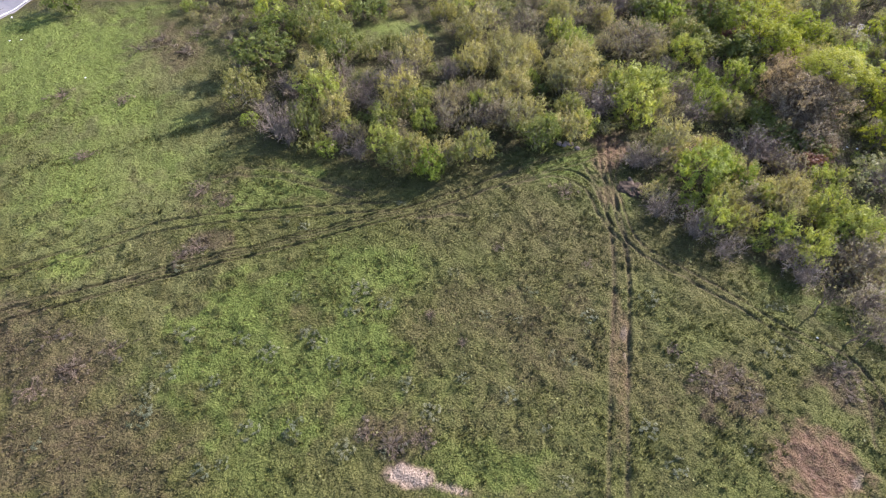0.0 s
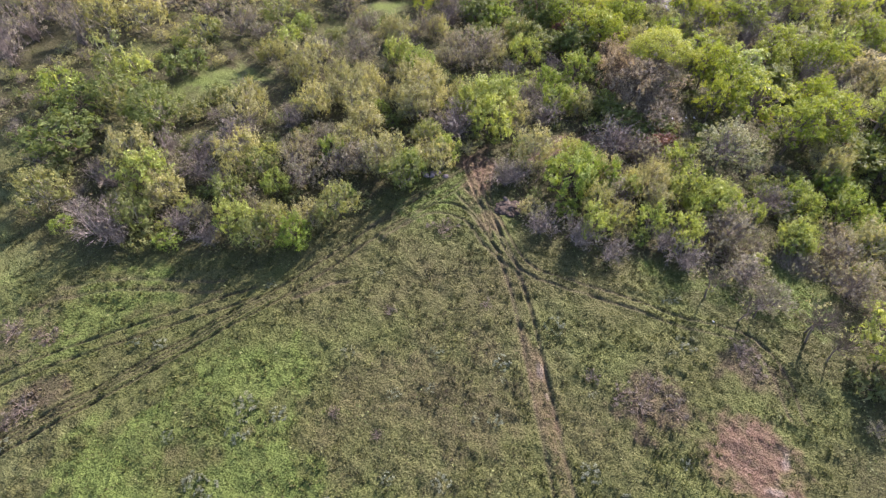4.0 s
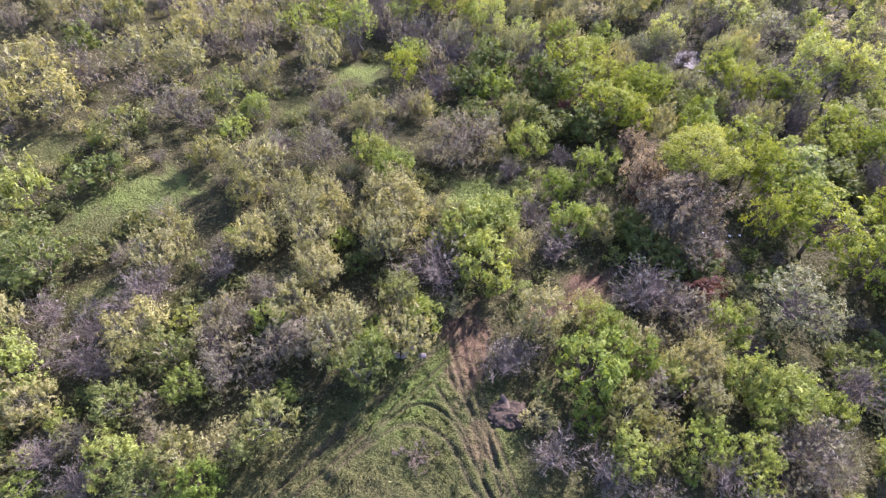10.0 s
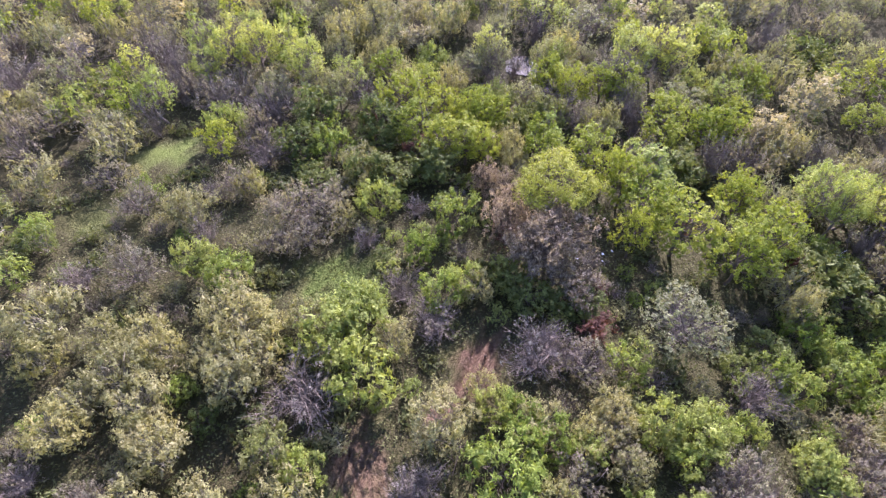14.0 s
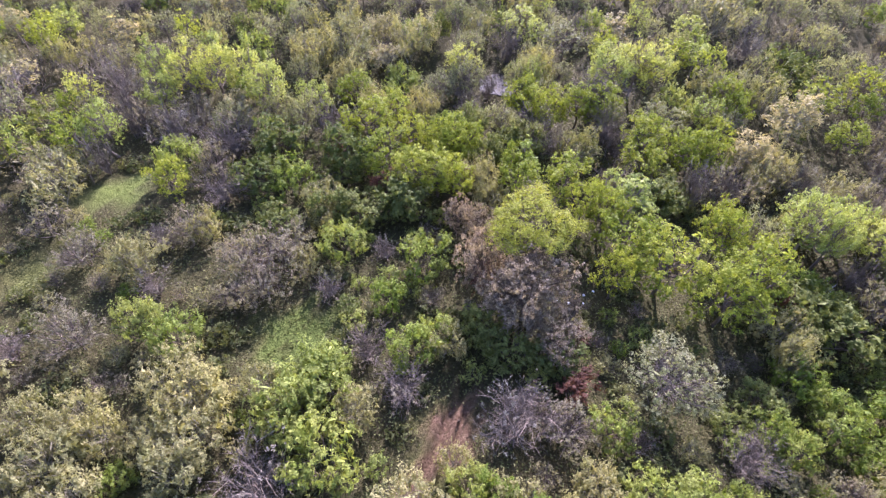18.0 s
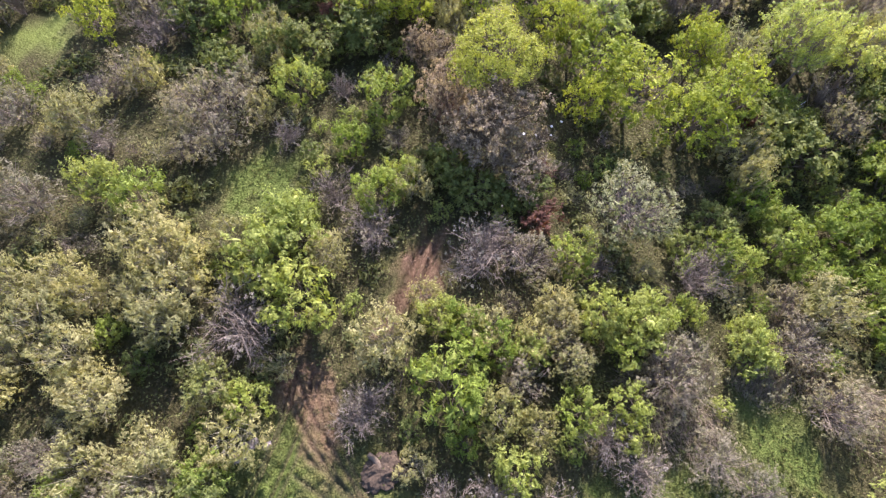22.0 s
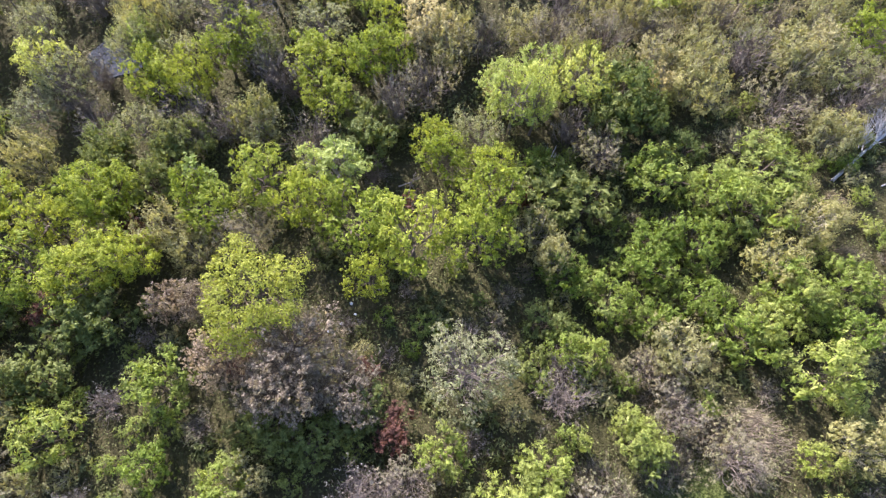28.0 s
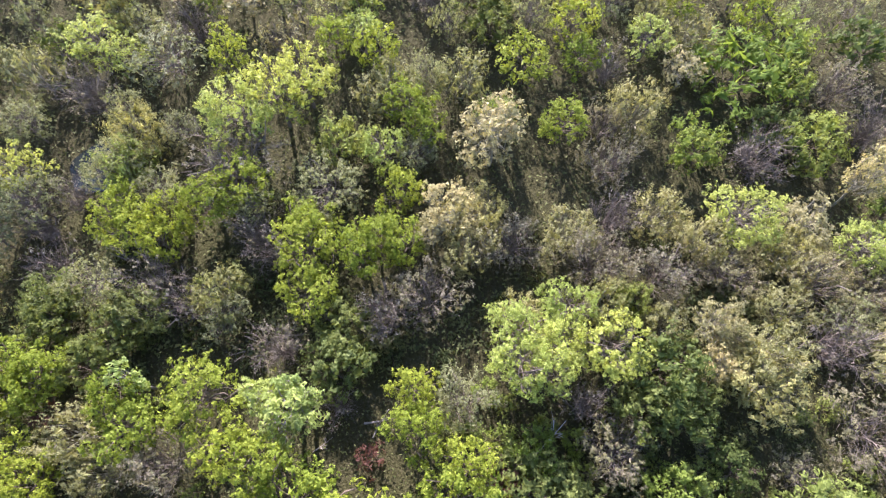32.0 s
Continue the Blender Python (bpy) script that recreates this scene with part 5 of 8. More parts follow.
plant("lime", 68.0, 47.8, 1.3, 1.7)
plant("bare", 58.5, -16.9, 1.2, 1.5)
plant("olive", 50.2, 88.3, 1.2, 1.5)
plant("tan", 64.0, 65.7, 1.3, 1.6)
plant("olive", 61.4, -0.6, 1.3, 1.6)
plant("tan", 49.0, 91.0, 1.4, 1.8)
plant("lime", 66.9, -22.5, 1.4, 1.8)
plant("olive", 11.6, 69.7, 1.1, 1.4)
plant("olive", 45.2, 66.0, 1.2, 1.6)
plant("tan", 73.5, 13.9, 1.4, 1.8)
plant("silver", 86.9, 76.4, 3.0, 7.1)
plant("tan", 3.4, 91.9, 1.1, 1.4)
plant("tan", 31.2, 91.9, 1.3, 1.7)
plant("green", 2.3, 59.7, 1.3, 1.6)
plant("tan", 41.7, 92.5, 1.1, 1.3)
plant("green", 73.7, 25.6, 1.1, 1.3)
plant("green", 7.6, 94.0, 1.0, 1.2)
plant("lime", 44.7, -6.9, 1.3, 1.7)
plant("green", 68.7, -24.3, 1.2, 1.5)
plant("tan", 32.8, 93.5, 1.4, 1.7)
plant("green", 79.7, 47.0, 1.5, 1.9)
plant("green", 9.3, 49.8, 1.4, 1.7)
plant("olive", -0.1, 90.7, 1.0, 1.3)
plant("lime", 49.6, 38.2, 1.1, 1.4)
plant("green", 75.2, 48.9, 1.1, 1.4)
plant("tan", 46.4, 91.9, 1.1, 1.4)
plant("olive", 57.9, 75.0, 1.1, 1.4)
plant("tan", 35.7, 70.8, 1.4, 1.7)
plant("olive", 41.2, 85.6, 1.2, 1.5)
plant("olive", 22.0, 84.8, 1.3, 1.6)
plant("tan", 56.4, 93.0, 1.1, 1.4)
plant("tan", 1.8, 89.2, 1.0, 1.2)
plant("olive", 56.8, 80.3, 1.3, 1.6)
plant("tan", 8.5, 66.9, 1.1, 1.4)
plant("tan", 56.0, 65.1, 1.1, 1.3)
plant("tan", 73.3, 48.5, 1.3, 1.6)
plant("hazel", 8.2, 59.3, 1.5, 1.8)
plant("tan", 87.5, -31.8, 2.9, 6.0)
plant("hazel", 35.5, 90.9, 1.4, 1.8)
plant("straw", 82.4, -31.6, 0.9, 1.2)
plant("olive", 5.8, 94.6, 1.4, 1.7)
plant("dark", 62.8, 42.1, 0.9, 1.2)
plant("oak", 68.6, 94.9, 3.3, 7.6)
plant("tan", 40.9, 90.0, 1.4, 1.8)
plant("silver", 90.3, 13.1, 2.8, 7.0)
plant("tan", 5.4, 63.3, 1.2, 1.5)
plant("silver", 82.4, 81.3, 3.1, 6.3)
plant("dark", 71.7, 65.1, 0.9, 1.2)
plant("olive", 29.3, 89.1, 0.9, 1.1)
plant("green", 72.0, 53.2, 1.2, 1.5)
plant("dark", 66.5, 64.6, 0.9, 1.1)
plant("olive", 45.9, 48.6, 1.1, 1.4)
plant("oak", 67.5, 77.0, 2.4, 7.4)
plant("olive", 60.7, 88.2, 3.3, 6.2)
plant("lime", 64.3, -19.6, 1.4, 1.7)
plant("tan", 64.5, -15.8, 1.0, 1.2)
plant("tan", 52.3, 85.6, 1.1, 1.4)
plant("tan", 13.9, 86.2, 1.0, 1.2)
plant("olive", 33.1, 83.4, 1.0, 1.3)
plant("hazel", 2.6, 66.8, 1.0, 1.3)
plant("tan", 84.9, 37.5, 2.9, 5.8)
plant("lime", 26.6, 43.7, 1.2, 1.5)
plant("lime", 73.5, 41.8, 0.9, 1.2)
plant("dark", 15.2, 54.2, 1.1, 1.4)
plant("tan", 30.9, 62.1, 1.2, 1.5)
plant("olive", 78.7, -20.1, 0.9, 1.1)
plant("lime", 74.6, 3.2, 1.4, 1.8)
plant("tan", 25.8, 45.8, 1.4, 1.7)
plant("lime", 77.2, -18.2, 1.5, 1.8)
plant("tan", 54.7, 26.2, 1.4, 1.8)
plant("hazel", 45.0, 90.5, 1.2, 1.4)
plant("olive", 67.5, 24.2, 1.3, 1.7)
plant("green", 53.9, 69.9, 1.2, 1.5)
plant("tan", 11.8, 94.4, 1.0, 1.3)
plant("green", 28.0, 88.0, 1.3, 1.6)
plant("tan", 59.3, 91.2, 0.9, 1.1)
plant("green", 48.1, 50.7, 0.9, 1.2)
plant("green", 62.7, 29.6, 1.3, 1.6)
plant("olive", 59.4, 84.2, 1.3, 1.6)
plant("olive", 81.2, 38.2, 1.1, 1.3)
plant("bare", 91.6, 160.8, 2.9, 5.5)
plant("tan", 77.3, 146.2, 3.0, 4.9)
plant("amber", 68.6, 125.5, 2.6, 6.0)
plant("poplar", 169.0, 26.6, 2.9, 9.1)
plant("olive", 127.1, 106.9, 2.9, 5.3)
plant("silver", 109.5, 147.0, 2.6, 5.9)
plant("dark", 63.4, 154.8, 2.8, 5.8)
plant("silver", 120.1, 111.4, 2.5, 7.1)
plant("olive", 182.4, 44.9, 3.3, 6.5)
plant("olive", 148.7, 60.6, 3.3, 5.8)
plant("amber", 94.9, 117.3, 3.4, 6.9)
plant("bare", 183.0, 2.8, 3.1, 5.5)
plant("tan", 71.6, 152.4, 3.0, 5.6)
plant("olive", 38.3, 73.5, 0.9, 1.1)
plant("dark", 159.4, -11.4, 3.2, 5.0)
plant("silver", 151.2, 4.5, 3.1, 5.3)
plant("silver", 119.1, 61.1, 3.1, 6.5)
plant("oak", 134.5, 0.3, 3.4, 8.2)
plant("silver", 106.7, 89.5, 2.6, 5.6)
plant("lime", 13.2, 53.0, 1.4, 1.7)
plant("amber", 114.3, 108.9, 2.7, 6.1)
plant("silver", 126.8, 140.2, 3.3, 6.8)
plant("silver", 119.2, 44.8, 2.5, 4.9)
plant("bare", 189.0, 51.1, 2.9, 5.7)
plant("tan", 10.8, 118.3, 1.5, 1.8)
plant("silver", 163.8, 4.2, 2.7, 6.5)
plant("dark", 119.9, 131.2, 3.2, 5.6)
plant("olive", 80.8, 129.3, 2.5, 6.4)
plant("hazel", 177.4, 45.6, 3.2, 6.0)
plant("poplar", 118.2, 102.2, 2.7, 7.7)
plant("green", 0.6, 105.2, 1.2, 1.5)
plant("bare", 148.7, 76.4, 3.1, 5.9)
plant("poplar", 183.3, 49.7, 3.1, 8.7)
plant("oak", 138.3, -13.6, 3.1, 8.3)
plant("poplar", 141.1, -21.3, 2.7, 7.6)
plant("silver", 129.2, 71.5, 2.8, 7.7)
plant("silver", 134.9, 94.9, 3.2, 8.7)
plant("silver", 179.6, 7.0, 2.4, 6.4)
plant("hazel", 10.7, 110.5, 1.0, 1.2)
plant("olive", 88.5, 118.4, 3.1, 5.5)
plant("silver", 108.4, 86.2, 2.9, 5.5)
plant("poplar", 142.6, 64.4, 2.7, 7.5)
plant("tan", 182.5, 25.8, 2.5, 5.3)
plant("amber", 84.6, 157.9, 2.6, 7.1)
plant("bare", 133.6, 78.8, 2.6, 5.1)
plant("silver", 104.6, 157.1, 3.2, 6.4)
plant("silver", 126.5, 100.6, 3.2, 6.6)
plant("amber", 102.3, 153.7, 2.7, 6.7)
plant("hazel", 177.4, 39.0, 3.0, 6.0)
plant("bare", 140.9, 71.2, 2.9, 6.5)
plant("silver", 107.2, 75.7, 3.2, 6.5)
plant("olive", 157.8, 44.2, 2.9, 6.2)
plant("silver", 69.0, 108.3, 3.1, 7.4)
plant("bare", 175.2, 66.3, 2.4, 6.6)
plant("silver", 115.5, 84.2, 3.2, 6.7)
plant("silver", 138.1, 109.9, 2.5, 5.8)
plant("hazel", 46.7, 147.4, 1.1, 1.3)
plant("dark", 103.5, -44.9, 2.8, 4.7)
plant("hazel", 134.7, 55.5, 3.1, 6.0)
plant("oak", 86.8, 152.9, 2.8, 8.6)
plant("lime", 185.9, 8.3, 2.9, 5.8)
plant("oak", 83.3, 135.5, 3.3, 8.6)
plant("tan", 37.1, 123.7, 1.3, 1.7)
plant("olive", 144.7, 98.7, 2.8, 6.3)
plant("silver", 127.4, 126.6, 2.7, 8.1)
plant("lime", 189.9, 40.6, 3.0, 5.2)
plant("silver", 149.7, 50.9, 2.8, 7.7)
plant("amber", 171.0, 61.8, 2.8, 6.5)
plant("silver", 156.1, 61.6, 2.7, 6.9)
plant("tan", 51.2, 95.1, 0.9, 1.1)
plant("silver", 85.9, 162.9, 2.5, 6.4)
plant("lime", 105.5, 141.6, 3.2, 5.6)
plant("lime", 162.8, 20.2, 3.1, 5.9)
plant("tan", 51.5, 123.8, 1.4, 1.7)
plant("hazel", 23.6, 102.7, 1.0, 1.3)
plant("bare", 144.5, 61.3, 2.6, 6.3)
plant("bare", 89.1, 167.0, 2.6, 5.6)
plant("oak", 129.3, 22.9, 2.9, 8.6)
plant("oak", 99.0, 152.2, 3.0, 7.6)
plant("olive", 99.0, 60.1, 2.8, 6.3)
plant("dark", 124.4, 69.5, 2.4, 6.0)
plant("lime", 77.0, 138.9, 2.9, 6.1)
plant("silver", 150.8, 57.1, 2.5, 7.8)
plant("silver", 134.5, 75.2, 2.5, 5.3)
plant("green", 24.2, 55.4, 1.4, 1.8)
plant("silver", 143.5, -43.3, 2.5, 5.7)
plant("bare", 94.2, 106.1, 3.4, 5.2)
plant("lime", 72.9, 135.4, 3.0, 5.7)
plant("green", 33.5, 145.1, 1.0, 1.2)
plant("silver", 150.3, 17.8, 3.2, 6.7)
plant("bare", 189.1, 33.0, 3.2, 5.2)
plant("olive", 56.8, 155.6, 1.2, 1.5)
plant("tan", 155.4, 4.3, 3.4, 4.9)
plant("silver", 138.6, 98.0, 2.8, 6.5)
plant("dark", 135.2, 9.9, 3.4, 5.4)
plant("hazel", 168.4, 17.1, 2.7, 6.4)
plant("amber", 149.7, 88.1, 3.4, 5.7)
plant("poplar", 93.2, 128.1, 2.8, 7.7)
plant("amber", 158.7, 81.5, 2.9, 6.3)
plant("amber", 76.8, 117.6, 2.8, 6.5)
plant("tan", 71.0, 128.8, 3.3, 5.0)
plant("bare", 142.2, -2.4, 2.4, 5.4)
plant("poplar", 130.8, 125.7, 3.0, 7.8)
plant("silver", 161.2, 74.1, 3.2, 5.9)
plant("tan", 81.9, 87.1, 2.8, 5.8)
plant("silver", 162.0, 52.4, 3.3, 6.8)
plant("oak", 130.8, 90.1, 2.6, 7.5)
plant("silver", 189.0, -2.7, 3.1, 6.0)
plant("silver", 158.8, 67.4, 3.1, 4.8)
plant("silver", 101.4, 136.8, 3.3, 6.8)
plant("bare", 88.2, 114.3, 2.4, 5.2)
plant("silver", 170.8, 54.4, 2.8, 7.3)
plant("oak", 136.0, -21.3, 2.9, 8.3)
plant("silver", 121.3, 50.6, 2.7, 5.9)
plant("amber", 105.1, -36.9, 3.1, 5.9)
plant("lime", 78.4, 0.6, 1.3, 1.7)
plant("poplar", 82.3, 94.6, 3.2, 7.6)
plant("dark", 140.1, 12.1, 3.1, 6.0)
plant("silver", 161.6, 1.3, 2.4, 6.3)
plant("silver", 97.3, 155.2, 2.6, 5.1)
plant("bare", 169.7, 36.0, 2.6, 5.3)
plant("silver", 165.8, -9.3, 3.2, 6.3)
plant("olive", 33.4, 53.6, 1.3, 1.6)
plant("silver", 126.5, 66.8, 3.2, 8.5)
plant("silver", 124.2, 90.4, 2.7, 6.5)
plant("green", 28.8, 112.9, 1.1, 1.4)
plant("lime", 77.5, -30.5, 1.4, 1.8)
plant("tan", 79.8, 158.5, 2.4, 5.0)
plant("tan", 104.9, 178.4, 3.3, 6.0)
plant("olive", 97.6, -5.3, 2.5, 5.1)
plant("olive", 10.5, 92.4, 1.2, 1.5)
plant("silver", 72.6, 170.5, 3.3, 7.4)
plant("silver", 159.0, -6.5, 3.4, 6.5)
plant("tan", 38.8, 130.5, 0.9, 1.2)
plant("silver", 167.7, 75.1, 2.9, 5.8)
plant("olive", 33.2, 123.4, 1.1, 1.4)
plant("olive", 47.4, 136.9, 1.3, 1.6)
plant("silver", 94.3, 174.3, 2.9, 6.1)
plant("olive", 124.3, 117.9, 3.1, 6.5)
plant("hazel", 101.8, 162.6, 3.1, 5.2)
plant("amber", 116.7, 156.7, 2.4, 6.9)
plant("bare", 166.0, 65.9, 3.0, 5.2)
plant("dark", 121.0, -21.0, 2.9, 5.1)
plant("silver", 138.3, -4.6, 3.4, 6.4)
plant("olive", 115.3, 112.8, 2.5, 5.3)
plant("lime", 72.2, -25.8, 1.3, 1.6)
plant("bare", 172.1, 71.6, 3.2, 5.3)
plant("bare", 63.9, 113.6, 2.5, 6.2)
plant("bare", 82.8, 144.9, 2.7, 6.3)
plant("dark", 109.1, 123.8, 3.1, 5.3)
plant("tan", 132.1, 34.0, 3.4, 6.0)
plant("oak", 96.6, 159.5, 3.2, 8.4)
plant("tan", 4.1, 87.4, 1.0, 1.2)
plant("lime", 105.4, 66.5, 3.2, 5.2)
plant("silver", 165.5, 12.1, 2.8, 7.5)
plant("lime", 102.2, 94.2, 3.3, 6.4)
plant("silver", 181.4, 19.9, 2.8, 8.5)
plant("bare", 66.9, 142.9, 2.9, 6.6)
plant("bare", 71.6, 174.0, 2.5, 6.5)
plant("silver", 114.0, -31.8, 3.0, 5.9)
plant("silver", 146.0, 7.3, 2.8, 7.9)
plant("tan", 81.2, 67.0, 1.0, 1.2)
plant("hazel", 114.4, 89.2, 2.9, 6.0)
plant("olive", 95.5, 90.7, 3.1, 5.4)
plant("bare", 133.8, 108.7, 2.7, 6.2)
plant("tan", 21.1, 131.9, 1.2, 1.5)
plant("lime", 66.2, 174.3, 2.8, 5.4)
plant("olive", 155.6, -8.2, 2.6, 5.4)
plant("tan", 43.8, 126.4, 0.9, 1.2)
plant("lime", 117.7, 105.7, 2.8, 6.6)
plant("oak", 88.0, 127.3, 3.3, 8.6)
plant("silver", 134.6, 15.0, 2.4, 6.6)
plant("tan", 11.3, 74.0, 0.9, 1.1)
plant("olive", 66.1, 163.8, 2.5, 5.7)
plant("bare", 146.6, -5.5, 2.6, 6.4)
plant("dark", 81.3, 162.6, 3.0, 5.4)
plant("hazel", 49.4, 120.7, 1.0, 1.2)
plant("lime", 178.2, -11.4, 2.8, 5.6)
plant("silver", 98.6, 130.6, 2.7, 5.7)
plant("tan", 76.8, 6.7, 1.0, 1.2)
plant("amber", 128.8, 111.8, 2.6, 6.0)
plant("olive", 52.0, 121.5, 1.0, 1.2)
plant("hazel", 133.2, 86.8, 3.3, 6.4)
plant("olive", 63.0, 8.5, 1.4, 1.7)
plant("bare", 134.2, 46.3, 3.0, 6.1)
plant("lime", 80.4, 151.1, 3.3, 5.9)
plant("olive", 54.9, 74.2, 0.9, 1.2)
plant("poplar", 158.8, 35.2, 2.8, 7.3)
plant("amber", 159.4, 47.7, 2.5, 6.0)
plant("lime", 169.4, -4.9, 2.9, 5.4)
plant("silver", 137.3, -27.8, 2.5, 5.6)
plant("oak", 152.8, 43.8, 2.9, 7.3)
plant("bare", 129.3, -3.9, 2.5, 5.7)
plant("tan", 80.9, 120.4, 3.4, 5.3)
plant("tan", 32.1, 79.7, 1.2, 1.5)
plant("lime", 91.8, 169.2, 2.8, 6.1)
plant("lime", 77.7, 73.9, 1.4, 1.8)
plant("poplar", 139.7, 55.3, 3.1, 9.3)
plant("silver", 125.9, 17.6, 2.8, 6.9)
plant("poplar", 174.4, -11.1, 2.9, 8.6)
plant("silver", 125.3, -49.5, 2.7, 7.5)
plant("oak", 94.9, -33.5, 3.2, 7.8)
plant("amber", 109.4, 72.2, 3.2, 6.2)
plant("olive", 102.4, 74.4, 3.0, 6.4)
plant("green", 58.4, 79.1, 1.1, 1.4)
plant("silver", 111.9, 139.0, 3.3, 6.8)
plant("silver", 149.6, 29.7, 3.1, 7.2)
plant("olive", 49.2, 75.7, 1.1, 1.4)
plant("tan", 38.5, 115.1, 1.1, 1.4)
plant("silver", 157.1, 39.9, 2.8, 7.2)
plant("bare", 94.2, -37.0, 2.7, 5.3)
plant("green", 67.4, 44.9, 1.2, 1.5)
plant("silver", 160.6, 10.4, 2.6, 6.4)
plant("silver", 88.6, 147.5, 3.3, 7.3)
plant("olive", 112.8, 120.6, 2.5, 6.5)
plant("hazel", 137.6, 80.7, 2.6, 6.3)
plant("olive", 156.9, 53.9, 3.0, 5.5)
plant("silver", 143.7, 49.4, 3.3, 7.2)
plant("silver", 96.2, 121.7, 2.9, 7.1)
plant("olive", 8.7, 114.4, 1.2, 1.6)
plant("bare", 129.5, 116.0, 2.8, 6.5)
plant("poplar", 172.0, 68.0, 2.7, 8.6)
plant("amber", 116.8, 79.4, 2.8, 6.4)
plant("straw", 77.6, -4.9, 1.4, 1.8)
plant("oak", 116.0, 147.1, 3.1, 8.5)
plant("silver", 114.5, 126.3, 2.7, 6.2)
plant("lime", 140.2, 45.0, 3.0, 5.3)
plant("silver", 97.6, 138.9, 3.1, 5.4)
plant("green", 22.4, 118.3, 1.3, 1.6)
plant("dark", 131.1, 61.3, 2.5, 5.4)
plant("poplar", 92.1, 156.0, 2.6, 7.7)
plant("bare", 113.4, 75.1, 2.6, 5.4)
plant("lime", 160.5, 38.4, 2.9, 5.3)
plant("silver", 152.9, 62.8, 2.6, 5.5)
plant("silver", 135.6, 5.2, 3.1, 7.8)
plant("silver", 184.8, 62.7, 3.0, 7.0)
plant("green", 80.0, -24.9, 1.3, 1.7)
plant("olive", 144.4, -25.6, 2.8, 6.1)
plant("silver", 132.5, 97.9, 2.7, 4.8)
plant("lime", 113.6, 150.7, 2.7, 5.6)
plant("tan", 41.2, -5.8, 0.9, 1.2)
plant("olive", 78.3, -24.1, 1.4, 1.8)
plant("hazel", 109.9, 161.2, 3.1, 5.1)
plant("bare", 130.3, 104.7, 2.5, 5.1)
plant("bare", 85.1, 106.6, 3.0, 6.5)
plant("amber", 79.9, 141.1, 2.8, 6.4)
plant("silver", 100.9, 113.1, 3.3, 6.3)
plant("poplar", 172.8, 26.7, 3.3, 9.0)
plant("olive", 120.2, 78.1, 3.0, 5.7)
plant("silver", 178.1, 26.7, 2.9, 5.3)
plant("bare", 136.0, 116.9, 2.5, 6.0)
plant("oak", 131.6, 120.4, 2.9, 7.2)
plant("lime", 160.0, 57.2, 3.3, 5.1)
plant("green", 43.5, 128.1, 1.2, 1.6)
plant("olive", 44.5, 161.9, 1.2, 1.5)
plant("olive", 84.2, 42.7, 2.5, 5.2)
plant("tan", 20.9, 95.9, 1.3, 1.6)
plant("oak", 86.5, 124.0, 2.5, 8.3)
plant("silver", 169.9, 9.3, 2.7, 6.8)
plant("oak", 72.5, 162.4, 3.3, 7.6)
plant("olive", 25.6, 103.9, 0.9, 1.2)
plant("tan", 7.3, 107.0, 1.1, 1.4)
plant("silver", 158.8, 20.6, 3.2, 6.6)
plant("hazel", 165.7, 42.0, 2.7, 6.1)
plant("bare", 106.6, 127.7, 2.9, 6.3)
plant("lime", 132.5, 111.9, 3.0, 6.5)
plant("silver", 185.1, 30.5, 2.7, 8.4)
plant("silver", 185.8, 40.6, 3.4, 6.9)
plant("olive", 163.3, 60.5, 3.3, 5.9)
plant("hazel", 48.7, 78.6, 1.1, 1.4)
plant("hazel", 31.4, 97.9, 0.9, 1.2)
plant("silver", 171.7, 0.4, 2.5, 6.3)
plant("oak", 142.1, 75.3, 3.2, 8.7)
plant("silver", 145.5, -19.4, 3.1, 7.2)
plant("silver", 111.8, 91.7, 2.6, 8.0)
plant("olive", 111.2, 157.1, 2.9, 6.3)
plant("bare", 120.2, -32.0, 3.2, 6.3)
plant("green", 47.4, -6.4, 1.4, 1.8)
plant("tan", 68.7, 177.7, 3.0, 4.7)
plant("lime", 121.1, 72.9, 3.4, 5.2)
plant("silver", 110.6, 129.5, 3.1, 4.9)
plant("oak", 122.1, -39.3, 3.3, 7.1)
plant("dark", 73.6, 16.5, 1.0, 1.3)
plant("dark", 169.6, 49.4, 2.8, 5.3)
plant("tan", 67.0, 42.3, 1.5, 1.9)
plant("olive", 120.5, 86.6, 2.5, 6.1)
plant("green", 39.6, 98.9, 1.1, 1.4)
plant("silver", 134.3, 65.2, 2.4, 6.4)
plant("poplar", 98.0, 99.7, 2.9, 7.6)
plant("tan", 103.2, -12.5, 3.2, 4.9)
plant("silver", 141.7, 1.4, 2.4, 6.5)
plant("oak", 100.4, 106.5, 2.6, 8.3)
plant("olive", 119.6, -47.3, 3.1, 6.4)
plant("amber", 142.4, 58.2, 2.9, 6.0)
plant("silver", 110.6, 99.9, 2.7, 5.3)
plant("dark", 91.2, 143.1, 3.1, 4.9)
plant("olive", 39.0, 154.3, 1.3, 1.7)
plant("tan", 24.9, 119.2, 1.3, 1.6)
plant("olive", 85.0, 121.1, 2.4, 5.9)
plant("amber", 177.2, 1.9, 3.2, 5.7)
plant("lime", 117.5, 99.1, 2.4, 6.0)
plant("amber", 111.4, -47.8, 3.0, 5.9)
plant("dark", 39.1, 51.1, 1.5, 1.9)
plant("olive", 108.4, 165.5, 2.7, 5.2)
plant("hazel", 114.6, 133.3, 3.0, 5.4)
plant("olive", 152.0, 37.8, 2.9, 5.8)
plant("bare", 80.0, 108.4, 3.0, 5.8)
plant("green", 32.4, 62.7, 1.0, 1.3)
plant("dark", 135.7, 102.7, 3.4, 5.9)
plant("olive", 142.3, -8.4, 2.6, 5.9)
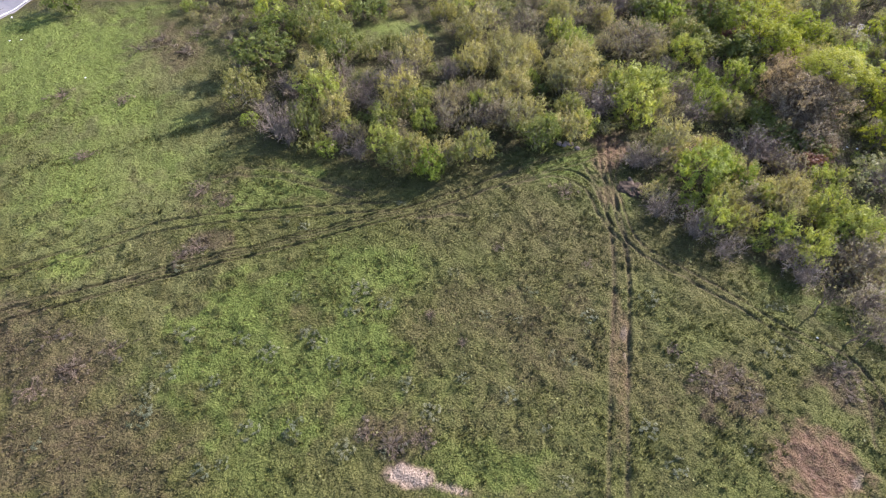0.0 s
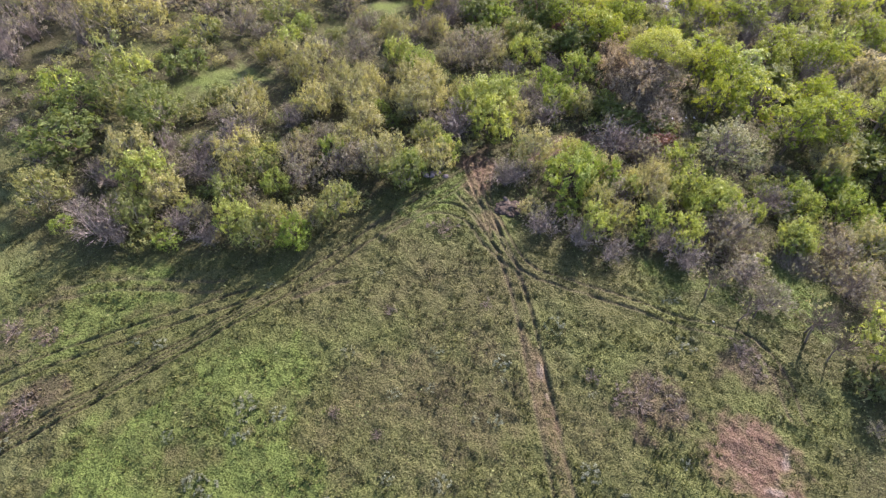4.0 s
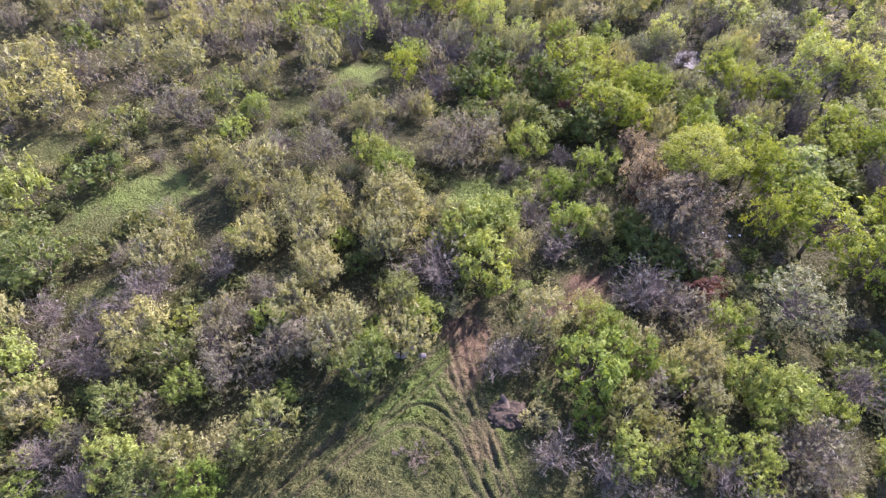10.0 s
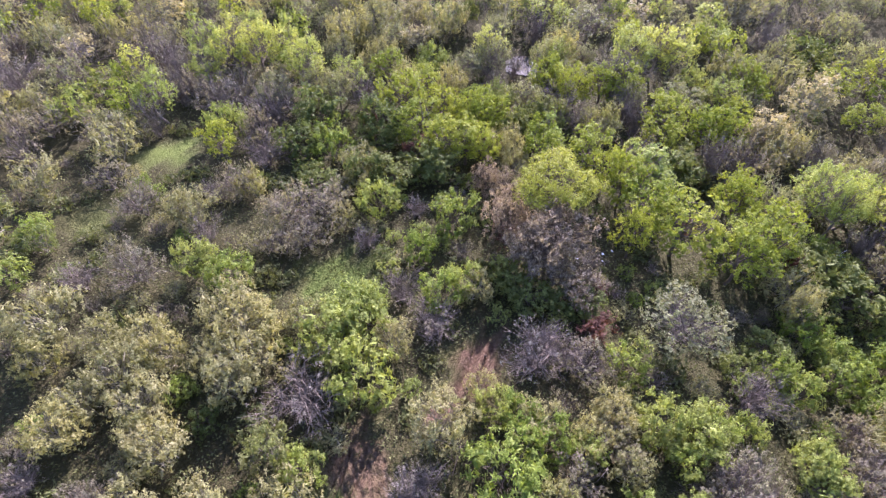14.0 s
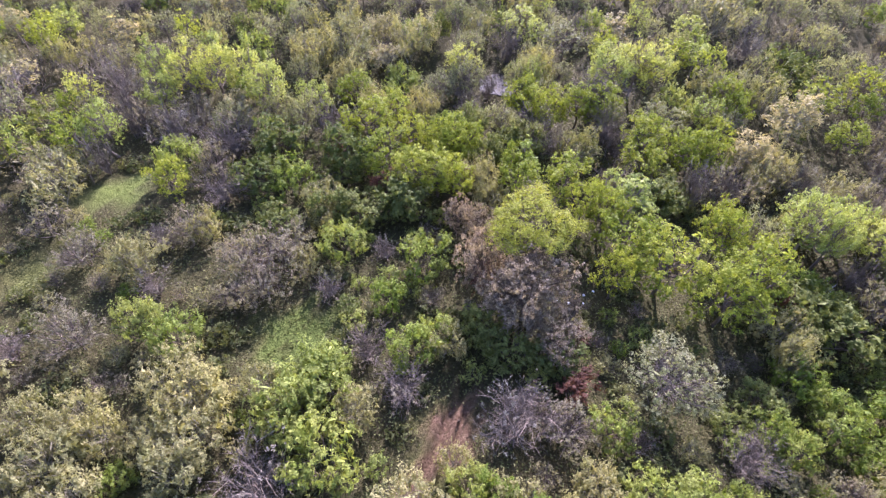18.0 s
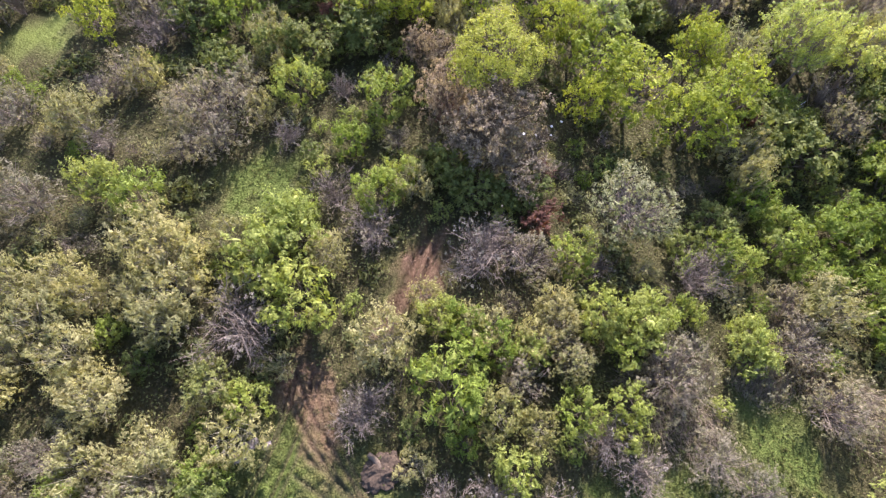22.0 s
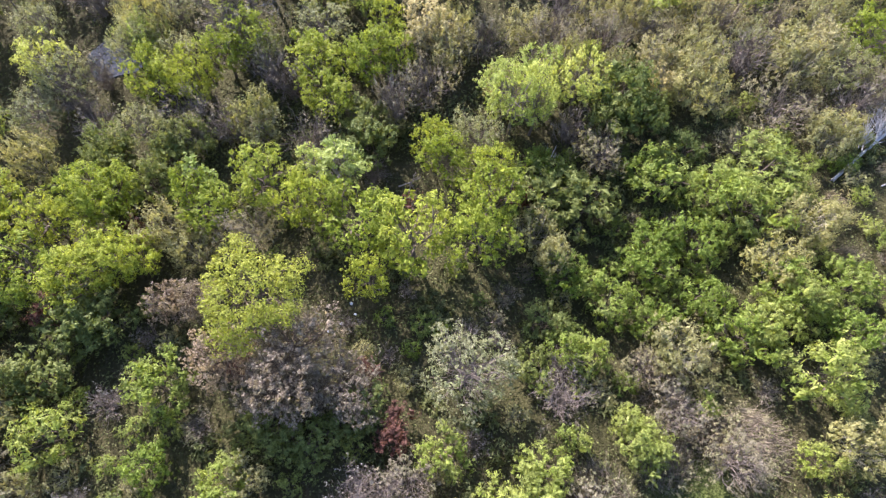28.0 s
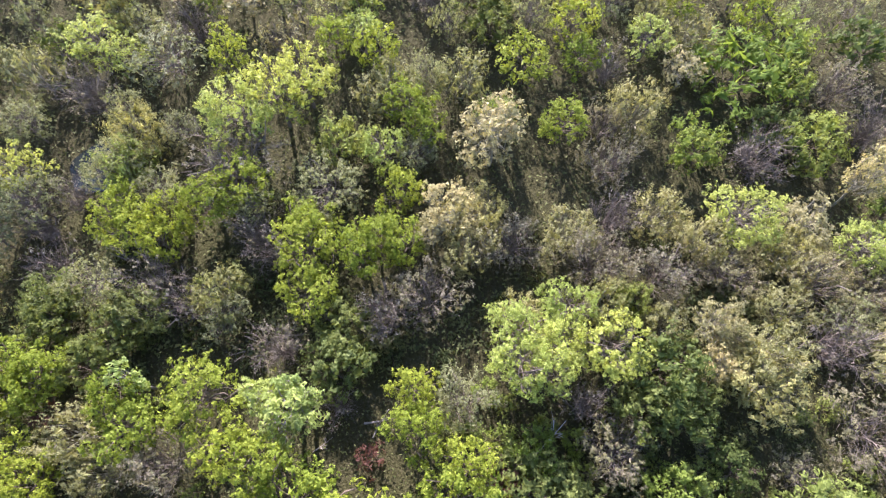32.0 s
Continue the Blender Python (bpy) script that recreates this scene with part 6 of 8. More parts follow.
plant("silver", 146.9, -42.8, 2.9, 6.3)
plant("silver", 137.7, 91.4, 2.5, 6.4)
plant("bare", 123.5, 136.3, 2.6, 5.8)
plant("dark", 69.3, 101.9, 3.3, 5.8)
plant("silver", 175.6, 18.9, 2.5, 5.9)
plant("olive", 31.1, 131.6, 1.5, 1.8)
plant("green", -0.5, 94.4, 1.3, 1.7)
plant("dark", 62.5, 49.3, 1.4, 1.8)
plant("dark", 110.2, 103.0, 2.4, 4.8)
plant("silver", 87.3, 133.6, 3.0, 6.8)
plant("dark", 100.0, -44.3, 3.2, 6.0)
plant("olive", 74.7, -20.0, 1.5, 1.9)
plant("silver", 111.9, -39.8, 3.2, 8.8)
plant("amber", 169.3, 43.2, 3.0, 6.8)
plant("poplar", 185.7, 15.7, 3.3, 7.9)
plant("silver", 135.6, 28.8, 2.6, 6.7)
plant("silver", 158.5, 14.5, 2.9, 8.4)
plant("olive", 185.2, -9.2, 2.7, 6.3)
plant("bare", 74.2, 131.3, 3.1, 6.0)
plant("tan", 18.3, 90.6, 1.3, 1.6)
plant("olive", 77.1, 128.2, 2.7, 6.4)
plant("tan", 28.5, 117.7, 1.3, 1.6)
plant("olive", 103.1, 104.0, 2.5, 6.0)
plant("poplar", 140.2, 36.9, 2.6, 8.6)
plant("poplar", 126.5, 95.9, 2.7, 7.5)
plant("tan", 120.6, -2.6, 2.4, 5.7)
plant("bare", 93.4, 99.0, 2.9, 6.6)
plant("silver", 76.1, 122.1, 3.3, 6.9)
plant("olive", 44.2, 110.5, 1.4, 1.7)
plant("olive", 139.1, 59.1, 2.5, 5.4)
plant("silver", 116.1, 18.2, 2.6, 5.4)
plant("silver", 138.2, 33.8, 3.3, 6.9)
plant("silver", 130.5, 131.0, 3.2, 7.0)
plant("bare", 118.9, 125.5, 3.0, 5.4)
plant("poplar", 142.2, 28.1, 3.3, 7.7)
plant("silver", 189.0, -10.1, 2.7, 7.5)
plant("silver", 154.3, 76.0, 2.6, 5.6)
plant("lime", 156.1, 85.2, 2.6, 6.3)
plant("olive", 49.2, 161.7, 1.2, 1.5)
plant("lime", 94.8, 131.3, 2.5, 5.7)
plant("olive", 96.1, 66.4, 3.3, 6.2)
plant("tan", 76.2, 160.6, 3.1, 5.0)
plant("lime", 126.5, -24.8, 2.8, 5.3)
plant("tan", 69.0, 145.6, 2.8, 5.3)
plant("hazel", 148.6, 71.6, 3.0, 5.9)
plant("bare", 132.8, 72.4, 2.4, 5.2)
plant("tan", 57.1, 138.8, 1.0, 1.2)
plant("poplar", 128.3, 51.7, 2.7, 7.4)
plant("poplar", 103.6, -49.1, 2.9, 8.0)
plant("silver", 98.9, 81.1, 3.0, 6.3)
plant("amber", 128.4, -12.5, 2.6, 5.8)
plant("bare", 85.3, 142.0, 3.4, 5.8)
plant("lime", 110.4, -31.0, 2.9, 5.5)
plant("tan", 75.0, 99.0, 3.2, 5.7)
plant("olive", 99.1, 75.2, 2.7, 5.8)
plant("tan", 150.9, 11.2, 3.1, 5.0)
plant("olive", 188.6, 20.5, 2.9, 5.2)
plant("hazel", 33.6, 128.8, 1.0, 1.3)
plant("olive", 47.7, 112.4, 1.4, 1.8)
plant("bare", 174.5, -3.1, 3.1, 6.0)
plant("silver", 148.6, -9.8, 3.0, 6.0)
plant("silver", 178.6, 66.8, 3.0, 6.5)
plant("dark", 77.9, 169.7, 3.0, 5.9)
plant("tan", 103.1, 174.7, 2.8, 5.1)
plant("hazel", 104.3, 150.6, 2.6, 6.3)
plant("silver", 152.8, 78.9, 2.7, 6.4)
plant("tan", 45.9, 61.5, 1.1, 1.4)
plant("olive", 71.1, 27.9, 1.0, 1.3)
plant("amber", 62.6, 146.9, 3.4, 6.9)
plant("silver", 128.7, 80.4, 3.2, 7.4)
plant("olive", 87.1, 45.4, 3.0, 6.4)
plant("bare", 80.1, 97.3, 2.6, 6.4)
plant("tan", 57.2, 106.6, 1.0, 1.2)
plant("bare", 66.4, 135.9, 2.6, 6.6)
plant("silver", 171.5, 5.1, 2.9, 7.8)
plant("olive", 13.6, 110.8, 1.2, 1.5)
plant("bare", 139.3, 17.4, 2.7, 6.6)
plant("olive", 154.1, 69.8, 3.3, 6.0)
plant("amber", 88.9, 137.5, 3.2, 6.8)
plant("silver", 106.4, 105.5, 2.6, 6.1)
plant("olive", 137.5, -10.1, 2.9, 6.2)
plant("bare", 66.8, 167.1, 2.8, 5.2)
plant("olive", 15.0, 96.2, 1.5, 1.8)
plant("lime", 117.5, 26.6, 3.2, 6.0)
plant("olive", 89.6, 111.4, 2.7, 5.2)
plant("green", 58.7, 82.0, 1.2, 1.5)
plant("bare", 109.3, -2.3, 3.1, 5.6)
plant("silver", 95.9, 102.3, 2.5, 7.1)
plant("olive", 50.0, 130.6, 1.3, 1.6)
plant("green", 34.8, 142.5, 1.0, 1.2)
plant("green", 70.1, 23.6, 1.0, 1.2)
plant("green", 53.0, 8.3, 1.0, 1.3)
plant("silver", 133.9, 51.6, 2.5, 6.4)
plant("amber", 163.4, 29.8, 2.9, 7.1)
plant("hazel", 6.1, 112.8, 1.1, 1.3)
plant("hazel", 99.2, 0.1, 2.9, 6.3)
plant("silver", 143.7, 89.4, 2.5, 7.4)
plant("bare", 75.9, 23.0, 1.1, 1.3)
plant("silver", 137.1, -33.7, 2.8, 6.9)
plant("olive", 94.4, 166.7, 2.8, 6.2)
plant("hazel", 7.8, 84.0, 1.4, 1.8)
plant("dark", 140.7, 8.3, 2.9, 5.5)
plant("tan", 155.3, -4.7, 2.6, 5.7)
plant("olive", 15.2, 119.4, 1.4, 1.8)
plant("lime", 138.4, 26.0, 3.1, 5.7)
plant("silver", 107.6, 173.3, 2.4, 8.2)
plant("bare", 99.3, 166.0, 3.3, 6.0)
plant("silver", 132.0, -39.6, 2.6, 5.1)
plant("olive", 21.9, 120.3, 1.5, 1.9)
plant("silver", 108.0, 95.3, 2.9, 6.2)
plant("dark", 162.8, 77.6, 2.9, 4.9)
plant("silver", 108.8, 112.9, 3.2, 5.9)
plant("tan", 112.4, 115.4, 2.4, 5.2)
plant("amber", 139.5, 40.6, 3.3, 5.7)
plant("olive", 107.3, -51.0, 2.6, 5.9)
plant("silver", 188.2, 44.4, 2.8, 8.8)
plant("silver", 159.7, 6.5, 3.4, 5.6)
plant("olive", 8.4, 78.5, 1.2, 1.5)
plant("tan", 27.4, 114.5, 1.1, 1.4)
plant("poplar", 116.1, 21.5, 2.7, 7.7)
plant("amber", 94.9, -29.1, 2.6, 6.8)
plant("olive", 149.8, 65.2, 3.0, 5.5)
plant("lime", 113.7, 48.5, 2.8, 6.5)
plant("amber", 86.2, 82.8, 2.8, 6.4)
plant("tan", 92.2, 149.8, 3.4, 5.2)
plant("olive", 184.6, 19.9, 2.5, 6.6)
plant("tan", 21.9, 133.8, 1.1, 1.4)
plant("olive", 100.1, 118.9, 2.8, 5.4)
plant("silver", 175.2, 62.6, 3.2, 6.4)
plant("bare", 176.7, 14.9, 3.2, 6.0)
plant("silver", 115.8, 94.0, 3.4, 6.4)
plant("hazel", 112.5, 145.0, 2.9, 5.1)
plant("tan", 54.0, 124.6, 1.0, 1.3)
plant("tan", 12.6, 106.7, 1.3, 1.7)
plant("oak", 175.8, 51.7, 2.9, 8.2)
plant("lime", 120.8, 9.4, 2.5, 6.1)
plant("tan", 60.4, 158.9, 2.7, 5.3)
plant("olive", 181.8, 29.8, 2.7, 6.1)
plant("olive", 63.7, 107.4, 2.7, 5.6)
plant("bare", 145.1, 17.4, 3.1, 6.6)
plant("tan", 49.4, 158.0, 1.4, 1.8)
plant("silver", 143.6, 81.4, 3.0, 6.4)
plant("poplar", 77.2, 103.4, 2.4, 8.1)
plant("poplar", 159.9, 25.4, 2.6, 8.0)
plant("olive", 60.6, -14.1, 1.2, 1.5)
plant("bare", 125.3, -41.5, 2.7, 5.1)
plant("poplar", 150.2, -6.4, 2.6, 8.9)
plant("silver", 110.9, 44.6, 3.2, 6.2)
plant("hazel", 161.2, 32.8, 2.7, 6.4)
plant("oak", 97.9, 70.6, 3.3, 7.2)
plant("green", 71.2, -16.0, 1.3, 1.9)
plant("green", 82.9, -19.4, 1.3, 2.0)
plant("lime", 82.6, -9.7, 1.0, 1.5)
plant("straw", 89.4, -26.8, 1.2, 1.8)
plant("lime", 90.4, -18.9, 1.3, 1.9)
plant("green", 63.3, 6.2, 1.2, 1.8)
plant("green", 80.3, -23.5, 1.1, 1.7)
plant("olive", 72.1, 8.8, 1.3, 2.0)
plant("lime", 83.0, -13.0, 1.1, 1.7)
plant("lime", 85.1, -6.7, 1.5, 2.2)
plant("green", 84.7, 3.0, 1.3, 1.9)
plant("green", 83.0, -17.8, 1.1, 1.7)
plant("lime", 73.9, -26.6, 1.2, 1.8)
plant("lime", 88.0, 12.1, 1.2, 1.8)
plant("lime", 64.4, -10.7, 1.4, 2.2)
plant("green", 72.6, -12.5, 1.3, 1.9)
plant("straw", 70.3, -18.8, 1.2, 1.8)
plant("green", 76.2, -23.7, 1.2, 1.8)
plant("green", 81.4, 0.7, 1.2, 1.8)
plant("green", 85.3, -1.9, 1.3, 1.9)
plant("olive", 62.5, -19.7, 1.4, 2.1)
plant("lime", 70.6, -23.0, 1.5, 2.2)
plant("green", 65.8, -13.7, 1.1, 1.7)
plant("green", 68.6, -19.1, 1.0, 1.6)
plant("lime", 69.1, 8.9, 1.2, 1.8)
plant("lime", 71.3, -1.8, 1.4, 2.1)
plant("lime", 84.6, -33.6, 1.2, 1.8)
plant("lime", 64.9, 13.3, 1.4, 2.1)
plant("green", 80.3, -11.3, 1.4, 2.1)
plant("green", 87.6, 9.7, 1.4, 2.1)
plant("lime", 85.4, -20.0, 1.3, 1.9)
plant("olive", 74.7, -13.7, 1.2, 1.9)
plant("green", 60.0, 0.3, 1.3, 1.9)
plant("lime", 89.9, -16.7, 1.0, 1.5)
plant("olive", 62.7, -16.9, 1.0, 1.5)
plant("lime", 72.1, -4.3, 1.3, 2.0)
plant("lime", 88.5, 5.8, 1.2, 1.9)
plant("lime", 63.9, 10.3, 1.0, 1.5)
plant("lime", 79.9, 7.2, 1.2, 1.8)
plant("lime", 91.4, -33.4, 1.3, 1.9)
plant("green", 69.7, -16.8, 1.3, 1.9)
plant("lime", 70.6, -0.2, 1.3, 2.0)
plant("green", 81.0, -20.9, 1.2, 1.9)
plant("green", 73.4, -7.7, 1.0, 1.6)
plant("olive", 86.8, -7.5, 1.1, 1.7)
plant("green", 90.4, 9.4, 1.1, 1.6)
plant("straw", 61.7, -15.8, 1.4, 2.0)
plant("straw", 75.8, 11.5, 1.0, 1.5)
plant("green", 87.3, 3.3, 1.5, 2.2)
plant("straw", 69.5, -1.4, 1.1, 1.6)
plant("lime", 74.2, -8.9, 1.2, 1.8)
plant("green", 91.4, 11.0, 1.4, 2.1)
plant("olive", 62.0, -7.3, 1.2, 1.8)
plant("olive", 69.4, -6.4, 1.1, 1.6)
plant("green", 66.5, -18.0, 1.1, 1.7)
# low brambles in the gaps
plant("bramble", 92.0, 30.3, 1.4, 0.9)
plant("bramble", 65.3, 22.6, 1.2, 0.7)
plant("bramble", 44.9, 84.8, 1.0, 0.8)
plant("bramble", 76.2, -4.2, 1.0, 0.8)
plant("bramble", 88.0, -11.2, 1.2, 1.0)
plant("bramble", 94.2, 85.2, 1.6, 1.4)
plant("bramble", 90.8, 39.4, 1.6, 1.3)
plant("bramble", 60.1, 76.4, 1.4, 0.8)
plant("bramble", 66.2, 38.4, 1.5, 1.3)
plant("bramble", 81.3, 57.2, 0.9, 0.6)
plant("bramble", 21.8, 69.4, 1.6, 1.4)
plant("bramble", 97.2, -25.1, 1.1, 0.9)
plant("bramble", 99.5, 9.5, 1.4, 1.2)
plant("bramble", 81.2, -27.1, 1.8, 1.1)
plant("bramble", 52.2, 65.8, 1.3, 0.8)
plant("bramble", 87.3, -9.0, 1.1, 0.9)
plant("bramble", 107.6, 58.7, 1.0, 0.7)
plant("bramble", 93.0, 86.6, 1.1, 0.9)
plant("bramble", 61.0, 28.4, 1.2, 0.8)
plant("bramble", 80.2, -6.4, 1.3, 1.0)
plant("bramble", 65.6, 42.1, 1.1, 1.0)
plant("bramble", 34.8, 49.3, 0.9, 0.6)
plant("bramble", 87.5, 13.7, 1.5, 1.1)
plant("bramble", 45.5, 42.3, 1.3, 0.8)
plant("bramble", 57.3, 46.4, 0.9, 0.8)
plant("bramble", 22.3, 47.6, 1.1, 1.0)
plant("bramble", 82.9, 74.6, 1.0, 0.9)
plant("bramble", 52.6, -8.0, 1.1, 1.0)
plant("bramble", 73.9, 84.9, 1.5, 1.3)
plant("bramble", 80.2, -1.4, 1.0, 0.6)
plant("bramble", 107.1, 23.6, 1.3, 1.2)
plant("bramble", 95.0, 81.9, 1.0, 0.6)
plant("bramble", 90.1, 77.5, 1.0, 0.6)
plant("bramble", 93.9, 19.8, 1.2, 1.0)
plant("bramble", 79.7, 37.1, 1.6, 0.9)
plant("bramble", 72.9, 27.6, 0.9, 0.5)
plant("bramble", 85.7, 87.7, 1.0, 0.7)
plant("bramble", 45.0, -4.2, 1.6, 1.2)
plant("bramble", 106.8, -6.9, 1.3, 1.2)
plant("bramble", 29.0, 56.2, 1.4, 1.1)
plant("bramble", 26.7, 68.4, 1.5, 1.0)
plant("bramble", 27.9, 86.9, 0.9, 0.6)
plant("bramble", 10.1, 74.4, 1.1, 0.8)
plant("bramble", 100.6, -12.3, 1.5, 1.0)
plant("bramble", 19.2, 78.1, 1.6, 1.4)
plant("bramble", 73.7, 20.9, 1.7, 1.3)
plant("bramble", 14.5, 69.0, 1.7, 1.4)
plant("bramble", 104.2, 89.5, 1.1, 0.7)
plant("bramble", 27.1, 41.9, 1.2, 0.7)
plant("bramble", 10.6, 69.3, 1.0, 0.7)
plant("bramble", 87.1, 60.5, 1.2, 0.8)
plant("bramble", 65.2, -22.7, 1.8, 1.1)
plant("bramble", 70.6, 61.6, 1.1, 0.9)
plant("bramble", 95.2, 55.2, 1.6, 1.3)
plant("bramble", 40.5, 47.8, 1.6, 1.2)
plant("bramble", 25.5, 87.1, 1.0, 0.7)
plant("bramble", 88.8, 37.9, 1.1, 0.7)
plant("bramble", 79.6, 12.6, 1.3, 0.8)
plant("bramble", 95.4, 42.9, 1.0, 0.8)
plant("bramble", 50.2, -11.6, 1.5, 1.0)
plant("bramble", 87.9, 43.2, 1.4, 1.0)
plant("bramble", 35.9, 62.4, 1.4, 0.8)
plant("bramble", 20.9, 85.7, 0.9, 0.7)
plant("bramble", 78.7, 27.1, 0.9, 0.7)
plant("bramble", 102.9, 36.7, 1.1, 0.9)
plant("bramble", 82.9, -0.2, 1.7, 1.5)
plant("bramble", 92.9, -10.3, 0.9, 0.8)
plant("bramble", 108.3, 9.6, 1.0, 0.6)
plant("bramble", 79.5, -4.7, 0.9, 0.7)
plant("bramble", 101.1, -1.4, 1.1, 0.6)
plant("bramble", 56.1, 46.0, 0.9, 0.8)
plant("bramble", 94.2, -18.2, 1.0, 0.7)
plant("bramble", 56.8, 10.5, 0.9, 0.6)
plant("bramble", 95.3, -7.9, 1.8, 1.4)
plant("bramble", 102.3, 62.1, 1.7, 1.4)
plant("bramble", 94.2, 32.7, 1.2, 1.1)
plant("bramble", 50.8, 86.1, 1.5, 1.1)
plant("bramble", 40.2, 81.6, 1.1, 0.7)
plant("bramble", 7.7, 52.0, 1.8, 1.3)
plant("bramble", 19.2, 53.1, 1.0, 0.8)
plant("bramble", 32.9, 87.1, 1.3, 1.0)
plant("bramble", 86.8, 33.8, 1.2, 1.0)
plant("bramble", 66.3, 74.2, 1.2, 0.7)
plant("bramble", 88.8, -25.4, 1.1, 0.9)
plant("bramble", 105.3, 49.4, 1.5, 1.0)
plant("bramble", 47.1, 74.4, 1.2, 0.9)
plant("bramble", 47.4, 37.4, 1.0, 0.8)
plant("bramble", 103.1, 5.5, 1.2, 1.0)
plant("bramble", 90.3, 54.4, 0.9, 0.8)
plant("bramble", 102.1, -22.7, 1.5, 1.1)
plant("bramble", 67.3, 68.2, 1.5, 1.0)
plant("bramble", 70.8, 87.9, 1.5, 1.0)
plant("bramble", 105.5, 80.5, 1.5, 1.1)
plant("bramble", 90.7, -20.9, 1.1, 0.7)
plant("bramble", 92.1, 67.7, 1.5, 1.2)
plant("bramble", 94.0, 14.7, 1.3, 1.1)
plant("bramble", 103.9, 44.8, 1.3, 1.2)
plant("bramble", 84.6, 75.6, 1.2, 1.1)
plant("bramble", 58.5, -1.6, 0.9, 0.8)
plant("bramble", 89.6, -14.2, 1.2, 0.7)
plant("bramble", 82.2, 17.1, 1.1, 1.0)
plant("bramble", 81.1, 45.8, 1.0, 0.6)
plant("bramble", 53.7, 58.1, 1.5, 1.1)
plant("bramble", 99.4, -14.4, 1.7, 1.4)
plant("bramble", 54.6, 56.4, 1.1, 1.0)
plant("bramble", 108.5, 84.1, 1.3, 1.0)
plant("bramble", 57.3, 38.1, 1.0, 0.9)
plant("bramble", 74.4, 44.1, 1.4, 1.1)
plant("bramble", 89.3, -9.0, 1.0, 0.7)
plant("bramble", 60.1, 18.4, 1.1, 0.9)
plant("bramble", 15.9, 67.6, 1.5, 1.3)
plant("bramble", 76.8, 82.1, 0.9, 0.8)
plant("bramble", 108.7, -23.0, 1.1, 0.7)
plant("bramble", 63.2, 77.9, 1.6, 1.1)
plant("bramble", 98.1, -26.1, 0.9, 0.8)
plant("bramble", 92.5, 43.7, 1.3, 1.1)
plant("bramble", 18.5, 73.5, 1.0, 0.6)
plant("bramble", 102.6, 30.9, 1.4, 1.0)
plant("bramble", 65.7, 69.5, 0.9, 0.7)
plant("bramble", 97.0, -28.2, 1.6, 0.9)
plant("bramble", 95.2, 59.5, 1.5, 0.8)
plant("bramble", 50.7, 55.7, 1.4, 1.1)
plant("bramble", 56.8, 78.6, 1.2, 0.7)
plant("bramble", 63.4, 36.4, 1.2, 0.8)
plant("bramble", 75.7, 72.9, 1.4, 1.0)
plant("bramble", 87.7, 50.2, 1.0, 0.7)
plant("bramble", 96.4, 39.1, 1.2, 0.8)
plant("bramble", 108.0, 25.7, 1.0, 0.8)
plant("bramble", 54.8, -11.0, 1.8, 1.5)
plant("bramble", 69.9, 89.4, 1.0, 0.7)
plant("bramble", 78.0, 24.3, 1.5, 0.9)
plant("bramble", 70.0, 27.3, 1.2, 0.8)
plant("bramble", 43.1, 65.9, 1.4, 1.0)
plant("bramble", 49.9, 78.0, 1.3, 1.1)
plant("bramble", 42.6, 82.5, 1.6, 1.1)
plant("bramble", 6.3, 88.4, 1.1, 0.9)
plant("bramble", 52.6, 24.8, 1.0, 0.8)
plant("bramble", 61.8, -3.7, 1.1, 0.7)
plant("bramble", 77.2, 69.2, 1.1, 0.7)
plant("bramble", 100.6, 24.9, 1.2, 0.9)
plant("bramble", 88.2, 53.7, 1.1, 0.7)
plant("bramble", 78.1, 2.3, 1.4, 1.1)
plant("bramble", 100.1, -9.0, 1.5, 1.2)
plant("bramble", 67.4, 15.0, 1.1, 0.6)
plant("bramble", 87.0, -3.4, 0.9, 0.7)
plant("bramble", 12.4, 67.9, 1.0, 0.8)
plant("bramble", 71.8, 3.0, 1.3, 1.0)
plant("bramble", 25.4, 70.4, 1.7, 1.4)
plant("bramble", 51.1, 17.5, 0.9, 0.5)
plant("bramble", 70.2, 67.4, 1.2, 1.0)
plant("bramble", 68.5, 67.6, 0.9, 0.7)
plant("bramble", 77.2, 18.1, 1.2, 1.0)
plant("bramble", 102.7, 79.1, 1.2, 0.8)
plant("bramble", 26.3, 55.1, 1.1, 0.7)
plant("bramble", 108.5, 45.0, 1.6, 1.1)
plant("bramble", 56.7, 81.7, 1.1, 0.9)
plant("bramble", 60.8, 80.1, 1.1, 0.9)
plant("bramble", 24.9, 57.1, 1.8, 1.1)
plant("bramble", 98.7, -3.2, 1.0, 0.8)
plant("bramble", 103.6, -29.7, 1.6, 1.4)
plant("bramble", 95.8, 19.4, 1.1, 1.0)
plant("bramble", 90.9, 47.3, 1.0, 0.6)
plant("bramble", 52.9, 38.1, 1.1, 0.7)
plant("bramble", 81.0, 29.8, 1.5, 1.0)
plant("bramble", 98.5, 66.5, 1.0, 0.7)
plant("bramble", 56.6, 20.8, 1.5, 1.3)
plant("bramble", 108.6, 5.6, 1.0, 0.7)
plant("bramble", 61.7, 8.1, 1.2, 0.8)
plant("bramble", 53.4, 85.0, 1.0, 0.6)
plant("bramble", 63.2, 18.9, 1.5, 1.3)
plant("bramble", 76.3, 1.4, 1.2, 0.7)
plant("bramble", 59.1, 47.7, 1.0, 0.8)
plant("bramble", 82.7, 67.9, 1.3, 0.8)
plant("bramble", 65.9, 52.0, 1.0, 0.7)
plant("bramble", 87.6, -16.0, 1.0, 0.6)
plant("bramble", 104.7, 37.5, 1.1, 0.7)
plant("bramble", 41.4, 42.1, 1.5, 1.1)
plant("bramble", 101.6, 33.2, 1.3, 0.7)
plant("bramble", 4.5, 68.9, 1.7, 1.5)
